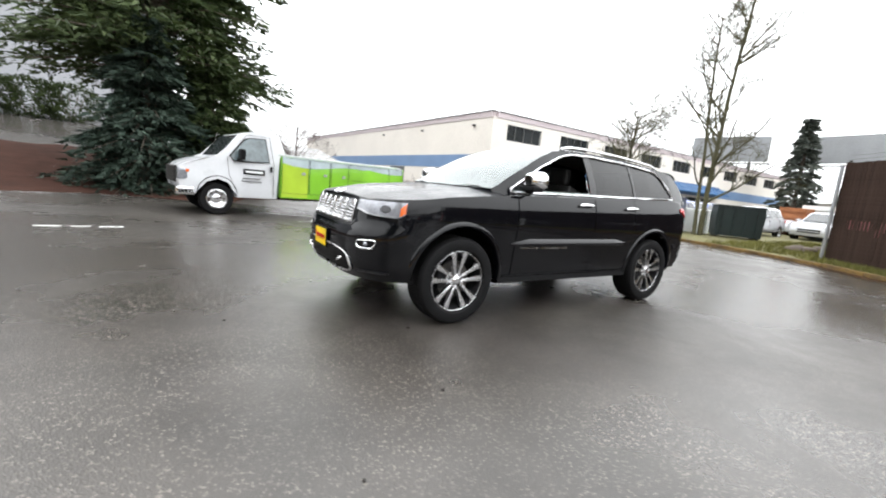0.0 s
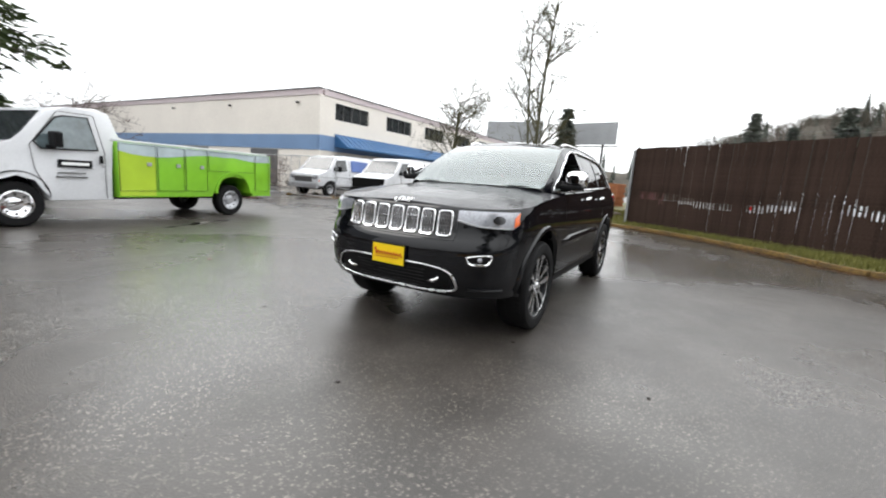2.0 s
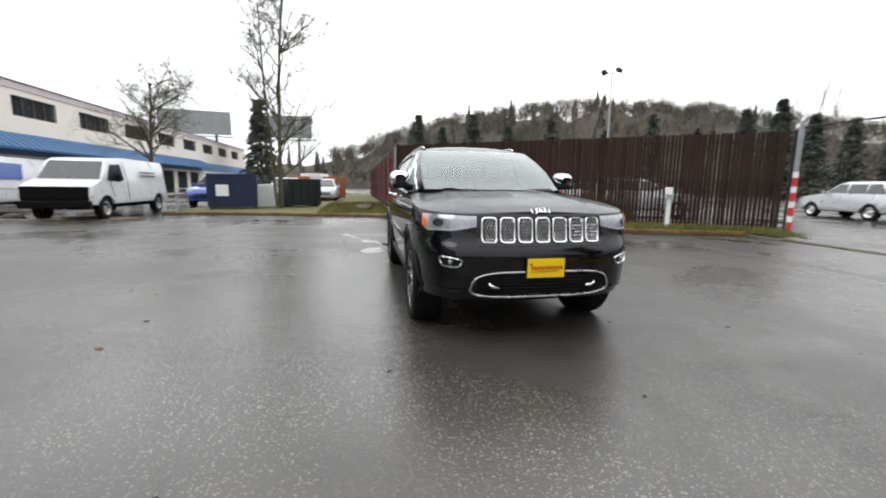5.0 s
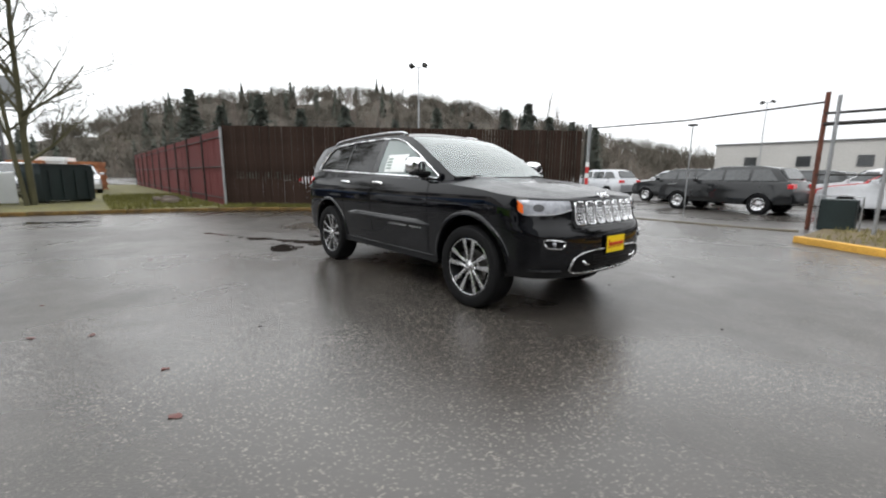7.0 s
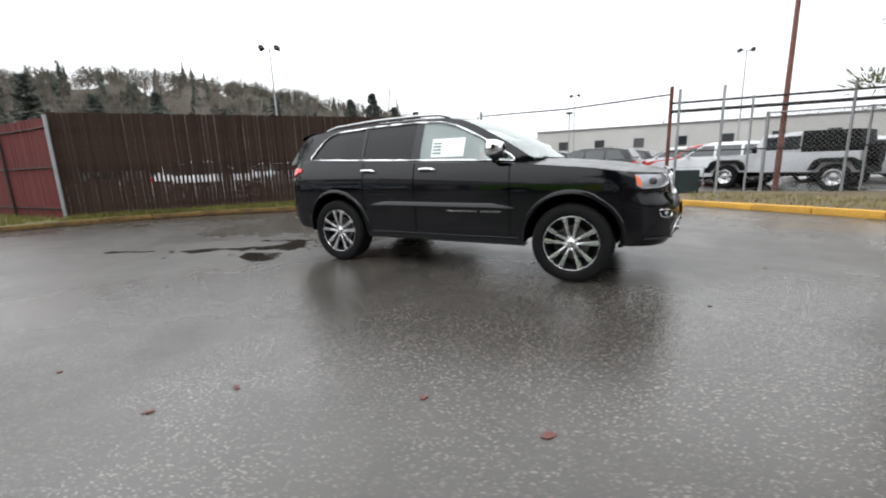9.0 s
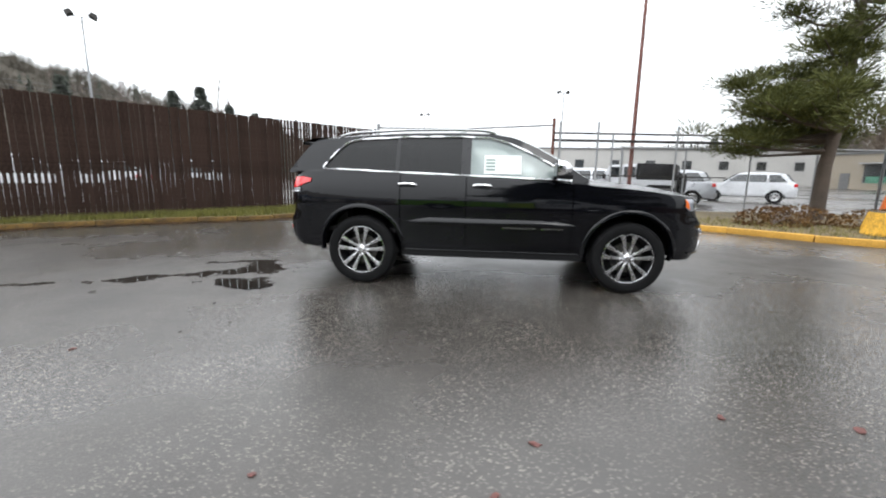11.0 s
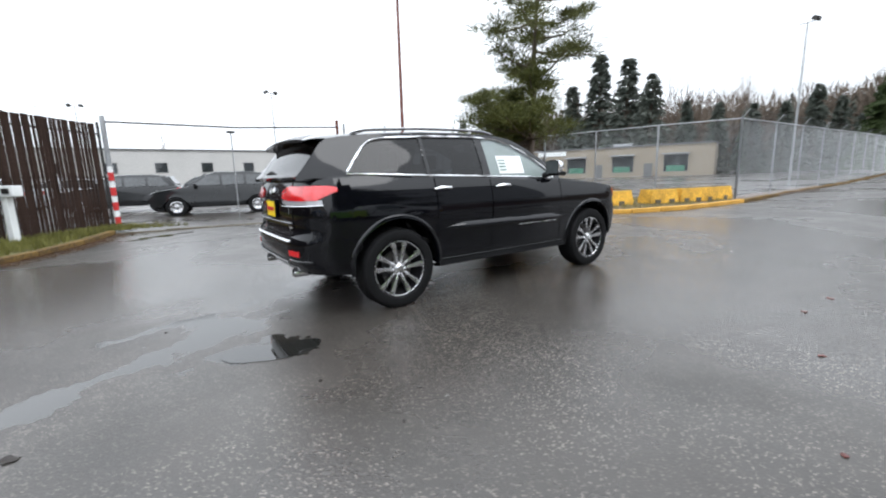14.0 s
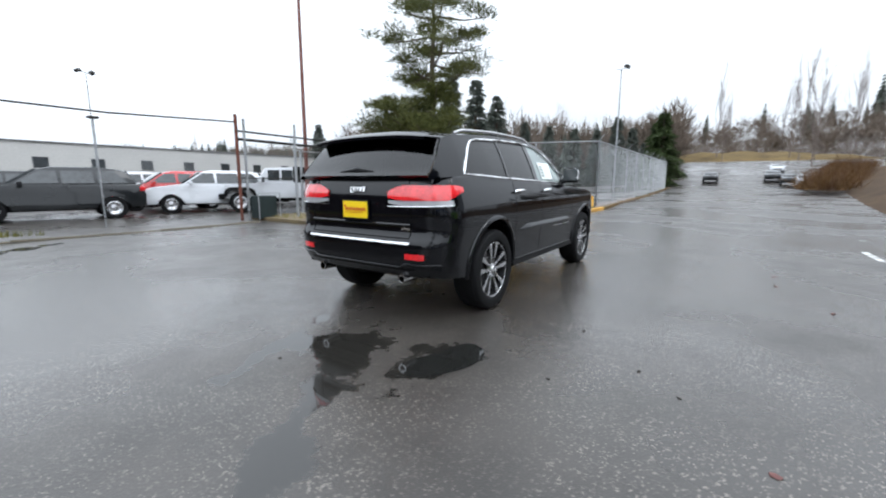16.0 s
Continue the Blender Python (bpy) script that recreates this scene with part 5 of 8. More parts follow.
def striped_post():
    p = empty("gate_post", pose(-4.12, 10.2, 0), "white steel gate post with red bands, rust at the foot", "post")
    bm = BM()
    tube(bm, [(0, 0, 0), (0, 0, 3.05)], 0.06, 10)
    part("pole", bm, M_GALV, p, smooth=40)
    for z in (0.15, 0.55, 0.95, 1.35):
        bm = BM()
        tube(bm, [(0, 0, z), (0, 0, z + 0.22)], 0.066, 10)
        part("band", bm, M_REDTAPE, p, "red band")
        bm = BM()
        tube(bm, [(0, 0, z + 0.22), (0, 0, z + 0.38)], 0.065, 10)
        part("white_band", bm, M_PAPER, p, "white band")


striped_post()


def meter_post():
    p = empty("call_post", pose(-5.7, 7.66, 0.09, 0, 0, -40), "white square post with a small white keypad box", "post")
    bm = BM()
    box(bm, (0, 0, 0.5), (0.13, 0.13, 1.0), None, 0.015)
    part("column", bm, M_PAPER, p)
    bm = BM()
    box(bm, (0.12, -0.02, 1.08), (0.36, 0.2, 0.22), None, 0.02)
    part("keypad_box", bm, M_PAPER, p)
    bm = BM()
    box(bm, (0.14, -0.125, 1.08), (0.16, 0.012, 0.11))
    part("keypad", bm, M_DARKMETAL, p)


meter_post()

# ---- gateway and lot frame ----
gate = empty("entrance_gate", Matrix(), "rusty steel gate frame with paired posts and overhead rails", "gate")
for x, y, z, r, mt in ((2.20, 9.75, 3.2, 0.05, M_RUST), (2.42, 9.70, 3.1, 0.04, M_GALV), (3.42, 8.6, 2.95, 0.035, M_GALV), (4.2, 9.7, 2.75, 0.03, M_GALV), (6.3, 9.7, 2.95, 0.035, M_GALV)):
    bm = BM()
    tube(bm, [(x, y, 0), (x, y, z)], r, 8)
    part("post", bm, mt, gate, smooth=40)
for z, r in ((2.72, 0.03), (2.48, 0.045)):
    bm = BM()
    tube(bm, [(2.2, 9.72, z), (8.2, 9.72, z - 0.06)], r, 8)
    part("overhead_rail", bm, M_DARKMETAL, gate)
bm = BM()
tube(bm, [(2.2, 9.72, 1.32), (8.0, 9.72, 1.28)], 0.02, 6)
part("mid_rail", bm, M_DARKMETAL, gate)
bm = BM()
tube(bm, [(2.2, 9.75, 2.98), (-0.9, 9.98, 2.86), (-4.1, 10.2, 2.90)], 0.022, 6)
part("top_cable", bm, M_DARKMETAL, gate)
bm = BM()
box(bm, (2.75, 9.4, 0.42), (0.62, 0.45, 0.7), None, 0.03)
part("motor_box", bm, M_BIN, gate, "dark gate motor housing")
bm = BM()
tube(bm, [(2.42, 9.15, 0.05), (2.42, 9.15, 0.85), (3.15, 9.15, 0.85), (3.15, 9.15, 0.05)], 0.02, 6)
part("guard_rail", bm, M_GALV, gate)

bm = BM()
tube(bm, [(-0.97, 10.75, 0), (-0.97, 10.75, 2.78)], 0.018, 8)
lamp = empty("cap_post", Matrix(), "thin grey post with a flat cap", "post")
part("pole", bm, M_GALV, lamp)
bm = BM()
box(bm, (-0.97, 10.75, 2.80), (0.22, 0.22, 0.05), None, 0.01)
part("cap", bm, M_DARKMETAL, lamp)

bm = BM()
tube(bm, [(4.99, 10.12, 0), (4.99, 10.12, 4), (4.99, 10.12, 12.5)], [0.075, 0.062, 0.038], 12)
solo("tall_pole", bm, M_POLE, "tall red-brown painted steel pole", "pole", smooth=40)


def chain_fence(name, pts, h, label, step, diamond=0.11, arms=True):
    """Galvanised posts, a top rail and woven wire."""
    fe = empty(name, Matrix(), label, "fence")
    line = [Vector((x, y, rise(x, y))) for x, y in pts]
    mesh = BM()
    for a, b in zip(line, line[1:]):
        d = b - a
        L = d.length
        n = max(1, round(L / step))
        u = d / L
        side = Vector((-u.y, u.x, 0)).normalized()
        for i in range(n):
            p = a + d * (i / n)
            bm = BM()
            tube(bm, [p, p + Vector((0, 0, h))], 0.03 if i else 0.045, 8)
            if arms:
                tube(bm, [p + Vector((0, 0, h)), p + Vector((0, 0, h + 0.28)) - side * 0.22], 0.016, 5)
            part("post", bm, M_GALV, fe, smooth=40)
        bm = BM()
        tube(bm, [a + Vector((0, 0, h - 0.03)), b + Vector((0, 0, h - 0.03))], 0.024, 6)
        part("top_rail", bm, M_GALV, fe)
        if arms:
            for w in range(3):
                bm = BM()
                o = Vector((0, 0, h + 0.09 * (w + 1))) - side * 0.07 * (w + 1)
                tube(bm, [a + o, b + o], 0.005, 4)
                part("barbed_wire", bm, M_WIRE, fe)
        q = diamond
        m = int(L / q)
        for i in range(-int(h / q), m):
            for sg in (0, 1):
                t0, t1 = i * q, i * q + h - 0.06
                z0, z1 = 0.03, h - 0.03
                if sg:
                    z0, z1 = z1, z0
                def cut(t):
                    return z0 + (z1 - z0) * (t - t0) / (t1 - t0)
                c0, c1 = max(0.0, t0), min(L, t1)
                if c1 - c0 < 0.02:
                    continue
                P0, P1 = a + u * c0 + Vector((0, 0, cut(c0))), a + u * c1 + Vector((0, 0, cut(c1)))
                tube(mesh, [P0, P1], 0.0028, 3, caps=False)
    p = line[-1]
    bm = BM()
    tube(bm, [p, p + Vector((0, 0, h))], 0.045, 8)
    part("post", bm, M_GALV, fe, smooth=40)
    ob = part("wire_mesh", mesh, M_GALV, fe)
    tagged(ob, kind="stuff")
    return fe


chain_fence("wire_fence", [(15.0, 2.3), (50.7, 3.5)], 3.1, "tall galvanised chain-link fence along the road", 3.96, 0.12)
chain_fence("wire_fence", [(15.0, 2.3), (14.2, 5.0), (13.2, 10.2)], 3.1, "tall galvanised chain-link fence beside the pine", 2.7, 0.12, False)
chain_fence("wire_fence", [(13.2, 10.2), (4.6, 9.9)], 2.3, "chain-link fence behind the planted island", 2.15, 0.12, False)


def yellow_block(x, y, L, ang):
    b = empty("barrier_block", pose(x, y, 0.10, 0, 0, ang), "chipped yellow-painted concrete block with dirty bare top", "barrier", "yellow barrier blocks")
    bm = BM()
    prism(bm, [(-L / 2, 0), (L / 2, 0), (L / 2, 0.06), (L / 2 - 0.03, 0.12), (L / 2 - 0.06, 0.5), (-L / 2 + 0.06, 0.5), (-L / 2 + 0.03, 0.12), (-L / 2, 0.06)], -0.32, 0.32, lambda x_, y_, z_: (x_, y_ * (1 - 0.14 * z_ / 0.5), z_), 0.03)
    part("painted_body", bm, M_BLOCK, b, smooth=30)
    bm = BM()
    box(bm, (0, 0, 0.506), (L - 0.16, 0.46, 0.02), None, 0.008)
    part("bare_top", bm, M_BLOCKTOP, b)
    for sx in (-L * 0.25, L * 0.25):
        bm = BM()
        box(bm, (sx, -0.312, 0.08), (0.22, 0.05, 0.15), None, 0.01)
        part("fork_slot", bm, M_BLOCKTOP, b)


for x, y, L, a in ((9.2, 4.1, 2.1, -14), (11.35, 3.35, 1.2, -18), (12.55, 3.0, 1.15, -14), (13.9, 2.75, 1.9, -8)):
    yellow_block(x, y, L, a)


# ---- trees ----
def needle(bm, p, d, L, w, rng):
    u = d.normalized()
    s = u.cross(Vector((rng.uniform(-1, 1), rng.uniform(-1, 1), rng.uniform(-1, 1))))
    if s.length < 1e-3:
        return
    s = s.normalized() * w
    v = [bm.verts.new(q) for q in (p - s, p + s, p + u * L)]
    bm.faces.new(v)


def conifer_mesh(h, r, layers, per, sprigs, L, w, seed, droop=0.35, base=0.08, ragged=0.35):
    """Trunk and a crown of drooping boughs set with many needle sprays."""
    g = random.Random(seed)
    tr = BM()
    tube(tr, [(0, 0, -0.2), (0.02, 0, h * 0.4), (0, 0.03, h * 0.75), (0, 0, h * 0.98)], [0.022 * h, 0.017 * h, 0.008 * h, 0.002 * h], 9)
    cr = BM()
    for i in range(layers):
        f = (i + g.uniform(-0.3, 0.3)) / layers
        z = h * (base + (1 - base) * f)
        rr = r * (1 - f) ** 0.75 * (1 + g.uniform(-ragged, ragged * 0.5)) + 0.03 * r
        for k in range(per):
            a = g.uniform(0, 6.283)
            rl = rr * g.uniform(0.6, 1.1)
            tip = Vector((rl * math.cos(a), rl * math.sin(a), z - droop * rl + g.uniform(-0.1, 0.1)))
            root = Vector((0, 0, z))
            if sprigs > 12:
                mid = root.lerp(tip, 0.5) + Vector((0, 0, 0.08 * rl))
                tube(tr, [root, mid, tip], [0.012 * rl + 0.008, 0.008 * rl + 0.004, 0.004], 4, caps=False)
            for q in range(sprigs):
                t = 0.18 + 0.82 * (q + g.random()) / sprigs
                p = root.lerp(tip, t) + Vector((0, 0, 0.08 * rl * math.sin(t * 3.14)))
                sd = g.choice((-1, 1)) * g.uniform(0.1, 1.0)
                reach = 0.34 * rl * (1.05 - 0.75 * t)
                lat = Vector((-math.sin(a), math.cos(a), 0)) * sd * reach
                p = p + lat + Vector((math.cos(a), math.sin(a), 0)) * abs(sd) * reach * 0.5 + Vector((g.gauss(0, 0.02), g.gauss(0, 0.02), g.gauss(0, 0.035) - 0.10 * abs(sd) * reach)) * max(1.0, rl * 0.6)
                d = Vector((math.cos(a) - math.sin(a) * sd + g.gauss(0, 0.35), math.sin(a) + math.cos(a) * sd + g.gauss(0, 0.35), -0.35 + g.gauss(0, 0.3)))
                needle(cr, p, d, L * g.uniform(0.6, 1.3), w * g.uniform(0.7, 1.3), g)
    return tr, cr


def conifer(name, m, label, args, bark, leaf, group=""):
    t = empty(name, m, label, "tree", group)
    tr, cr = conifer_mesh(*args[:8], **(args[8] if len(args) > 8 else {}))
    part("trunk", tr, bark, t, smooth=60)
    part("crown", cr, leaf, t)
    return t


conifer("conifer_tree", pose(4.0, -16.6, 0.3), "tall dark green conifer with drooping ragged boughs", (14.5, 4.9, 40, 9, 130, 0.36, 0.055, 11, {"base": 0.27, "droop": 0.06}), M_BARK, M_NEEDLE)
conifer("spruce_bush", pose(4.15, -13.7, 0.2), "dense blue-green young spruce", (5.4, 2.5, 30, 11, 70, 0.26, 0.045, 12, {"base": 0.02, "droop": 0.25}), M_BARK, M_NEEDLEB)
conifer("spruce_bush", pose(2.2, -14.6, 0.2), "dense dark green young spruce", (5.2, 2.3, 26, 11, 66, 0.26, 0.045, 13, {"base": 0.02, "droop": 0.25}), M_BARK, M_NEEDLE)
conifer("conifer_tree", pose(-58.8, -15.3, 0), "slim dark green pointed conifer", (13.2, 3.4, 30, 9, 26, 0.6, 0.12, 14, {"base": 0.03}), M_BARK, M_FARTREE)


def pine_tree():
    g = random.Random(21)
    t = empty("pine_tree", pose(9.75, 8.0, 0.1), "old pine with clumped olive-green needles and a leaning bare trunk", "tree")
    tr, cr = BM(), BM()
    spine = [Vector((0, 0, -0.2)), Vector((0.05, 0.05, 1.6)), Vector((0.25, 0.0, 3.4)), Vector((0.3, 0.1, 5.4)), Vector((0.45, 0.1, 7.6)), Vector((0.4, 0.15, 9.8))]
    tube(tr, spine, [0.21, 0.17, 0.14, 0.11, 0.07, 0.03], 10)

    def at(z):
        for a, b in zip(spine, spine[1:]):
            if a.z <= z <= b.z:
                return a.lerp(b, (z - a.z) / (b.z - a.z))
        return spine[-1]
    n = 0
    for i in range(64):
        f = i / 39
        z = 2.3 + 7.4 * f if i < 40 else g.uniform(2.2, 4.5)
        if 4.6 < z < 5.1:
            continue
        reach = lerp_table([(2.2, 3.5), (3.2, 3.4), (4.4, 2.3), (5.2, 2.9), (6.6, 3.2), (8.0, 2.5), (9.8, 0.7)], z)
        if z > 3.4 and g.random() < 0.13:
            continue
        a = i * 2.399 + g.uniform(-0.5, 0.5)
        if z < 4.5:
            a = math.pi * 0.80 + g.uniform(-1.7, 1.7)
        rl = reach * g.uniform(0.55, 1.05)
        root = at(z - 0.25 * rl * 0.4)
        tip = Vector((root.x + rl * math.cos(a), root.y + rl * math.sin(a), z + g.uniform(-0.3, 0.35)))
        mid = root.lerp(tip, 0.55) + Vector((0, 0, -0.15))
        tube(tr, [root, mid, tip], [0.06, 0.035, 0.012], 5, caps=False)
        for c in range(g.randint(4, 7)):
            u = g.uniform(0.4, 1.05)
            base = root.lerp(tip, u) + Vector((g.gauss(0, 0.2), g.gauss(0, 0.2), g.gauss(0.08, 0.14)))
            size = g.uniform(0.28, 0.54)
            for q in range(230):
                d = Vector((g.gauss(0, 1), g.gauss(0, 1), g.gauss(0.25, 0.6)))
                p = base + Vector((d.x * size * 0.60, d.y * size * 0.60, d.z * size * 0.36))
                needle(cr, p, d + Vector((0, 0, 0.5)), g.uniform(0.11, 0.23), 0.015, g)
    part("trunk", tr, M_BARK, t, smooth=60)
    part("crown", cr, M_PINE, t)


pine_tree()


def bare_mesh(h, seed, spread=0.5, forks=5, depth=4, thick=0.012, up=0.5, lead=True, side=0.42, stem=0.92, low=0.2):
    """A leafless tree: limbs that fork into fine twigs."""
    g = random.Random(seed)
    bm = BM()

    def grow(p, d, L, r, lev):
        pts, rs = [p], [r]
        q = p
        steps = 5 if lev < 2 else 3
        for s in range(steps):
            wob = 0.025 if lev == 0 else 0.12
            d = (d + Vector((g.gauss(0, wob), g.gauss(0, wob), 0.12 * up))).normalized()
            q = q + d * (L / steps)
            pts.append(q)
            rs.append(r * (1 - 0.62 * (s + 1) / steps))
        tube(bm, pts, rs, 7 if lev == 0 else (5 if lev == 1 else 3), caps=False)
        if lev >= depth:
            return
        n = forks * (4 if lev == 0 else 1) if lead else forks
        for k in range(n):
            u = g.uniform(low if lev == 0 else 0.25, 1.0)
            i = min(len(pts) - 2, int(u * steps))
            b = pts[i].lerp(pts[i + 1], u * steps - i)
            a = g.uniform(0, 6.283)
            o = d.orthogonal().normalized()
            w = d.cross(o)
            nd = (d * (1 - spread * 0.55) + (o * math.cos(a) + w * math.sin(a)) * spread * g.uniform(0.7, 1.2) + Vector((0, 0, up * 0.35))).normalized()
            k2 = (side if lev == 0 else 0.5) * g.uniform(0.6, 1.15) * (1.1 - 0.55 * u if lev == 0 else 1)
            grow(b, nd, L * k2, max(0.006, rs[i] * 0.55), lev + 1)
    grow(Vector((0, 0, -0.2)), Vector((0, 0, 1)), h * stem, thick * h, 0)
    return bm


def bare_tree(m, label, h, seed, material=M_BARKMOSS, **kw):
    t = empty("bare_tree", m, label, "tree", "leafless trees")
    part("crown", bare_mesh(h, seed, **kw), material, t, smooth=60)
    return t


bare_tree(pose(-15.6, -5.1, 0.05), "leafless mossy tree with two upright leaders", 11.0, 31, spread=0.8, forks=6, depth=4, thick=0.010, up=0.45, side=0.30, low=0.15)
bare_tree(pose(-15.4, -5.25, 0.05, 3, -4, 60), "leafless mossy second leader of the tree", 10.0, 36, spread=0.8, forks=5, depth=4, thick=0.008, up=0.45, side=0.28, low=0.2)
bare_tree(pose(-21.4, -13.1, 0), "spreading leafless tree beside the blue awning", 10.5, 32, spread=0.9, forks=6, depth=4, thick=0.012, up=0.25, side=0.60, stem=0.66, low=0.30)
bare_tree(pose(-1.5, -17.5, 0), "leafless spreading tree behind the service truck", 5.8, 33, M_TWIG, spread=0.95, forks=6, depth=3, thick=0.010, up=0.1, side=0.7, stem=0.6)
for k, (x, y, h) in enumerate(((-4.5, -14.0, 1.4), (-5.8, -14.2, 1.2), (-9.0, -15.8, 1.7), (-2.6, -13.7, 1.3))):
    b = bare_tree(pose(x, y, 0, 0, 0, 50 * k), "small leafless shrub growing by the lot edge", h * 1.5, 40 + k, M_TWIG, spread=1.0, forks=6, depth=3, thick=0.008, up=0.1, side=0.7, stem=0.7)


def fallen():
    for k, (x, y, s, leafy) in enumerate(((1.85, -3.33, 0.07, 1), (0.0, -4.0, 0.05, 1), (0.2, -3.65, 0.05, 1), (1.2, -3.3, 0.05, 1), (-2.15, -2.35, 0.03, 0), (-1.6, -1.84, 0.03, 0), (-3.36, -0.25, 0.03, 0),
                                          (-4.02, -1.75, 0.10, 0), (-2.4, -2.6, 0.025, 0), (1.9, 0.9, 0.03, 0), (3.2, 0.3, 0.03, 0), (3.6, -2.2, 0.03, 0), (-1.0, -4.0, 0.04, 1), (-2.9, -3.0, 0.05, 1),
                                          (2.6, -1.2, 0.03, 0), (2.9, 2.4, 0.02, 0), (2.2, 1.9, 0.03, 0), (4.6, -0.9, 0.03, 0), (-2.6, -1.9, 0.03, 0), (0.8, -2.6, 0.03, 0))):
        bm = BM()
        g = random.Random(60 + k)
        n = 9
        s *= 0.62
        c = bm.verts.new((0, 0, 0.006))
        ring = [bm.verts.new((s * g.uniform(0.5, 1.2) * math.cos(6.283 * i / n), s * g.uniform(0.3, 0.8) * math.sin(6.283 * i / n), g.uniform(0.002, 0.007))) for i in range(n)]
        low = [bm.verts.new((v.co.x, v.co.y, 0.001)) for v in ring]
        for i in range(n):
            bm.faces.new((c, ring[i], ring[(i + 1) % n]))
            bm.faces.new((ring[i], low[i], low[(i + 1) % n], ring[(i + 1) % n]))
        solo("fallen_leaf" if leafy else "bark_scrap", bm, M_LEAF if leafy else M_DEBRIS, "sodden red fallen leaf on the asphalt" if leafy else "dark scrap of bark on the asphalt", "leaf" if leafy else "debris", "litter on the asphalt", m=pose(x, y, 0.001, 0, 0, g.uniform(0, 360)))


fallen()


# ---- simple vehicles ----
def small_wheel(parent, x, y, z, r, w, side, hubcap=M_ALLOY):
    wh = new("wheel")
    wh.parent = parent
    wh.matrix_basis = pose(x, y, z, 0, 0, 0 if side > 0 else 180)
    bm = BM()
    lathe(bm, [(r * 0.62, -w / 2), (r * 0.92, -w / 2), (r, -w * 0.36), (r, w * 0.36), (r * 0.92, w / 2), (r * 0.62, w / 2)], 28)
    part("tyre", bm, M_RUBBER, wh, smooth=35)
    bm = BM()
    lathe(bm, [(r * 0.63, w * 0.47), (r * 0.58, w * 0.50), (r * 0.52, w * 0.36), (r * 0.30, w * 0.22), (r * 0.26, w * 0.34), (r * 0.12, w * 0.40), (0.0, w * 0.40)], 28)
    part("rim", bm, hubcap, wh, smooth=30)
    for k in range(8):
        a = 2 * math.pi * k / 8
        bm = BM()
        tube(bm, [(r * 0.43 * math.cos(a), w * 0.24, r * 0.43 * math.sin(a)), (r * 0.43 * math.cos(a), w * 0.36, r * 0.43 * math.sin(a))], r * 0.055, 6)
        part("hand_hole", bm, M_DARKMETAL, wh)
    return wh


def flat_panel(bm, poly, y, t=0.01):
    """A thin side panel from an (x, z) outline at y, t thick outward."""
    prism(bm, poly, y, y + t)


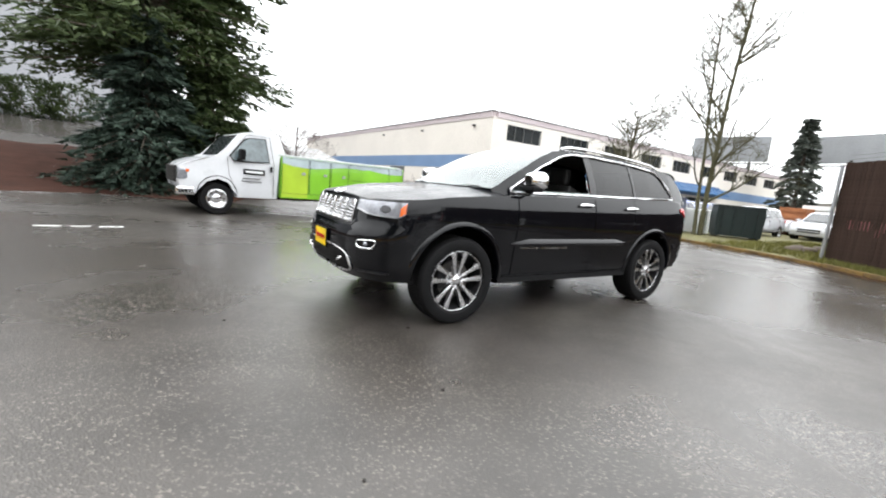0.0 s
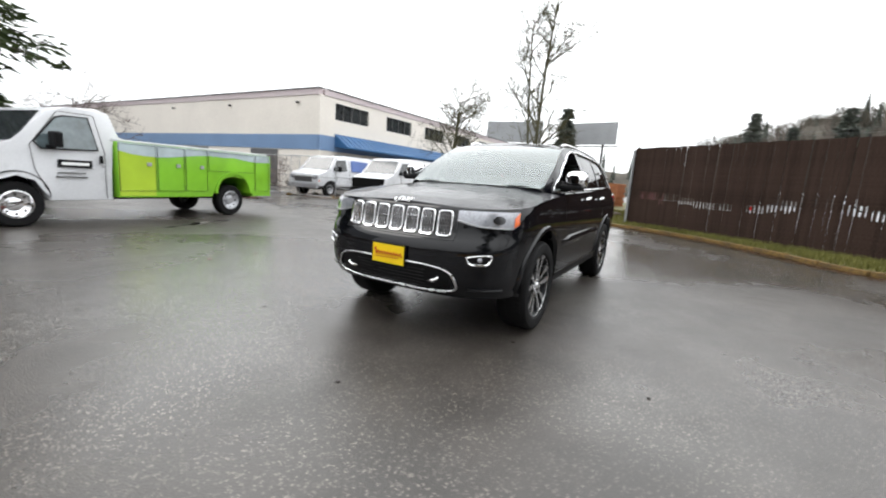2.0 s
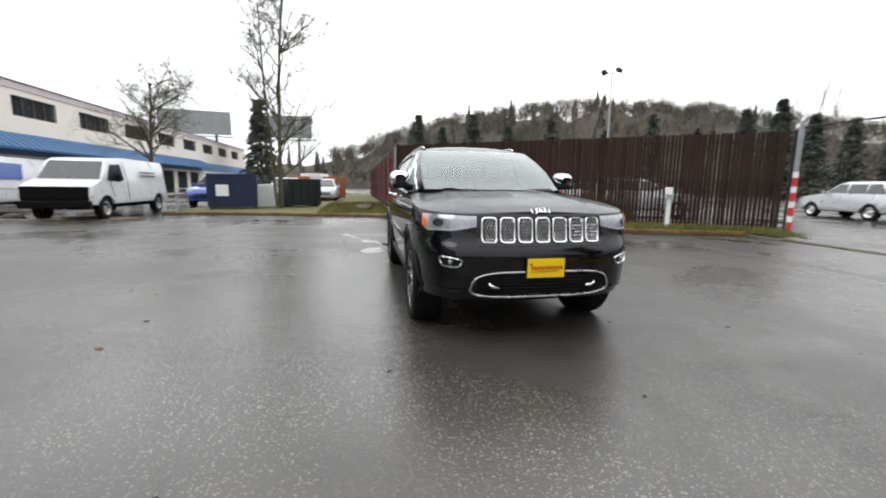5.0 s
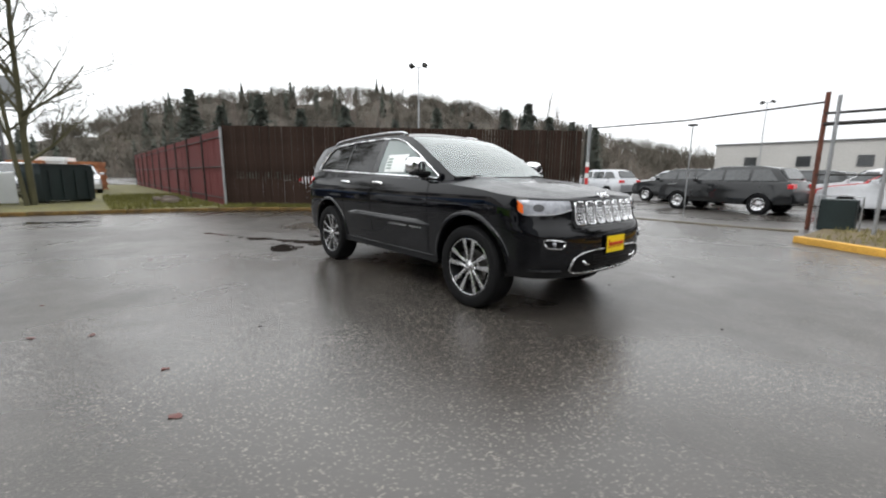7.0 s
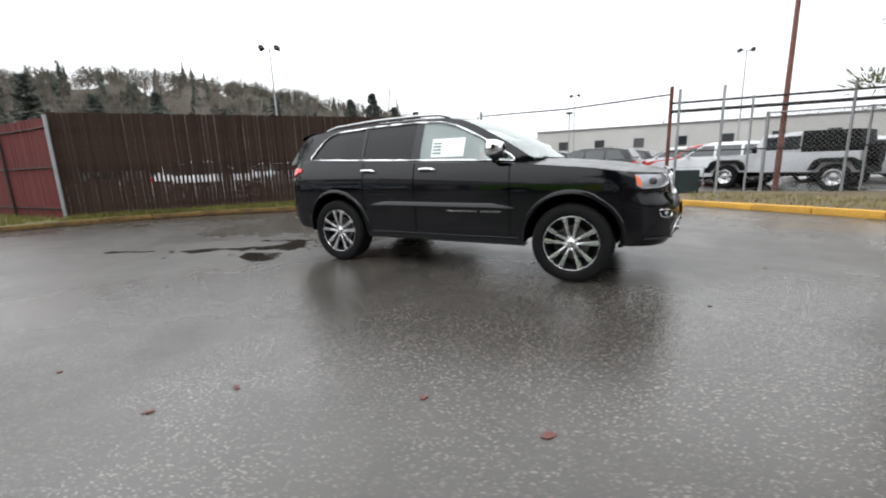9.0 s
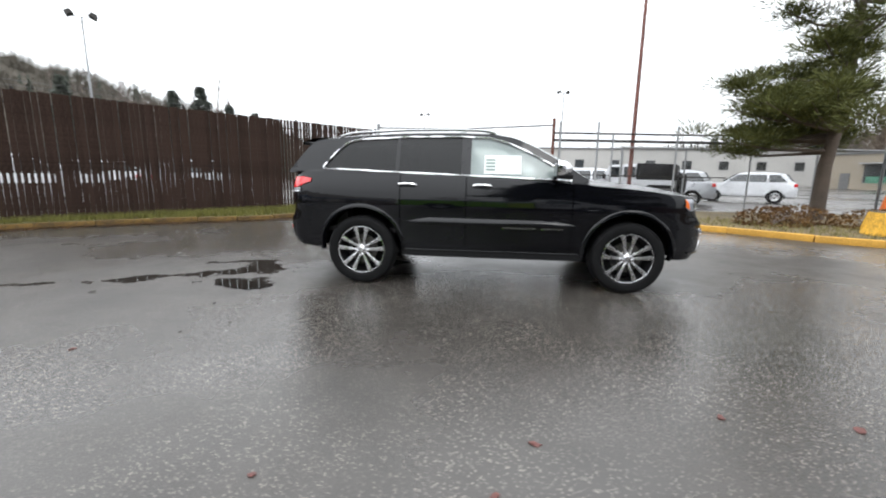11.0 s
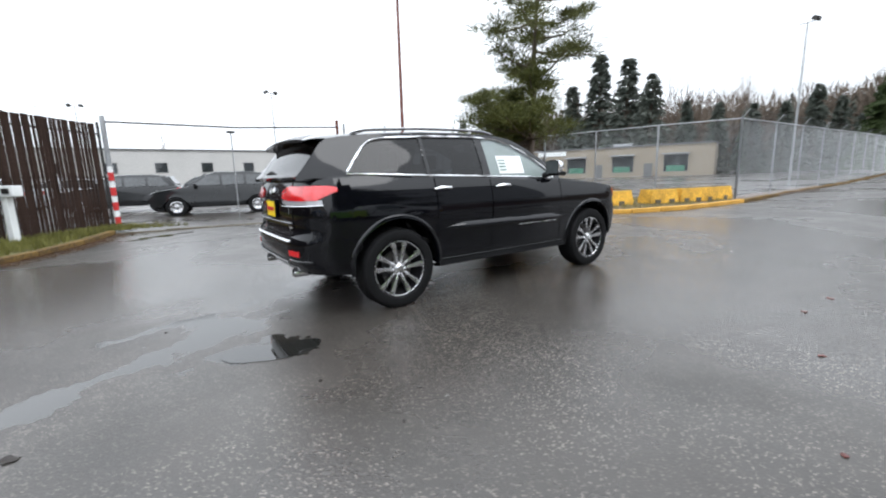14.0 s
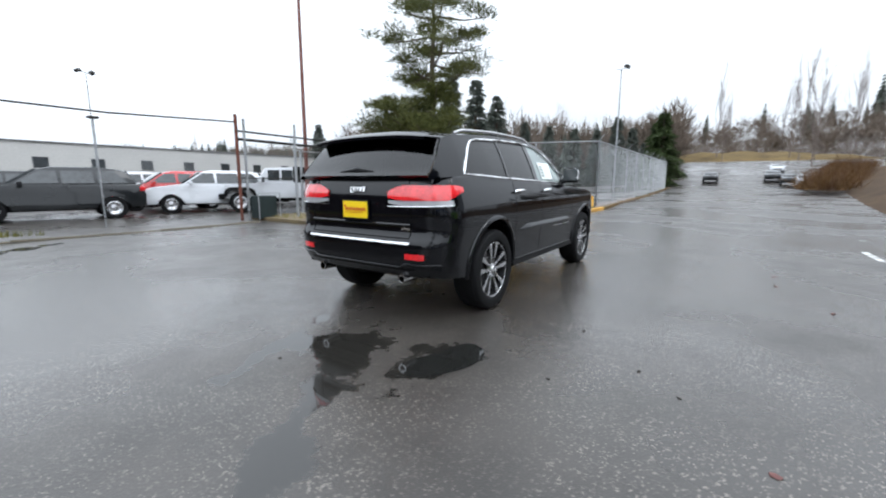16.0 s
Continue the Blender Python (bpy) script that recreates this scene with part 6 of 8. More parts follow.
def service_truck():
    t = empty("service_truck", pose(0.77, -8.50, 0, 0, 0, 7.5), "white utility truck with lime green service body", "truck")

    def cab_shape(x, y, z):
        k = 1.0 if z < 1.28 else 1 - 0.16 * (z - 1.28) / 0.75
        return (x, y * k * (1.0 if x < 2.3 else 1 - 0.45 * (x - 2.3) ** 2), z)
    bm = BM()
    prism(bm, [(0.62, 0.42), (1.60, 0.42), (1.62, 0.60), (1.74, 0.80), (2.0, 0.89), (2.26, 0.80), (2.40, 0.62), (2.43, 0.46), (2.70, 0.50), (2.77, 0.72), (2.77, 1.02), (2.71, 1.10), (2.55, 1.19), (2.30, 1.28), (1.98, 1.36), (1.56, 1.90), (1.44, 1.97), (1.2, 2.02), (0.74, 2.06), (0.56, 2.00), (0.42, 1.52), (0.62, 1.50)], -0.97, 0.97, cab_shape, 0.045)
    part("cab", bm, M_WHITE, t, "white truck cab", smooth=35)
    for side in (1, -1):
        bm = BM()
        poly = [(0.84, 1.32), (1.66, 1.29), (1.74, 1.40), (1.40, 1.82), (1.28, 1.86), (0.92, 1.88)]
        f = [bm.verts.new(cab_shape(x, side * 0.978, z)) for x, z in poly]
        g = [bm.verts.new(cab_shape(x, side * 0.95, z)) for x, z in poly]
        bm.faces.new(f)
        for i in range(6):
            bm.faces.new((f[i], g[i], g[(i + 1) % 6], f[(i + 1) % 6]))
        part("door_window", bm, M_CABGLASS, t, "pale reflecting door window")
        bm = BM()
        tube(bm, [Vector(cab_shape(x, side * 0.976, z)) for x, z in poly], 0.014, 5, closed=True)
        part("window_rubber", bm, M_TRIM, t)
        bm = BM()
        tube(bm, [Vector(cab_shape(x, side * 0.972, z)) for x, z in ((0.74, 0.46), (0.74, 1.28), (0.82, 1.93), (1.34, 1.93))], 0.006, 4)
        tube(bm, [Vector(cab_shape(x, side * 0.972, z)) for x, z in ((1.62, 0.62), (1.76, 0.95), (1.80, 1.34), (1.36, 1.92))], 0.006, 4)
        part("door_seam", bm, M_DARKMETAL, t)
        bm = BM()
        box(bm, (0.80, side * 0.98, 1.16), (0.05, 0.02, 0.14), None, 0.006)
        part("door_handle", bm, M_TRIM, t)
        bm = BM()
        box(bm, (1.52, side * 1.12, 1.45), (0.12, 0.24, 0.26), None, 0.04)
        box(bm, (1.54, side * 1.00, 1.33), (0.10, 0.18, 0.06), None, 0.02)
        part("door_mirror", bm, M_TRIM, t)
        bm = BM()
        box(bm, (2.66, side * 0.80, 0.90), (0.26, 0.22, 0.26), None, 0.04)
        part("headlight", bm, M_LENS, t)
        bm = BM()
        box(bm, (2.60, side * 0.905, 0.98), (0.07, 0.03, 0.07), None, 0.01)
        part("side_marker", bm, M_AMBER, t, "amber side marker")
        for x, off in ((2.0, 0.0), (-2.0, 0.0)):
            small_wheel(t, x, side * 0.80, 0.37, 0.37, 0.23, side, M_CHROME if x > 0 else M_SILVER)
        bm = BM()
        rows = []
        for k in range(17):
            a = math.pi * k / 16
            rows.append([(2.0 + 0.425 * math.cos(a), side * 0.90, 0.49 + 0.425 * math.sin(a)), (2.0 + 0.425 * math.cos(a), side * 0.974, 0.49 + 0.425 * math.sin(a)), (2.0 + 0.41 * math.cos(a), side * 0.974, 0.49 + 0.41 * math.sin(a)), (2.0 + 0.41 * math.cos(a), side * 0.6, 0.49 + 0.41 * math.sin(a))])
        grid(bm, rows)
        cap = [bm.verts.new((2.0 + 0.41 * math.cos(math.pi * k / 16), side * 0.6, 0.49 + 0.41 * math.sin(math.pi * k / 16))) for k in range(17)]
        bm.faces.new(cap)
        part("wheel_arch", bm, M_LINER, t)
    # door lettering as plain bars
    bm = BM()
    box(bm, (1.20, 0.973, 1.06), (0.50, 0.012, 0.13))
    part("door_sign", bm, M_DKGREY, t, "dark bar-shaped door sign")
    for z, L in ((0.90, 0.40), (0.83, 0.46)):
        bm = BM()
        box(bm, (1.26, 0.973, z), (L, 0.012, 0.025))
        part("sign_bar", bm, M_FRAMEG, t, "grey bar of lettering")
    bm = BM()
    box(bm, (1.20, 0.980, 1.06), (0.40, 0.012, 0.05))
    part("sign_bar", bm, M_PAPER, t, "pale bar of lettering")
    bm = BM()
    f = [bm.verts.new(p) for p in ((1.985, -0.88, 1.385), (1.985, 0.88, 1.385), (1.575, 0.78, 1.905), (1.575, -0.78, 1.905))]
    g = [bm.verts.new((v.co.x - 0.05, v.co.y, v.co.z - 0.03)) for v in f]
    bm.faces.new(f)
    for i in range(4):
        bm.faces.new((f[i], g[i], g[(i + 1) % 4], f[(i + 1) % 4]))
    part("windscreen", bm, M_WINDARK, t)
    bm = BM()
    box(bm, (2.64, 0, 0.53), (0.40, 1.90, 0.19), None, 0.05)
    part("bumper", bm, M_CHROME, t)
    bm = BM()
    box(bm, (2.78, 0, 0.88), (0.06, 1.22, 0.38), None, 0.03)
    for k in range(4):
        box(bm, (2.81, 0, 0.74 + 0.09 * k), (0.03, 1.15, 0.035))
    part("grille", bm, M_DARKMETAL, t)
    # service body
    bm = BM()
    prism(bm, [(0.56, 0.47), (-1.42, 0.47), (-1.50, 0.72), (-1.68, 0.90), (-2.0, 0.97), (-2.32, 0.90), (-2.5, 0.72), (-2.56, 0.47), (-3.16, 0.47), (-3.16, 1.52), (0.56, 1.52)], -1.02, 1.02, None, 0.015)
    body = part("service_body", bm, M_GREEN, t, "lime green service body", smooth=30)
    for side in (1, -1):
        bm = BM()
        flat_panel(bm, [(0.55, 0.50), (-0.13, 0.50), (-0.14, 1.28), (0.10, 1.33), (0.55, 1.34)], side * 1.021, side * 0.004)
        part("yellow_panel", bm, M_GREENY, t, "yellow-green printed panel")
        bm = BM()
        pts = [(0.55, 1.515), (0.55, 1.36)] + [(0.55 - 3.68 * k / 16, 1.34 - 0.06 * math.sin(k * 0.55) + (0.05 if k > 10 else 0)) for k in range(1, 17)] + [(-3.11, 1.515)]
        flat_panel(bm, pts, side * 1.027, side * 0.003)
        part("sky_panel", bm, M_SKYWRAP, t, "pale printed sky band")
        for k, (x0, x1) in enumerate(((0.55, -0.15), (-0.17, -0.75), (-0.77, -1.30), (-1.32, -2.62), (-2.64, -3.1))):
            bm = BM()
            zl = 0.60 if k != 3 else 1.06
            tube(bm, [(x0 - 0.01, side * 1.032, zl), (x0 - 0.01, side * 1.032, 1.49), (x1 + 0.01, side * 1.032, 1.49), (x1 + 0.01, side * 1.032, zl)], 0.006, 4, closed=True)
            part("locker_seam", bm, M_DARKMETAL, t)
            if k < 3:
                bm = BM()
                box(bm, (x1 + 0.14, side * 1.035, 1.13), (0.09, 0.02, 0.07), None, 0.005)
                part("locker_latch", bm, M_GALV, t)
        bm = BM()
        rows = []
        for k in range(17):
            a = math.pi * k / 16
            rows.append([(-2.0 + r * math.cos(a), side * yy, 0.55 + r * math.sin(a)) for r, yy in ((0.52, 1.02), (0.52, 1.05), (0.46, 1.05), (0.45, 0.65))])
        grid(bm, rows)
        part("wheel_arch", bm, M_GREEN, t, smooth=40)
        bm = BM()
        tube(bm, [(0.6, side * 0.9, 1.54), (-3.12, side * 0.9, 1.54)], 0.03, 6)
        part("top_rail", bm, M_GALV, t)
    bm = BM()
    box(bm, (-0.2, 0, 0.48), (5.6, 0.9, 0.18))
    part("chassis", bm, M_LINER, t)
    bm = BM()
    box(bm, (0.62, 0, 1.0), (0.10, 1.7, 0.9))
    part("headboard", bm, M_GALV, t)
    for y in (0.78, -0.78):
        bm = BM()
        box(bm, (-3.14, y, 0.85), (0.03, 0.1, 0.2))
        part("tail_lamp", bm, M_RED, t)


service_truck()


def van(m, label, dark_nose, blue):
    t = empty("cargo_van", m, label, "van", "parked vans")

    def sh(x, y, z):
        k = 1.0 if z < 1.15 else 1 - 0.17 * (z - 1.15) / 0.95
        return (x, y * k * (1 if x < 2.0 else 1 - 0.07 * (x - 2.0)), z)
    bm = BM()
    prism(bm, [(2.78, 0.50), (2.82, 0.80), (2.74, 1.10), (2.16, 1.27), (2.04, 1.32), (1.54, 1.92), (1.32, 2.02), (0.4, 2.09), (-2.75, 2.07), (-2.86, 1.95), (-2.92, 0.50),
               (-2.42, 0.50), (-2.38, 0.68), (-2.2, 0.82), (-1.97, 0.86), (-1.74, 0.82), (-1.56, 0.68), (-1.52, 0.50), (1.52, 0.50), (1.56, 0.68), (1.74, 0.82), (1.97, 0.86), (2.2, 0.82), (2.38, 0.68), (2.42, 0.50)], -1.0, 1.0, sh, 0.05)
    part("body", bm, M_WHITE, t, smooth=35)
    bm = BM()
    box(bm, (0, 0, 0.45), (5.2, 1.5, 0.2))
    box(bm, (1.97, 0, 0.6), (0.95, 1.85, 0.45))
    box(bm, (-1.97, 0, 0.6), (0.95, 1.85, 0.45))
    part("underbody", bm, M_LINER, t)
    for side in (1, -1):
        for x in (1.97, -1.97):
            small_wheel(t, x, side * 0.85, 0.37, 0.37, 0.23, side, M_SILVER)
        bm = BM()
        poly = [(0.72, 1.30), (1.78, 1.29), (1.40, 1.82), (0.75, 1.86)]
        f = [bm.verts.new(sh(x, side * 1.006, z)) for x, z in poly]
        g = [bm.verts.new(sh(x, side * 0.97, z)) for x, z in poly]
        bm.faces.new(f)
        for i in range(4):
            bm.faces.new((f[i], g[i], g[(i + 1) % 4], f[(i + 1) % 4]))
        part("door_window", bm, M_WINDARK, t)
        bm = BM()
        tube(bm, [Vector(sh(x, side * 1.003, z)) for x, z in ((0.5, 0.58), (0.5, 1.3), (0.55, 1.92))], 0.008, 4)
        tube(bm, [Vector(sh(x, side * 1.003, z)) for x, z in ((1.5, 0.75), (1.66, 1.26))], 0.008, 4)
        part("door_seam", bm, M_DARKMETAL, t)
        bm = BM()
        box(bm, (1.45, side * 1.12, 1.38), (0.1, 0.2, 0.26), None, 0.03)
        tube(bm, [(1.45, side * 0.95, 1.3), (1.45, side * 1.1, 1.32)], 0.02, 6)
        part("door_mirror", bm, M_TRIM, t)
        if not dark_nose:
            bm = BM()
            box(bm, (2.72, side * 0.74, 0.90), (0.18, 0.32, 0.24), None, 0.03)
            part("headlight", bm, M_LENS, t)
        bm = BM()
        box(bm, (2.66, side * 0.90, 0.76), (0.2, 0.10, 0.08), None, 0.01)
        part("side_marker", bm, M_AMBER, t)
        if blue:
            bm = BM()
            poly = [(0.35, 1.30), (-0.9, 1.30), (-1.1, 1.85), (0.35, 1.88)]
            f = [bm.verts.new(sh(x, side * 1.010, z)) for x, z in poly]
            g = [bm.verts.new(sh(x, side * 0.98, z)) for x, z in poly]
            bm.faces.new(f)
            for i in range(4):
                bm.faces.new((f[i], g[i], g[(i + 1) % 4], f[(i + 1) % 4]))
            part("blue_graphic", bm, M_BLUEV, t, "blue printed panel")
        else:
            bm = BM()
            for z in (1.45, 1.58):
                f = [bm.verts.new(sh(x, side * 1.012, zz)) for x, zz in ((-0.6, z), (-1.9, z), (-1.9, z + 0.06), (-0.6, z + 0.06))]
                bm.faces.new(f)
            part("lettering_bar", bm, M_FRAMEG, t, "grey bar of lettering")
    bm = BM()
    f = [bm.verts.new(p) for p in ((2.055, -0.86, 1.335), (2.055, 0.86, 1.335), (1.555, 0.76, 1.925), (1.555, -0.76, 1.925))]
    g = [bm.verts.new((v.co.x - 0.05, v.co.y, v.co.z - 0.03)) for v in f]
    bm.faces.new(f)
    for i in range(4):
        bm.faces.new((f[i], g[i], g[(i + 1) % 4], f[(i + 1) % 4]))
    part("windscreen", bm, M_WINDARK, t)
    bm = BM()
    box(bm, (2.83, 0, 0.52), (0.18, 1.92, 0.24), None, 0.04)
    part("bumper", bm, M_TRIM if dark_nose else M_SILVER, t)
    bm = BM()
    box(bm, (2.80, 0, 0.84), (0.06, 1.15, 0.30), None, 0.02)
    for k in range(4):
        box(bm, (2.835, 0, 0.74 + 0.065 * k), (0.02, 1.1, 0.02))
    part("grille", bm, M_TRIM if dark_nose else M_FRAMEG, t)
    if dark_nose:
        bm = BM()
        box(bm, (2.79, 0, 0.86), (0.12, 1.80, 0.44), None, 0.04)
        part("nose_panel", bm, M_TRIM, t, "dark unpainted nose panel with empty lamp openings")


van(pose(-12.45, -10.75, 0, 0, 0, 2), "white cargo van with a black damaged nose", True, False)
van(pose(-12.1, -14.65, 0, 0, 0, 4), "white cargo van with a blue side graphic", False, True)


def wrangler(m):
    t = empty("off_road_car", m, "white boxy off-road car with black top and tail-mounted spare", "car")
    bm = BM()
    prism(bm, [(2.0, 0.55), (2.0, 1.08), (0.85, 1.14), (0.85, 1.16), (-1.95, 1.16), (-2.0, 0.55)], -0.78, 0.78, None, 0.04)
    part("body", bm, M_WHITE, t, smooth=35)
    bm = BM()
    prism(bm, [(0.80, 1.16), (0.50, 1.74), (-0.55, 1.80), (-0.55, 1.16)], -0.72, 0.72, lambda x, y, z: (x, y * (1 - 0.1 * (z - 1.16)), z), 0.04)
    part("cabin", bm, M_WHITE, t, smooth=35)
    bm = BM()
    prism(bm, [(-0.56, 1.17), (-0.56, 1.82), (-1.90, 1.78), (-1.96, 1.17)], -0.74, 0.74, lambda x, y, z: (x, y * (1 - 0.1 * (z - 1.16)), z), 0.04)
    part("soft_top", bm, M_TRIM, t, "black rear top", smooth=35)
    for side in (1, -1):
        for x in (1.47, -1.47):
            small_wheel(t, x, side * 0.80, 0.40, 0.40, 0.26, side)
            bm = BM()
            prism(bm, [(x + 0.62, 0.62), (x + 0.50, 0.90), (x + 0.35, 0.98), (x - 0.35, 0.98), (x - 0.52, 0.88), (x - 0.62, 0.62), (x - 0.50, 0.62), (x - 0.36, 0.86), (x + 0.34, 0.86), (x + 0.48, 0.62)], side * 0.70, side * 0.98, None, 0.01)
            part("fender_flare", bm, M_TRIM, t, smooth=30)
        for x0, x1 in ((0.42, -0.02), (-0.10, -0.52)):
            bm = BM()
            box(bm, ((x0 + x1) / 2, side * 0.70, 1.46), (x0 - x1, 0.06, 0.42), None, 0.02)
            part("door_window", bm, M_WINDARK, t)
        bm = BM()
        box(bm, (0.62, side * 0.90, 1.28), (0.10, 0.16, 0.20), None, 0.02)
        part("door_mirror", bm, M_TRIM, t)
    bm = BM()
    mm = pose(-2.12, 0, 1.05, 0, 0, 90)
    lathe(bm, [(0.22, -0.12), (0.36, -0.12), (0.40, -0.07), (0.40, 0.07), (0.36, 0.12), (0.0, 0.12)], 26, mm)
    part("spare_wheel", bm, M_RUBBER, t, smooth=35)
    bm = BM()
    box(bm, (2.12, 0, 0.62), (0.2, 1.6, 0.2), None, 0.03)
    part("front_bumper", bm, M_TRIM, t)
    bm = BM()
    box(bm, (-2.05, 0, 0.60), (0.16, 1.5, 0.18), None, 0.03)
    part("rear_bumper", bm, M_TRIM, t)
    bm = BM()
    box(bm, (0, 0, 0.5), (3.6, 1.2, 0.16))
    part("underbody", bm, M_LINER, t)


wrangler(pose(5.75, 13.0, 0, 0, 0, 150))

BGCARS = (((-1.0, 14.9), 170, M_DKGREY, "dark grey"), ((-4.2, 19.2), 168, M_DKGREY, "dark grey"), ((3.5, 17.6), 168, M_REDCAR, "red"), ((3.9, 15.0), 160, M_WHITE, "white"),
          ((2.6, 21.0), 165, M_WHITE, "white"), ((-9.5, 20.5), 168, M_SILVER, "silver"), ((8.6, 16.5), 155, M_SILVER, "silver"), ((-7.0, 25.0), 168, M_WHITE, "white"), ((9.5, 20.5), 155, M_DKGREY, "dark grey"),
          ((5.5, 25.0), 165, M_WHITE, "white"), ((-0.5, 24.5), 165, M_DKGREY, "dark grey"), ((14.5, 20.0), 150, M_WHITE, "white"), ((-14.6, 6.3), 55, M_WHITE, "white"), ((-11.6, 11.0), 60, M_SILVER, "silver"), ((-17.2, 12.5), 50, M_WHITE, "white"),
          ((-20.0, -9.2), 0, M_BLUECAR, "blue"), ((-23.5, -6.2), 0, M_SILVER, "silver"), ((-27.0, -4.0), 0, M_WHITE, "white"), ((-24.5, -9.5), 0, M_BLUECAR, "blue"), ((-31.0, -7.0), 0, M_WHITE, "white"))


def parked_car(m, label, paint, size=1.0, group="parked cars in the lot", high=True):
    """A car with its body, glasshouse, wheels and lamps."""
    t = empty("parked_car", m, label, "car", group)
    h = 1.66 if high else 1.42
    W = 0.92

    def sh(x, y, z):
        k = 1.0 if z < 1.0 else 1 - 0.30 * (z - 1.0) / 0.66
        e = 1 - 0.10 * max(0, abs(x) - 1.7) / 0.6
        return (x, y * k * e, z)
    arch = lambda xc: [(xc - 0.42, 0.36), (xc - 0.38, 0.58), (xc - 0.2, 0.76), (xc, 0.80), (xc + 0.2, 0.76), (xc + 0.38, 0.58), (xc + 0.42, 0.36)]
    poly = [(-2.30, 0.40)] + arch(-1.4) + arch(1.4) + [(2.25, 0.36), (2.32, 0.62), (2.22, 0.88), (1.95, 0.98), (1.05, 1.10), (-2.2, 1.14), (-2.32, 0.80)]
    bm = BM()
    prism(bm, poly, -W, W, sh, 0.05)
    part("body", bm, paint, t, smooth=40)
    bm = BM()
    prism(bm, [(1.02, 1.09), (0.30, h - 0.08), (0.0, h), (-1.2, h), (-1.75, h - 0.08), (-2.12, 1.12)], -W + 0.07, W - 0.07, sh, 0.05)
    part("cabin", bm, paint, t, smooth=40)
    for side in (1, -1):
        for x0, x1, t0, t1 in ((0.86, -0.12, 0.28, -0.10), (-0.20, -0.98, -0.20, -0.96), (-1.06, -1.85, -1.06, -1.52)):
            bm = BM()
            f = [bm.verts.new(sh(x, side * (W - 0.062), z)) for x, z in ((x0, 1.15), (x1, 1.16), (t1, h - 0.12), (t0, h - 0.12))]
            g = [bm.verts.new(sh(x, side * (W - 0.10), z)) for x, z in ((x0, 1.15), (x1, 1.16), (t1, h - 0.12), (t0, h - 0.12))]
            bm.faces.new(f)
            for i in range(4):
                bm.faces.new((f[i], g[i], g[(i + 1) % 4], f[(i + 1) % 4]))
            part("side_window", bm, M_WINDARK, t)
        bm = BM()
        box(bm, (2.14, side * 0.64, 0.82), (0.18, 0.36, 0.14), None, 0.03)
        part("headlight", bm, M_LENS, t)
        bm = BM()
        box(bm, (-2.22, side * 0.68, 0.98), (0.16, 0.30, 0.16), None, 0.03)
        part("tail_lamp", bm, M_RED, t)
        bm = BM()
        box(bm, (0.72, side * 0.98, 1.16), (0.12, 0.18, 0.13), None, 0.03)
        part("door_mirror", bm, paint, t)
        for x in (1.4, -1.4):
            small_wheel(t, x, side * 0.80, 0.36, 0.36, 0.23, side)
    for name, pts in (("windscreen", ((0.98, 1.14), (0.34, h - 0.09))), ("rear_window", ((-2.06, 1.20), (-1.80, h - 0.11)))):
        bm = BM()
        (xa, za), (xb, zb) = pts
        o = 0.035 if name == "windscreen" else -0.035
        f = [bm.verts.new(sh(x + o, y, z + 0.03)) for x, y, z in ((xa, -0.76, za), (xa, 0.76, za), (xb, 0.72, zb), (xb, -0.72, zb))]
        g = [bm.verts.new((v.co.x - o * 2, v.co.y, v.co.z - 0.05)) for v in f]
        bm.faces.new(f)
        for i in range(4):
            bm.faces.new((f[i], g[i], g[(i + 1) % 4], f[(i + 1) % 4]))
        part(name, bm, M_WINDARK, t)
    bm = BM()
    box(bm, (2.27, 0, 0.62), (0.08, 1.0, 0.20), None, 0.02)
    part("grille", bm, M_TRIM, t)
    bm = BM()
    box(bm, (0, 0, 0.42), (4.2, 1.5, 0.2))
    part("underbody", bm, M_LINER, t)
    return t


protos = {}
for (x, y), a, paint, word in BGCARS:
    m = pose(x, y, -0.02, 0, 0, a)
    if paint.name not in protos:
        protos[paint.name] = parked_car(m, f"{word} wet sport utility car parked in the lot", paint)
    else:
        copy_thing(protos[paint.name], m)
for x, y, a, paint, word in ((54.6, -9.6, 176, M_SILVER, "silver grey"), (65.0, -7.4, 177, M_DKGREY, "dark"), (63.0, -0.6, 182, M_DKGREY, "dark"), (58.5, -8.6, 177, M_DKGREY, "dark grey"), (76.0, -8.5, 178, M_WHITE, "pale")):
    parked_car(pose(x, y, rise(x, y), 0, 0, a), f"{word} saloon car parked at the roadside", paint, group="cars along the road", high=False)


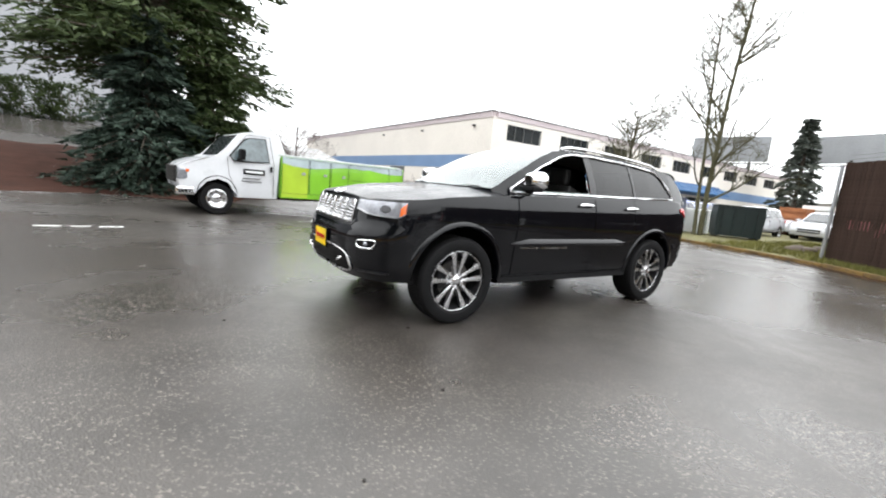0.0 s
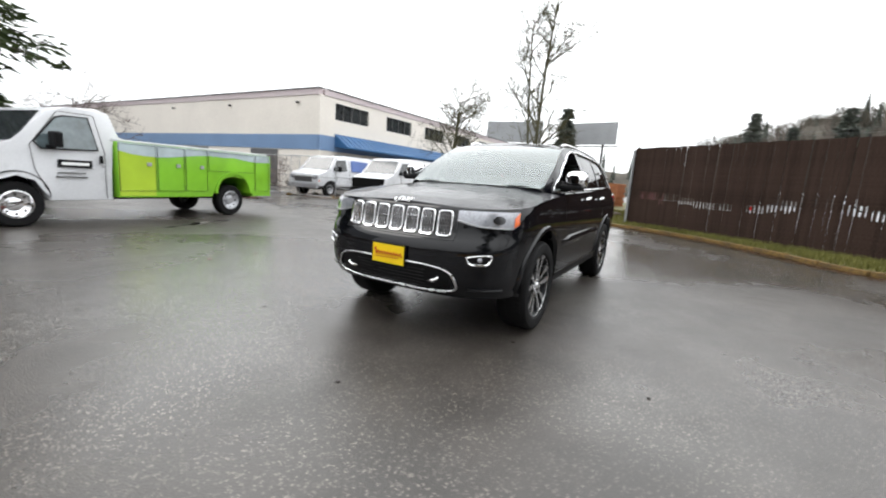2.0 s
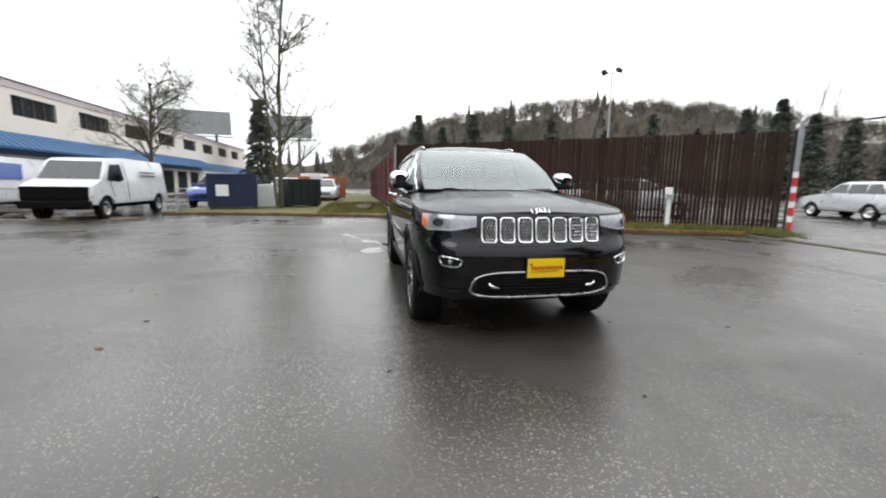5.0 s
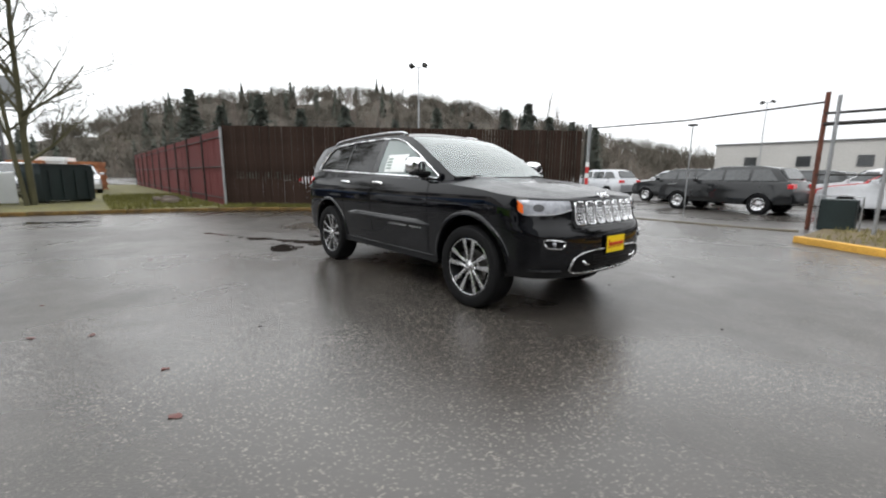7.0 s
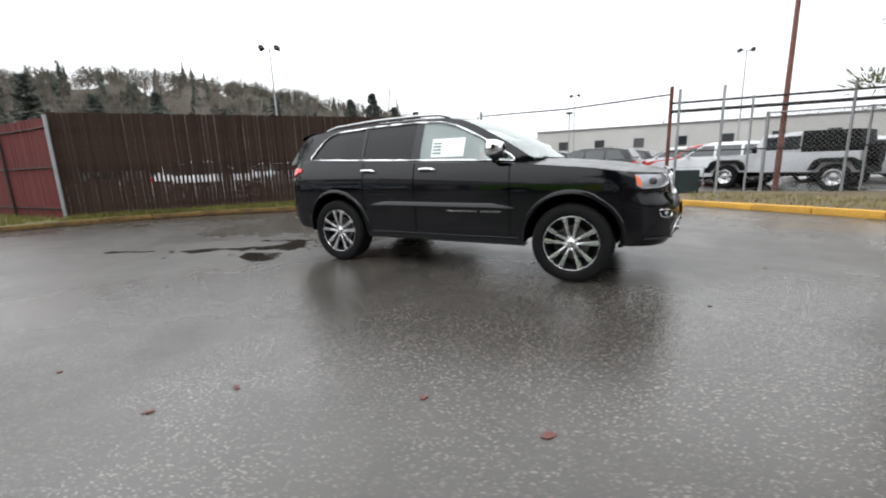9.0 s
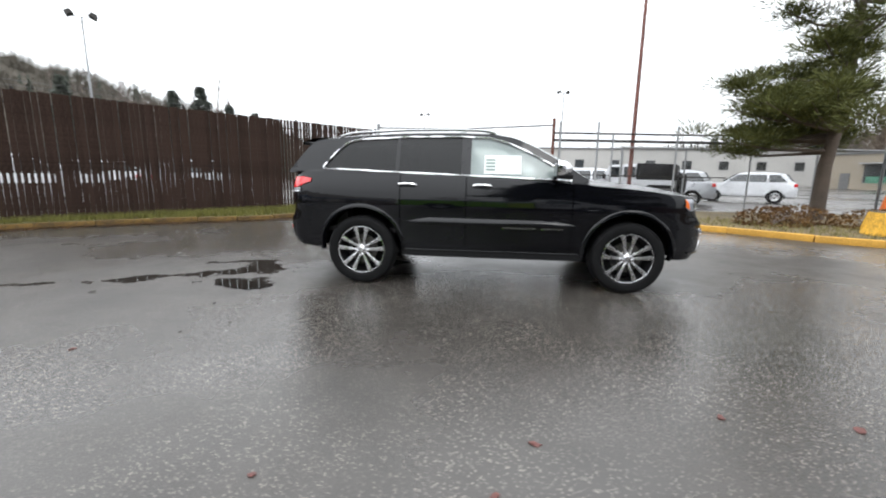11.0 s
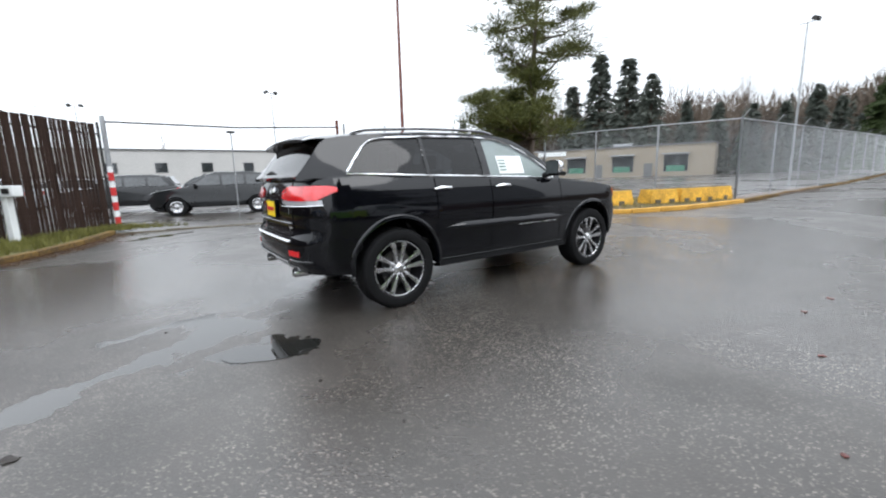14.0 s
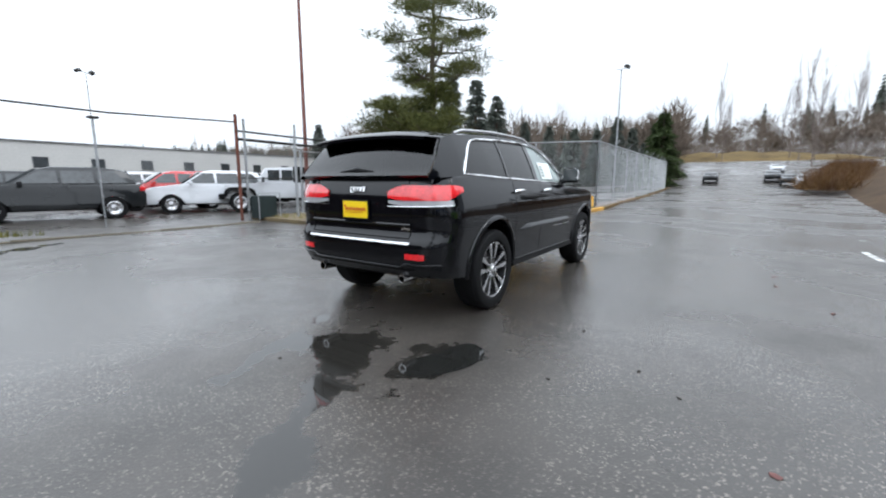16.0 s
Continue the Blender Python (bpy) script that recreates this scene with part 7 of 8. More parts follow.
# ---- buildings ----
def office():
    b = empty("office_building", Matrix(), "two-storey cream building with blue band and pinkish parapet", "building")
    x0, y0, H = -16.2, -20.85, 6.86
    xs = [(-17.65 - 5.87 * k, -21.25 - 5.87 * k) for k in range(9)]
    bm = BM()
    # street face pieces round the window openings
    def wallbox(bm, xa, xb, za, zb):
        box(bm, ((xa + xb) / 2, y0 - 0.15, (za + zb) / 2), (abs(xa - xb), 0.3, zb - za))
    end = -72.0
    wallbox(bm, x0, end, 3.75, 4.95)
    wallbox(bm, x0, end, 6.1, 6.45)
    wallbox(bm, x0, end, 0, 2.7)
    prev = x0
    for xa, xb in xs:
        wallbox(bm, prev, xa, 4.95, 6.1)
        prev = xb
    wallbox(bm, prev, end, 4.95, 6.1)
    # gable face along the side yard
    box(bm, (x0 - 0.15, y0 - 25.3, 5.1), (0.3, 50, 2.7))
    box(bm, (x0 - 0.15, y0 - 25.3, 1.35), (0.3, 50, 2.7))
    box(bm, (end, y0 - 25, 3.2), (0.3, 50, 6.4))
    part("wall", bm, M_CREAM, b)
    bm = BM()
    box(bm, (x0 - 0.14, y0 - 25.2, 3.225), (0.34, 50.1, 1.05))
    box(bm, ((x0 + end) / 2, y0 - 0.14, 3.225), (abs(end - x0), 0.34, 1.05))
    part("blue_band", bm, M_BLUEBAND, b, "painted blue band")
    bm = BM()
    box(bm, (x0 - 0.13, y0 - 25.2, 6.65), (0.36, 50.2, 0.42), None, 0.02)
    box(bm, ((x0 + end) / 2 - 0.2, y0 - 0.13, 6.65), (abs(end - x0) - 0.4, 0.36, 0.42), None, 0.02)
    part("parapet", bm, M_PINK, b, "pinkish parapet band")
    bm = BM()
    box(bm, (x0 - 0.12, y0 - 25.2, 6.89), (0.46, 50.4, 0.06))
    box(bm, ((x0 + end) / 2 - 0.3, y0 - 0.12, 6.89), (abs(end - x0) - 0.5, 0.46, 0.06))
    part("coping", bm, M_FRAMEG, b, "dark metal coping")
    bm = BM()
    box(bm, ((x0 + end) / 2, y0 - 25, 6.3), (abs(end - x0) - 0.7, 49, 0.1))
    part("roof", bm, M_FRAMEG, b)
    for xa, xb in xs:
        w = new("window")
        w.parent = b
        bm = BM()
        tube(bm, [(xa, y0 - 0.10, 4.95), (xb, y0 - 0.10, 4.95), (xb, y0 - 0.10, 6.1), (xa, y0 - 0.10, 6.1)], 0.05, 4, closed=True)
        for k in range(1, 4):
            xk = xa + (xb - xa) * k / 4
            tube(bm, [(xk, y0 - 0.10, 4.97), (xk, y0 - 0.10, 6.08)], 0.03, 4)
        part("window_frame", bm, M_FRAMEG, w)
        for k in range(4):
            bm = BM()
            L = (xb - xa) / 4
            box(bm, (xa + L * (k + 0.5), y0 - 0.16, 5.525), (abs(L) - 0.05, 0.02, 1.1))
            part("pane", bm, M_WINDARK, w)
    # awning: sloped blue sheet with standing seams, on brackets
    aw = new("awning")
    aw.parent = b
    bm = BM()
    xa, xb = -17.6, -52.0
    prism_pts = [(y0 + 0.02, 3.95), (y0 + 1.35, 3.05), (y0 + 1.35, 2.92), (y0 + 0.02, 3.05)]
    a = [bm.verts.new((xa, y, z)) for y, z in prism_pts]
    c = [bm.verts.new((xb, y, z)) for y, z in prism_pts]
    bm.faces.new(a)
    bm.faces.new(list(reversed(c)))
    for i in range(4):
        bm.faces.new((a[i], c[i], c[(i + 1) % 4], a[(i + 1) % 4]))
    part("awning_sheet", bm, M_AWNING, aw, "blue sloped awning")
    n = 60
    rib = BM()
    tube(rib, [(0, y0 + 0.03, 3.97), (0, y0 + 1.36, 3.07)], 0.025, 4)
    me = finish("seam_rib", rib, M_AWNING)
    for k in range(n):
        ob = new("seam_rib", me)
        ob.parent = aw
        ob.matrix_basis = pose(xa + (xb - xa) * (k + 0.5) / n, 0, 0)
    for k in range(10):
        bm = BM()
        xk = xa - 1.2 - 3.4 * k
        box(bm, (xk, y0 + 0.02, 1.3), (2.3, 0.05, 2.3))
        part("shop_window", bm, M_WINDARK, b)
    for k in range(3):
        bm = BM()
        box(bm, (x0 + 0.02, y0 - 6 - 9 * k, 1.35), (0.06, 3.2, 2.6))
        part("dock_door", bm, M_FRAMEG, b)
    for yy in (-23.0, -31.0, -39.5):
        bm = BM()
        box(bm, (x0 + 0.12, yy, 5.95), (0.2, 0.2, 0.14), None, 0.02)
        part("wall_lamp", bm, M_DARKMETAL, b)


office()


def plain_hall(name, x0, x1, y0, y1, h, wallm, label, wins, win_face, base=0.0):
    b = empty(name, Matrix(), label, "building")
    for xa, xb, ya, yb in ((x0, x1, y0, y0 + 0.3), (x0, x1, y1 - 0.3, y1), (x0, x0 + 0.3, y0 + 0.3, y1 - 0.3), (x1 - 0.3, x1, y0 + 0.3, y1 - 0.3)):
        bm = BM()
        box(bm, ((xa + xb) / 2, (ya + yb) / 2, base + h / 2), (xb - xa, yb - ya, h))
        part("wall", bm, wallm, b)
    bm = BM()
    box(bm, ((x0 + x1) / 2, (y0 + y1) / 2, base + h + 0.08), (x1 - x0 + 0.3, y1 - y0 + 0.3, 0.18), None, 0.02)
    part("roof", bm, M_FRAMEG, b)
    for u, z, w, hh in wins:
        wd = new("window")
        wd.parent = b
        bm = BM()
        if win_face == "y0":
            tube(bm, [(u - w / 2, y0 - 0.02, z), (u + w / 2, y0 - 0.02, z), (u + w / 2, y0 - 0.02, z + hh), (u - w / 2, y0 - 0.02, z + hh)], 0.05, 4, closed=True)
        else:
            tube(bm, [(x0 - 0.02, u - w / 2, z), (x0 - 0.02, u + w / 2, z), (x0 - 0.02, u + w / 2, z + hh), (x0 - 0.02, u - w / 2, z + hh)], 0.05, 4, closed=True)
        part("window_frame", bm, M_FRAMEG, wd)
        bm = BM()
        if win_face == "y0":
            box(bm, (u, y0 - 0.01, z + hh / 2), (w, 0.03, hh))
        else:
            box(bm, (x0 - 0.01, u, z + hh / 2), (0.03, w, hh))
        part("pane", bm, M_WINDARK, wd)
    return b


plain_hall("warehouse", -16.0, 62.0, 61.0, 85.0, 5.4, M_WAREHOUSE, "long pale low warehouse behind the parked cars", [(-12 + 5.2 * k, 2.6, 1.3, 1.2) for k in range(14)], "y0")
beige = plain_hall("beige_hall", 0.0, 18.0, 0.0, 34.0, 4.4, M_BEIGE, "low beige block building across the wet lot", [(4.0 + 6.2 * k, 0.9, 2.6, 2.0) for k in range(5)], "x0", -0.3)
beige.matrix_basis = pose(51.5, 18.0, 0.2, 0, 0, 18)
for k in range(5):
    u = 4.0 + 6.2 * k
    bm = BM()
    box(bm, (-0.04, u + 0.1 * (k % 2), 1.25), (0.03, 2.0, 0.7))
    part("window_poster", bm, M_POSTER, beige, "green poster in the lower window")
    bm = BM()
    box(bm, (-0.03, u + 3.1, 0.9), (0.05, 1.0, 2.1))
    part("door", bm, M_FRAMEG, beige, "grey service door")
    bm = BM()
    box(bm, (-0.35, u, 3.05), (0.7, 3.0, 0.12))
    part("canopy", bm, M_GALV, beige)
bm = BM()
box(bm, (-0.05, 20.0, 3.7), (0.06, 4.2, 0.6))
part("sign_board", bm, M_PAPER, beige, "plain white sign board")
bm = BM()
box(bm, (8, 12, 4.6), (2.2, 2.6, 0.8), None, 0.05)
part("roof_unit", bm, M_GALV, beige)

# raised ground with mulch bank, hedge and grey building behind the conifers
bm = BM()
rows = []
for i in range(31):
    x = -6 + 22 * i / 30
    row = []
    for j in range(17):
        v = j / 16
        y = -11.0 - 11 * v + 0.6 * math.sin(x * 0.9) - (2.2 if x < 2 else 0) * (1 - v)
        edge = min(1, max(0, (x + 6) / 5)) * min(1, max(0, (16 - x) / 2))
        z = 0.012 + edge * (1.30 * (1 - math.cos(math.pi * min(1, v * 1.15))) / 2 + 0.05 * math.sin(x * 2.3 + y * 1.7) * v)
        row.append((x, y, z))
    rows.append(row)
grid(bm, rows)
solo("mulch_bank", bm, M_MULCH, "brown bark-mulch bank under the conifers", "bank", kind="structure", smooth=60)
bm = BM()
grid(bm, [[(-6 + 60 * i / 8, y, z) for y, z in ((-19.5, 1.25), (-29.0, 2.95), (-60, 4.2))] for i in range(9)])
solo("upper_drive", bm, M_ASPHALT, "grey paved drive on the higher ground", "road", kind="structure")
plain_hall("grey_building", 3.5, 50.0, -80.0, -44.0, 24.0, M_GREYWALL, "tall plain pale grey building on the rise", [], "y0", 3.0)


def leafy(name, m, label, cells, leaf, n, size, seed, category="hedge"):
    g = random.Random(seed)
    bm = BM()
    for (cx, cy, cz, rx, ry, rz) in cells:
        for _ in range(n):
            d = Vector((g.gauss(0, 1), g.gauss(0, 1), g.gauss(0, 1))).normalized()
            k = g.uniform(0.8, 1.05)
            p = Vector((cx + d.x * rx * k, cy + d.y * ry * k, max(0.02, cz + d.z * rz * k)))
            needle(bm, p, d + Vector((g.gauss(0, 0.8), g.gauss(0, 0.8), g.gauss(0, 0.8))), size * g.uniform(0.6, 1.3), size * 0.35, g)
    t = empty(name, m, label, category)
    part("foliage", bm, leaf, t)
    tw = BM()
    for (cx, cy, cz, rx, ry, rz) in cells:
        for _ in range(6):
            tube(tw, [(cx, cy, 0), (cx + g.uniform(-0.6, 0.6) * rx, cy + g.uniform(-0.6, 0.6) * ry, cz + 0.5 * rz)], 0.015, 4)
    part("stems", tw, M_TWIG, t)


leafy("hedge", pose(8.2, -28.0, 2.75), "rounded clipped dark green hedge", [(1.7 * k, 0.3 * math.sin(k), 0.95, 1.5, 1.0, 1.05) for k in range(6)], M_HEDGE, 2200, 0.15, 71)
leafy("low_shrubs", pose(7.2, 5.9, 0.1), "low reddish-brown shrubs on the island", [(1.1 * k, 0.7 * math.sin(k * 1.9) + 0.35 * k * 0.2, 0.12, 0.85, 0.6, 0.34) for k in range(6)], M_SHRUB, 900, 0.08, 72, "shrubs")


# ---- yard clutter by the trees ----
def waste_bin(m, material, label, w, d, h, sign=False):
    b = empty("waste_container", m, label, "container")
    bm = BM()
    prism(bm, [(-w / 2, 0.08), (w / 2, 0.08), (w / 2 + 0.04, h * 0.8), (w / 2 + 0.02, h), (-w / 2 - 0.02, h), (-w / 2 - 0.04, h * 0.8)], -d / 2, d / 2, None, 0.02)
    part("tub", bm, material, b)
    for k in range(4):
        bm = BM()
        box(bm, (-w / 2 + w * (k + 0.5) / 4, d / 2 + 0.02, h * 0.5), (0.06, 0.05, h * 0.75))
        part("rib", bm, material, b)
    bm = BM()
    box(bm, (0, 0, h + 0.03), (w + 0.1, d + 0.06, 0.05), None, 0.01)
    part("lid", bm, material, b)
    for x in (-w / 2 + 0.1, w / 2 - 0.1):
        bm = BM()
        box(bm, (x, 0, 0.05), (0.08, d * 0.9, 0.1))
        part("skid", bm, M_DARKMETAL, b)
    if sign:
        bm = BM()
        box(bm, (w * 0.2, d / 2 + 0.05, h * 0.55), (0.5, 0.02, 0.5))
        part("sign", bm, M_PAPER, b, "white paper notice")


waste_bin(pose(-17.3, -4.5, 0.1, 0, 0, -55), M_BIN, "dark green steel waste container with a flat lid", 1.7, 1.2, 1.35)
waste_bin(pose(-15.6, -7.2, 0.1, 0, 0, -78), M_BLUEBIN, "navy blue steel container with a white notice", 2.0, 1.3, 1.5, True)
bm = BM()
box(bm, (0, 0, 0.55), (1.0, 0.9, 1.1), None, 0.04)
solo("appliance_box", bm, M_PAPER, "old white appliance standing on the verge", "appliance", m=pose(-17.2, -6.1, 0.1, 0, 0, 10))
for x, y, mt, s, lab in ((-30.5, -6.3, M_WOODB, 1.5, "orange-brown wooden crate beyond the verge"), (-31.4, -5.2, M_PAPER, 1.7, "pale plastic crate standing beyond the verge"), (-29.6, -4.9, M_BIN, 1.1, "black crate standing on wet asphalt"), (-31.3, -3.6, M_WOODB, 1.5, "brown wooden crate standing beyond the verge")):
    c = empty("crate", pose(x, y, 0.0, 0, 0, 12 * x), lab, "crate")
    bm = BM()
    box(bm, (0, 0, s * 0.6), (s * 0.92, s * 0.92, s * 1.14))
    part("core", bm, mt, c)
    for k in range(5):
        bm = BM()
        box(bm, (0, 0, 0.06 + s * 1.12 * k / 4), (s, s, s * 0.16), None, 0.01)
        part("board", bm, mt, c)
for k in range(9):
    bm = BM()
    bmesh.ops.create_icosphere(bm, subdivisions=2, radius=R.uniform(0.14, 0.34))
    for v in bm.verts:
        v.co *= R.uniform(0.82, 1.12)
        v.co.z *= 0.55
    x, y = ((-14.2 - 0.55 * k, -1.35 + 0.25 * math.sin(k * 2)) if k < 6 else (-10.2, -14.6 + 1.2 * (k - 6)))
    solo("rock", bm, M_BARK, "rough grey-brown rock lying in the verge", "rock", "loose rocks", smooth=60, m=pose(x, y, 0.14 if k < 6 else 0.06, 0, 0, 40 * k))

# temporary wire panels beside the vans
for (x, y, a, L) in ((-9.0, -15.0, 100, 2.6), (-9.3, -17.6, 95, 2.6), (-14.9, -8.9, 12, 2.6), (-9.7, -12.7, 92, 2.2)):
    p = empty("temporary_fence", pose(x, y, 0, 0, 0, a), "temporary steel-framed wire fence panel", "fence panel", "temporary panels")
    hgt = 1.9 if x > -9.35 else 1.0
    bm = BM()
    tube(bm, [(0, 0, 0.06), (0, 0, hgt), (L, 0, hgt), (L, 0, 0.06)], 0.024, 6, closed=True)
    tube(bm, [(0, 0, hgt / 2), (L, 0, hgt / 2)], 0.014, 6)
    part("frame", bm, M_GALV, p)
    bm = BM()
    n = int(L / 0.12)
    for k in range(1, n):
        tube(bm, [(L * k / n, 0, 0.06), (L * k / n, 0, hgt)], 0.003, 3, caps=False)
    w = part("wires", bm, M_WIRE, p)
    tagged(w, kind="stuff")
    for xx in (0, L):
        bm = BM()
        box(bm, (xx, 0, 0.04), (0.12, 0.5, 0.08), None, 0.02)
        part("foot", bm, M_KERB, p)
flat("dirt_apron", blob(R, -10.4, -13.2, 1.6, 3.4, 0.25, 40), 0.012, M_DIRT, "muddy gravel patch before the vans", "ground", "structure")

# ---- lamp posts ----
def lot_lamp(x, y, h, a, label, mt=M_GALV, heads=2):
    t = empty("lot_lamp", pose(x, y, 0, 0, 0, a), label, "street lamp", "lot lamps")
    bm = BM()
    tube(bm, [(0, 0, 0), (0, 0, h)], [0.07, 0.04], 10)
    part("pole", bm, mt, t, smooth=40)
    bm = BM()
    tube(bm, [(0, -0.42, h), (0, 0.42, h)], 0.03, 6)
    part("crossbar", bm, mt, t)
    for s in ((-1, 1) if heads == 2 else (1,)):
        bm = BM()
        mm = Matrix.Translation((0.1, s * 0.46, h + 0.08)) @ Matrix.Rotation(radians(-28 * s), 4, 'X')
        box(bm, (0, 0, 0), (0.50, 0.34, 0.24), mm, 0.04, 0.75)
        part("lamp_head", bm, M_DARKMETAL, t)


lot_lamp(-19.7, 14.25, 8.4, -50, "twin floodlights on a slim grey pole")
lot_lamp(7.3, 38.8, 9.4, 100, "twin floodlights on a tall slim grey pole")
lot_lamp(29.2, 4.6, 9.5, 170, "single floodlight on a slim pale grey pole", M_GALV, 1)
lot_lamp(-8.0, 48.0, 8.5, 80, "twin floodlights on a distant slim pole")

# ---- billboards seen from behind ----
for x, y, a in ((-62.0, -13.0, 80), (-60.0, -24.0, 98)):
    t = empty("billboard", pose(x, y, 0, 0, 0, a), "grey back of a roadside billboard on steel posts", "billboard")
    bm = BM()
    box(bm, (0, 0, 9.6), (9.0, 0.25, 3.2))
    part("board", bm, M_RESIDUE, t)
    for k in range(7):
        bm = BM()
        box(bm, (-4.2 + 1.4 * k, 0.2, 9.6), (0.12, 0.16, 3.2))
        part("stringer", bm, M_FRAMEG, t)
    for xx in (-2.5, 2.5):
        bm = BM()
        tube(bm, [(xx, 0.3, 0), (xx, 0.3, 11.0)], 0.2, 8)
        part("post", bm, M_FRAMEG, t)
    bm = BM()
    box(bm, (0, 0.7, 7.8), (9.4, 0.9, 0.08))
    part("catwalk", bm, M_FRAMEG, t)


# ---- distant hills and woods ----
def polar(a, d):
    return d * math.cos(radians(a)), d * math.sin(radians(a))


PROFILE = [(-60, 3), (-30, 7), (-12, 12), (0, 9), (12, 10), (40, 14), (60, 10), (75, 7), (90, 5), (101, 2), (113, 9), (126, 23), (136, 31), (146, 37), (158, 37), (168, 31), (176, 23), (182, 14), (200, 5), (215, 4)]
bm = BM()
rows = []
for k in range(111):
    a = -60 + 275 * k / 110
    top = lerp_table(PROFILE, a) * (1 + 0.10 * math.sin(a * 0.9) + 0.06 * math.sin(a * 2.3))
    rows.append([(*polar(a, d), top * f + (-1.5 if f == 0 else 0)) for d, f in ((118, 0), (140, 0.35), (170, 0.75), (210, 1.0), (260, 1.05), (330, 0.9))])
grid(bm, rows)
solo("far_hillside", bm, M_HILL, "hazy wooded hillside on the horizon", "hill", kind="structure", smooth=60)


def hill_z(a, d):
    top = lerp_table(PROFILE, a)
    return max(0.0, top * lerp_table([(118, 0), (140, 0.35), (170, 0.75), (210, 1.0)], d) - 0.5)


def far_conifer(bm, x, y, z, h, r, g):
    """Layers of ragged drooping boughs."""
    tube(bm, [(x, y, z - 0.5), (x, y, z + h)], [0.016 * h, 0.004], 4, caps=False)
    n = 15
    for i in range(n):
        f = i / n
        zz = z + h * (0.06 + 0.94 * f)
        rr = r * (1 - f) ** 0.8 * g.uniform(0.7, 1.15) + 0.1
        for k in range(9):
            a = g.uniform(0, 6.283)
            w = rr * 0.34
            tip = Vector((x + rr * math.cos(a), y + rr * math.sin(a), zz - g.uniform(0.6, 1.2) * rr))
            s = Vector((-math.sin(a), math.cos(a), 0)) * w
            q = Vector((x, y, zz + 0.5 * h / n))
            mid = q.lerp(tip, 0.55)
            v = [bm.verts.new(p) for p in (q, mid + s + Vector((0, 0, g.uniform(-0.25, 0.1))), tip, mid - s + Vector((0, 0, g.uniform(-0.25, 0.1))))]
            bm.faces.new((v[0], v[1], v[2]))
            bm.faces.new((v[0], v[2], v[3]))


g = random.Random(90)
bm = BM()
for a0, a1, d0, d1, h0, h1, n in ((178, 148, 100, 205, 4.5, 11.5, 60), (150, 120, 110, 200, 4, 9, 42), (94, 46, 150, 220, 4, 9, 50), (40, 22, 95, 150, 9, 17, 22), (18, 5, 72, 110, 6, 11, 34), (196, 178, 100, 170, 5, 10, 12), (4, -25, 130, 200, 6, 15, 22)):
    for k in range(n):
        a, d = g.uniform(a1, a0), g.uniform(d0, d1)
        x, y = polar(a, d)
        h = g.uniform(h0, h1)
        far_conifer(bm, x, y, hill_z(a, d) + (rise(x, y) if x > 14 else 0), h, h * g.uniform(0.17, 0.25), g)
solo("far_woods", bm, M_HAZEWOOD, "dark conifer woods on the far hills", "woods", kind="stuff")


def crown(bm, x, y, z, h, r, n, size, g):
    """A rounded leafless crown: a stem and a cloud of fine twig sprays, thin at the rim."""
    tube(bm, [(x, y, z - 0.5), (x, y, z + h * 0.7)], [0.012 * h, 0.03], 3, caps=False)
    for _ in range(n):
        d = Vector((g.gauss(0, 1), g.gauss(0, 1), g.gauss(0, 1))).normalized() * g.uniform(0.35, 1.0)
        p = Vector((x + d.x * r, y + d.y * r, z + h * 0.56 + d.z * h * 0.44))
        needle(bm, p, d * 0.7 + Vector((g.gauss(0, 0.3), g.gauss(0, 0.3), 0.9 + g.gauss(0, 0.3))), size * g.uniform(0.8, 2.0), size * g.uniform(0.035, 0.11), g)


bm = BM()
for k in range(900):
    a, d = g.uniform(48, 184), g.uniform(116, 225)
    x, y = polar(a, d)
    h = g.uniform(4.0, 8.5)
    crown(bm, x, y, hill_z(a, d) - 0.4, h, h * g.uniform(0.34, 0.5), 110, 1.3, g)
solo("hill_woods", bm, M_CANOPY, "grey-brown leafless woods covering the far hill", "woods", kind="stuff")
bm = BM()
for k in range(340):
    a, d = g.uniform(4, 48), g.uniform(78, 130)
    x, y = polar(a, d)
    h = g.uniform(8.0, 15.0) * (1.0 if a > 18 else 0.85)
    crown(bm, x, y, rise(x, y) + hill_z(a, d) - 0.3, h, h * g.uniform(0.20, 0.32), 210, 1.3, g)
for k in range(80):
    a, d = g.uniform(-16, 4), g.uniform(118, 165)
    x, y = polar(a, d)
    h = g.uniform(3.0, 8.0)
    crown(bm, x, y, rise(x, y) + hill_z(a, d) - 0.3, h, h * g.uniform(0.3, 0.45), 110, 1.1, g)
solo("brown_woods", bm, M_BROWNWOOD, "brown leafless trees beyond the wire fence", "woods", kind="stuff")

# ochre bank closing the road
bm = BM()
rows = []
for i in range(21):
    y = -26 + 42 * i / 20
    hb = 1.8 * math.sin(math.pi * i / 20) ** 0.6 + 0.3 * math.sin(i * 1.7)
    rows.append([(x, y + (x - 96) * 0.2, rise(x, y) + hb * f - 0.1) for x, f in ((96, 0.0), (100, 0.45), (106, 0.85), (114, 1.0), (130, 0.9))])
grid(bm, rows)
solo("dry_grass_bank", bm, M_DRYBANK, "ochre dry grass bank where the road ends", "bank", kind="structure", smooth=60)
conifer("conifer_tree", pose(57.0, 4.9, rise(57, 5) - 0.1), "broad mid-green conifer at the end of the wire fence", (9.6, 3.3, 34, 9, 44, 0.42, 0.085, 411, {"base": 0.03, "droop": 0.28}), M_BARK, M_NEEDLE)
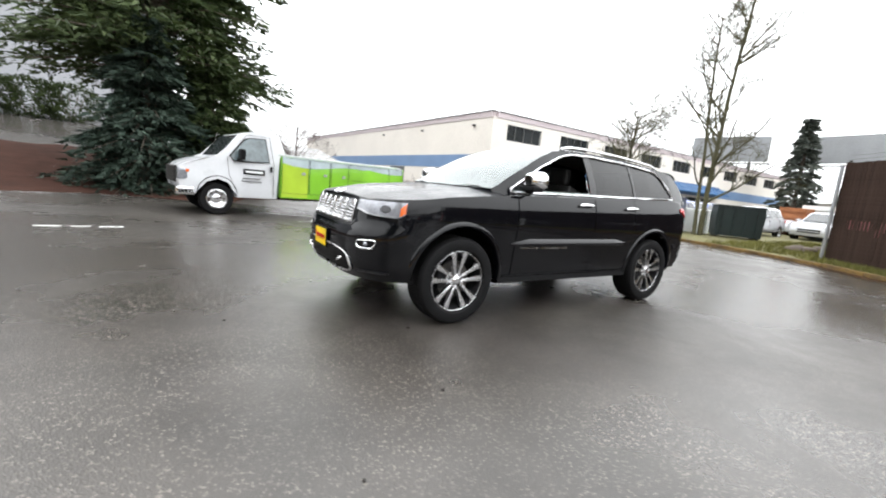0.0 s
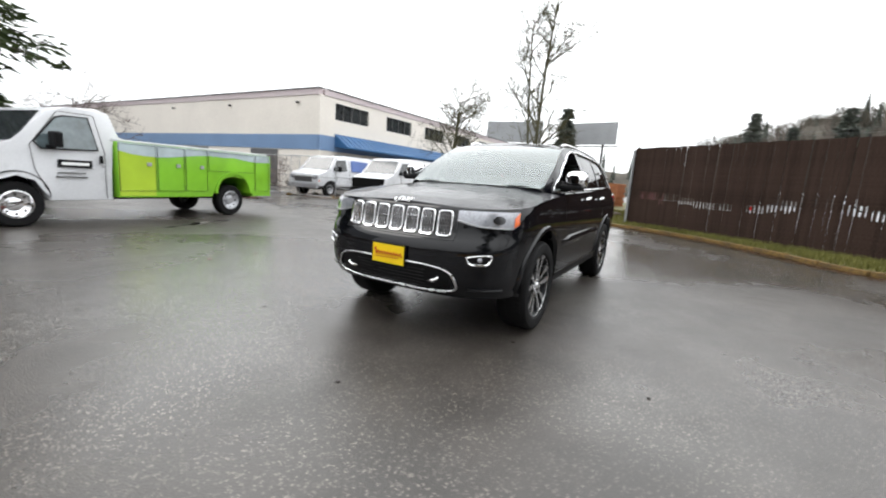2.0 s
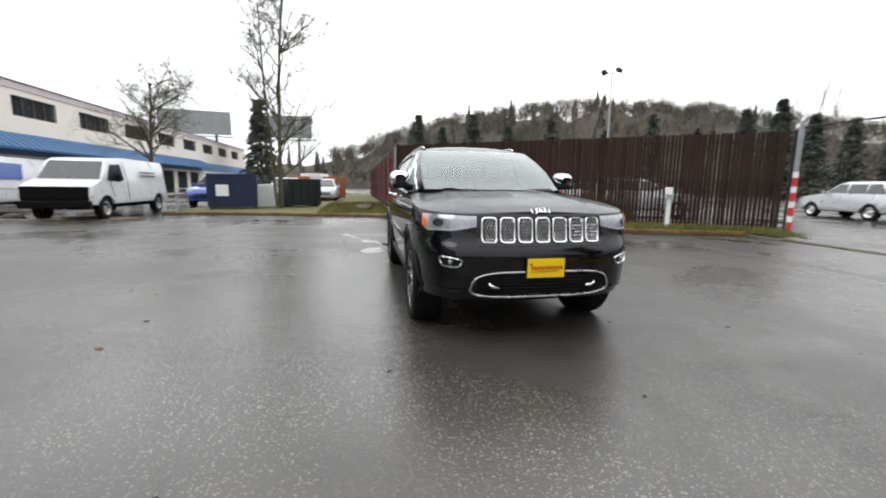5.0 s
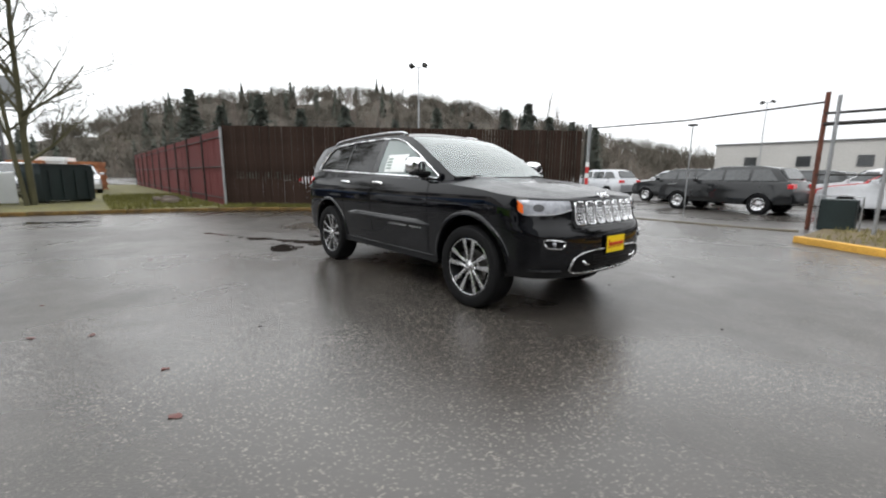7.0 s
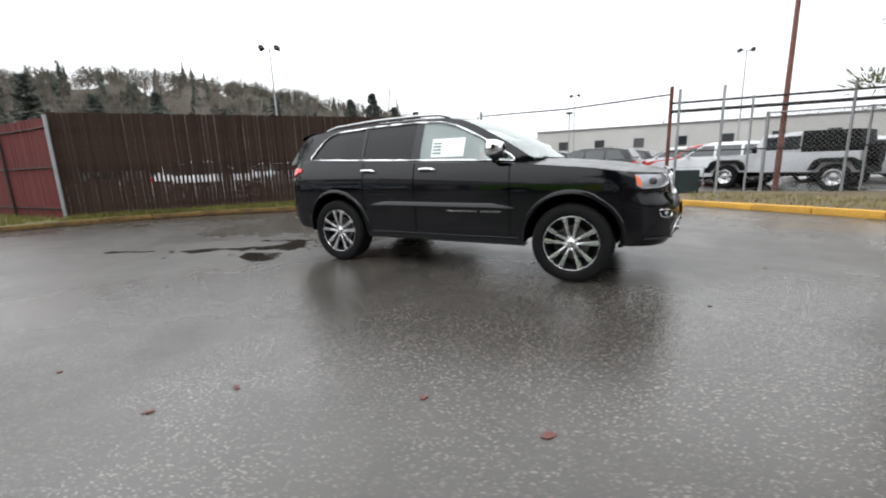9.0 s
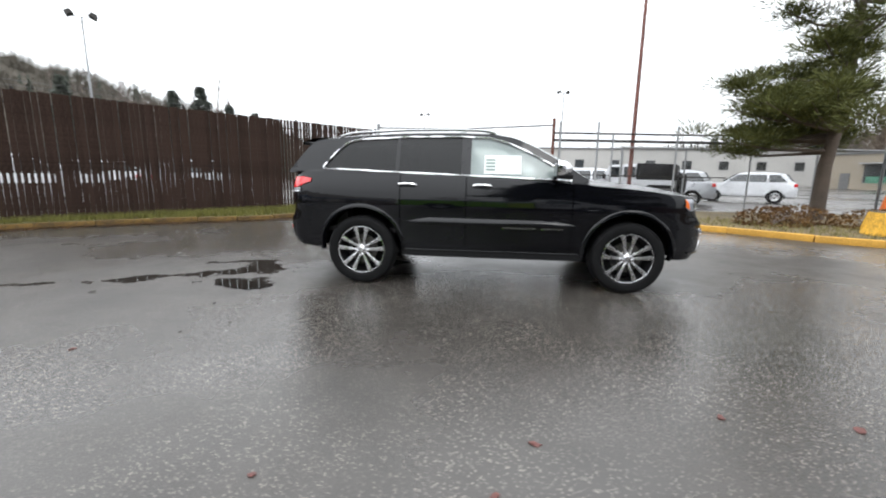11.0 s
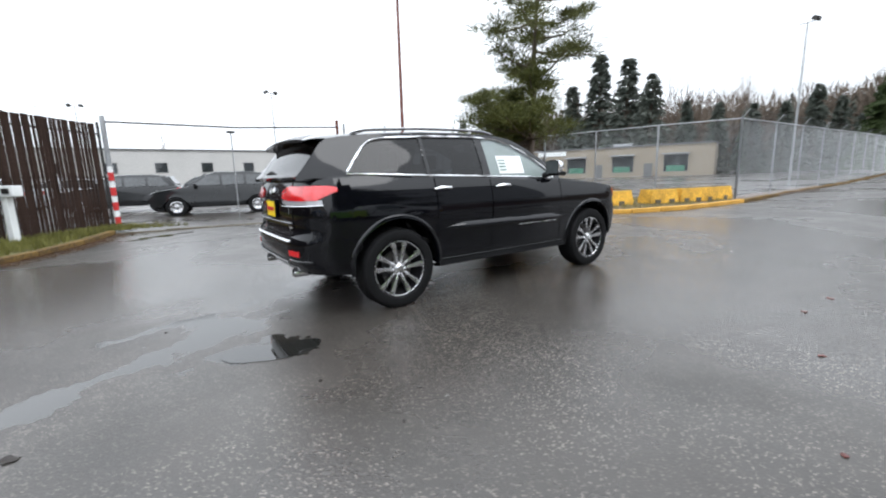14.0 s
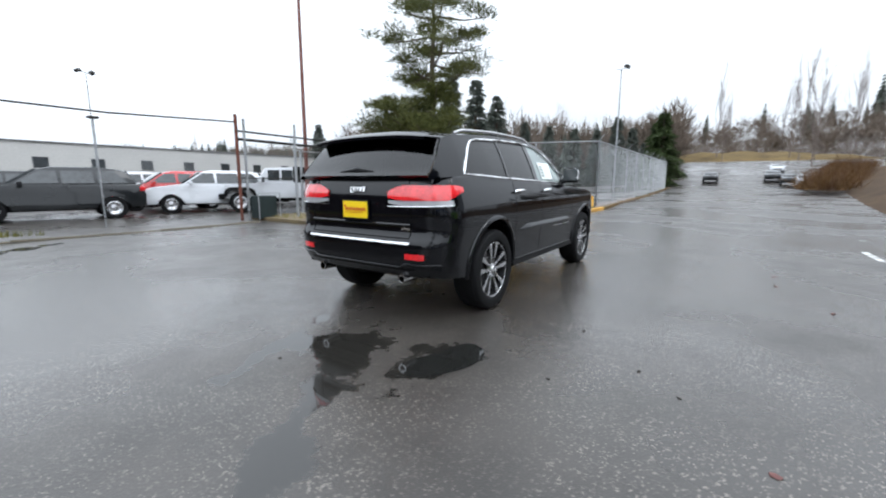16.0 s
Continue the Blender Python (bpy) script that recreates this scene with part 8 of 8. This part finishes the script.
conifer("conifer_tree", pose(63.0, 6.5, rise(63, 6) - 0.1), "broad dark green conifer beyond the wire fence", (8.6, 2.7, 30, 9, 40, 0.42, 0.085, 412, {"base": 0.03, "droop": 0.28}), M_BARK, M_NEEDLE)

# single conifers standing behind the fence and by the road
proto = None
for k, (a, d, h) in enumerate(((173, 62, 15), (169.5, 66, 13.5), (165, 64, 15.5), (160, 60, 13), (154, 64, 14.5), (147, 66, 12.5), (141, 60, 13.8), (136, 62, 11.5), (131, 60, 13.6), (128, 63, 15.2), (125, 62, 12.5), (122, 64, 11.8), (119, 66, 10.8),
                               (30, 70, 19), (33.5, 74, 21), (37, 78, 17), (27, 64, 15), (23, 62, 13), (19.5, 60, 12), (16, 58, 11), (13, 56, 10.5), (10.5, 58, 12.5), (8.6, 60, 11), (7.4, 66, 9), (52, 80, 12))):
    x, y = polar(a, d)
    h *= 0.82 if a > 110 else (1.0 if a > 26 else 0.80)
    m = pose(x, y, 0, 0, 0, 37 * k) @ Matrix.Diagonal((1, 1, 1, 1))
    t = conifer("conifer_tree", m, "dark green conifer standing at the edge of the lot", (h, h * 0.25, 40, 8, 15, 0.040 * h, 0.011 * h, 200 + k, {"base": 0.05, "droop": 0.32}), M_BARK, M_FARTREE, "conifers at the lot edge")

# bare alders and birches on the skyline
bare = [bare_mesh(1.0 * 14, 300 + k, spread=0.34, forks=4, depth=2, thick=0.006, up=0.9) for k in range(3)]
bmes = [finish("crown", b, M_TWIG, 60) for b in bare]
for k in range(70):
    lo, hi, d0, d1, h0, h1 = ((120, 176, 70, 110, 0.9, 1.35), (6, 45, 90, 130, 0.9, 1.4), (-22, 8, 80, 150, 0.8, 1.4), (-24, -13, 60, 95, 0.65, 1.0), (46, 100, 110, 150, 0.6, 0.9), (200, 215, 75, 100, 0.7, 0.9))[(0, 0, 1, 1, 2, 2, 2, 3, 3, 4)[k % 10] if k < 66 else 5]
    a, d, s = g.uniform(lo, hi), g.uniform(d0, d1), g.uniform(h0, h1)
    x, y = polar(a, d)
    t = empty("bare_tree", pose(x, y, hill_z(a, d) + (rise(x, y) if x > 14 else 0), 0, 0, g.uniform(0, 360)), "tall slender leafless tree on the skyline", "tree", "leafless trees")
    ob = new("crown", bmes[k % 3])
    ob.parent = t
    ob.scale = (s, s, s)

# brown thicket filling under the skyline trees
bm = BM()
for k in range(11000):
    sect = g.random()
    if sect < 0.3:
        a, d, hh = g.uniform(4, 48), g.uniform(80, 150), g.uniform(3, 9)
    elif sect < 0.45:
        a, d, hh = g.uniform(-14, 4), g.uniform(118, 150), g.uniform(1.5, 4)
    else:
        a, d, hh = g.uniform(48, 180), g.uniform(115, 215), g.uniform(3, 8)
    x, y = polar(a, d)
    z = hill_z(a, d) + (rise(x, y) if x > 14 else 0)
    for q in range(7):
        tip = Vector((x + g.gauss(0, 1.1), y + g.gauss(0, 1.1), z + hh * g.uniform(0.5, 1.0)))
        s = Vector((g.uniform(-1, 1), g.uniform(-1, 1), 0)) * 0.05
        foot = Vector((x + g.gauss(0, 0.6), y + g.gauss(0, 0.6), z))
        v = [bm.verts.new(p) for p in (foot - s, foot + s, tip)]
        bm.faces.new(v)
solo("far_thicket", bm, M_THICKET, "brown leafless thicket below the hills", "woods", kind="stuff")

bm = BM()
for k in range(900):
    a, d, hh = g.uniform(-14, -10.6), g.uniform(40, 85), g.uniform(0.8, 2.4)
    x, y = polar(a, d)
    for q in range(9):
        foot = Vector((x + g.gauss(0, 0.4), y + g.gauss(0, 0.4), rise(x, y) + 0.4))
        s = Vector((g.uniform(-1, 1), g.uniform(-1, 1), 0)) * 0.03
        tip = foot + Vector((g.gauss(0, 0.7), g.gauss(0, 0.7), hh * g.uniform(0.5, 1)))
        bm.faces.new([bm.verts.new(p) for p in (foot - s, foot + s, tip)])
solo("roadside_thicket", bm, M_SHRUB, "dark brown leafless thicket beside the road", "woods", kind="stuff")

# right-hand bank of the road
bm = BM()
rows = []
for i in range(25):
    x = 14 + 60 * i / 24
    yb = -7.4 - (x - 14) * 0.125
    hgt = 0.9 * min(1, i / 5)
    rows.append([(x, yb, rise(x, yb) + 0.01), (x, yb - 1.5, rise(x, yb) + hgt * 0.7), (x, yb - 4, rise(x, yb) + hgt * 1.2), (x, yb - 20, rise(x, yb) + hgt * 2.2)])
grid(bm, rows)
solo("road_bank", bm, M_BANK, "brown planted bank on the far side of the road", "bank", kind="structure", smooth=60)
leafy("roadside_shrubs", pose(38, -13.5, 1.4), "brown leafless shrubs on the road bank", [(3.0 * k - 12, -0.4 * k + 0.8 * math.sin(k * 2.1), 0.6, 1.5, 1.2, 0.9) for k in range(9)], M_SHRUB, 500, 0.2, 73, "shrubs")
c = empty("traffic_cone", pose(12.6, 9.2, 0.1), "orange traffic cone behind the wire fence", "cone")
bm = BM()
tube(bm, [(0, 0, 0.03), (0, 0, 0.7)], [0.15, 0.03], 12)
part("cone_body", bm, M_ORANGE, c)
bm = BM()
box(bm, (0, 0, 0.02), (0.36, 0.36, 0.04), None, 0.01)
part("cone_base", bm, M_DARKMETAL, c)
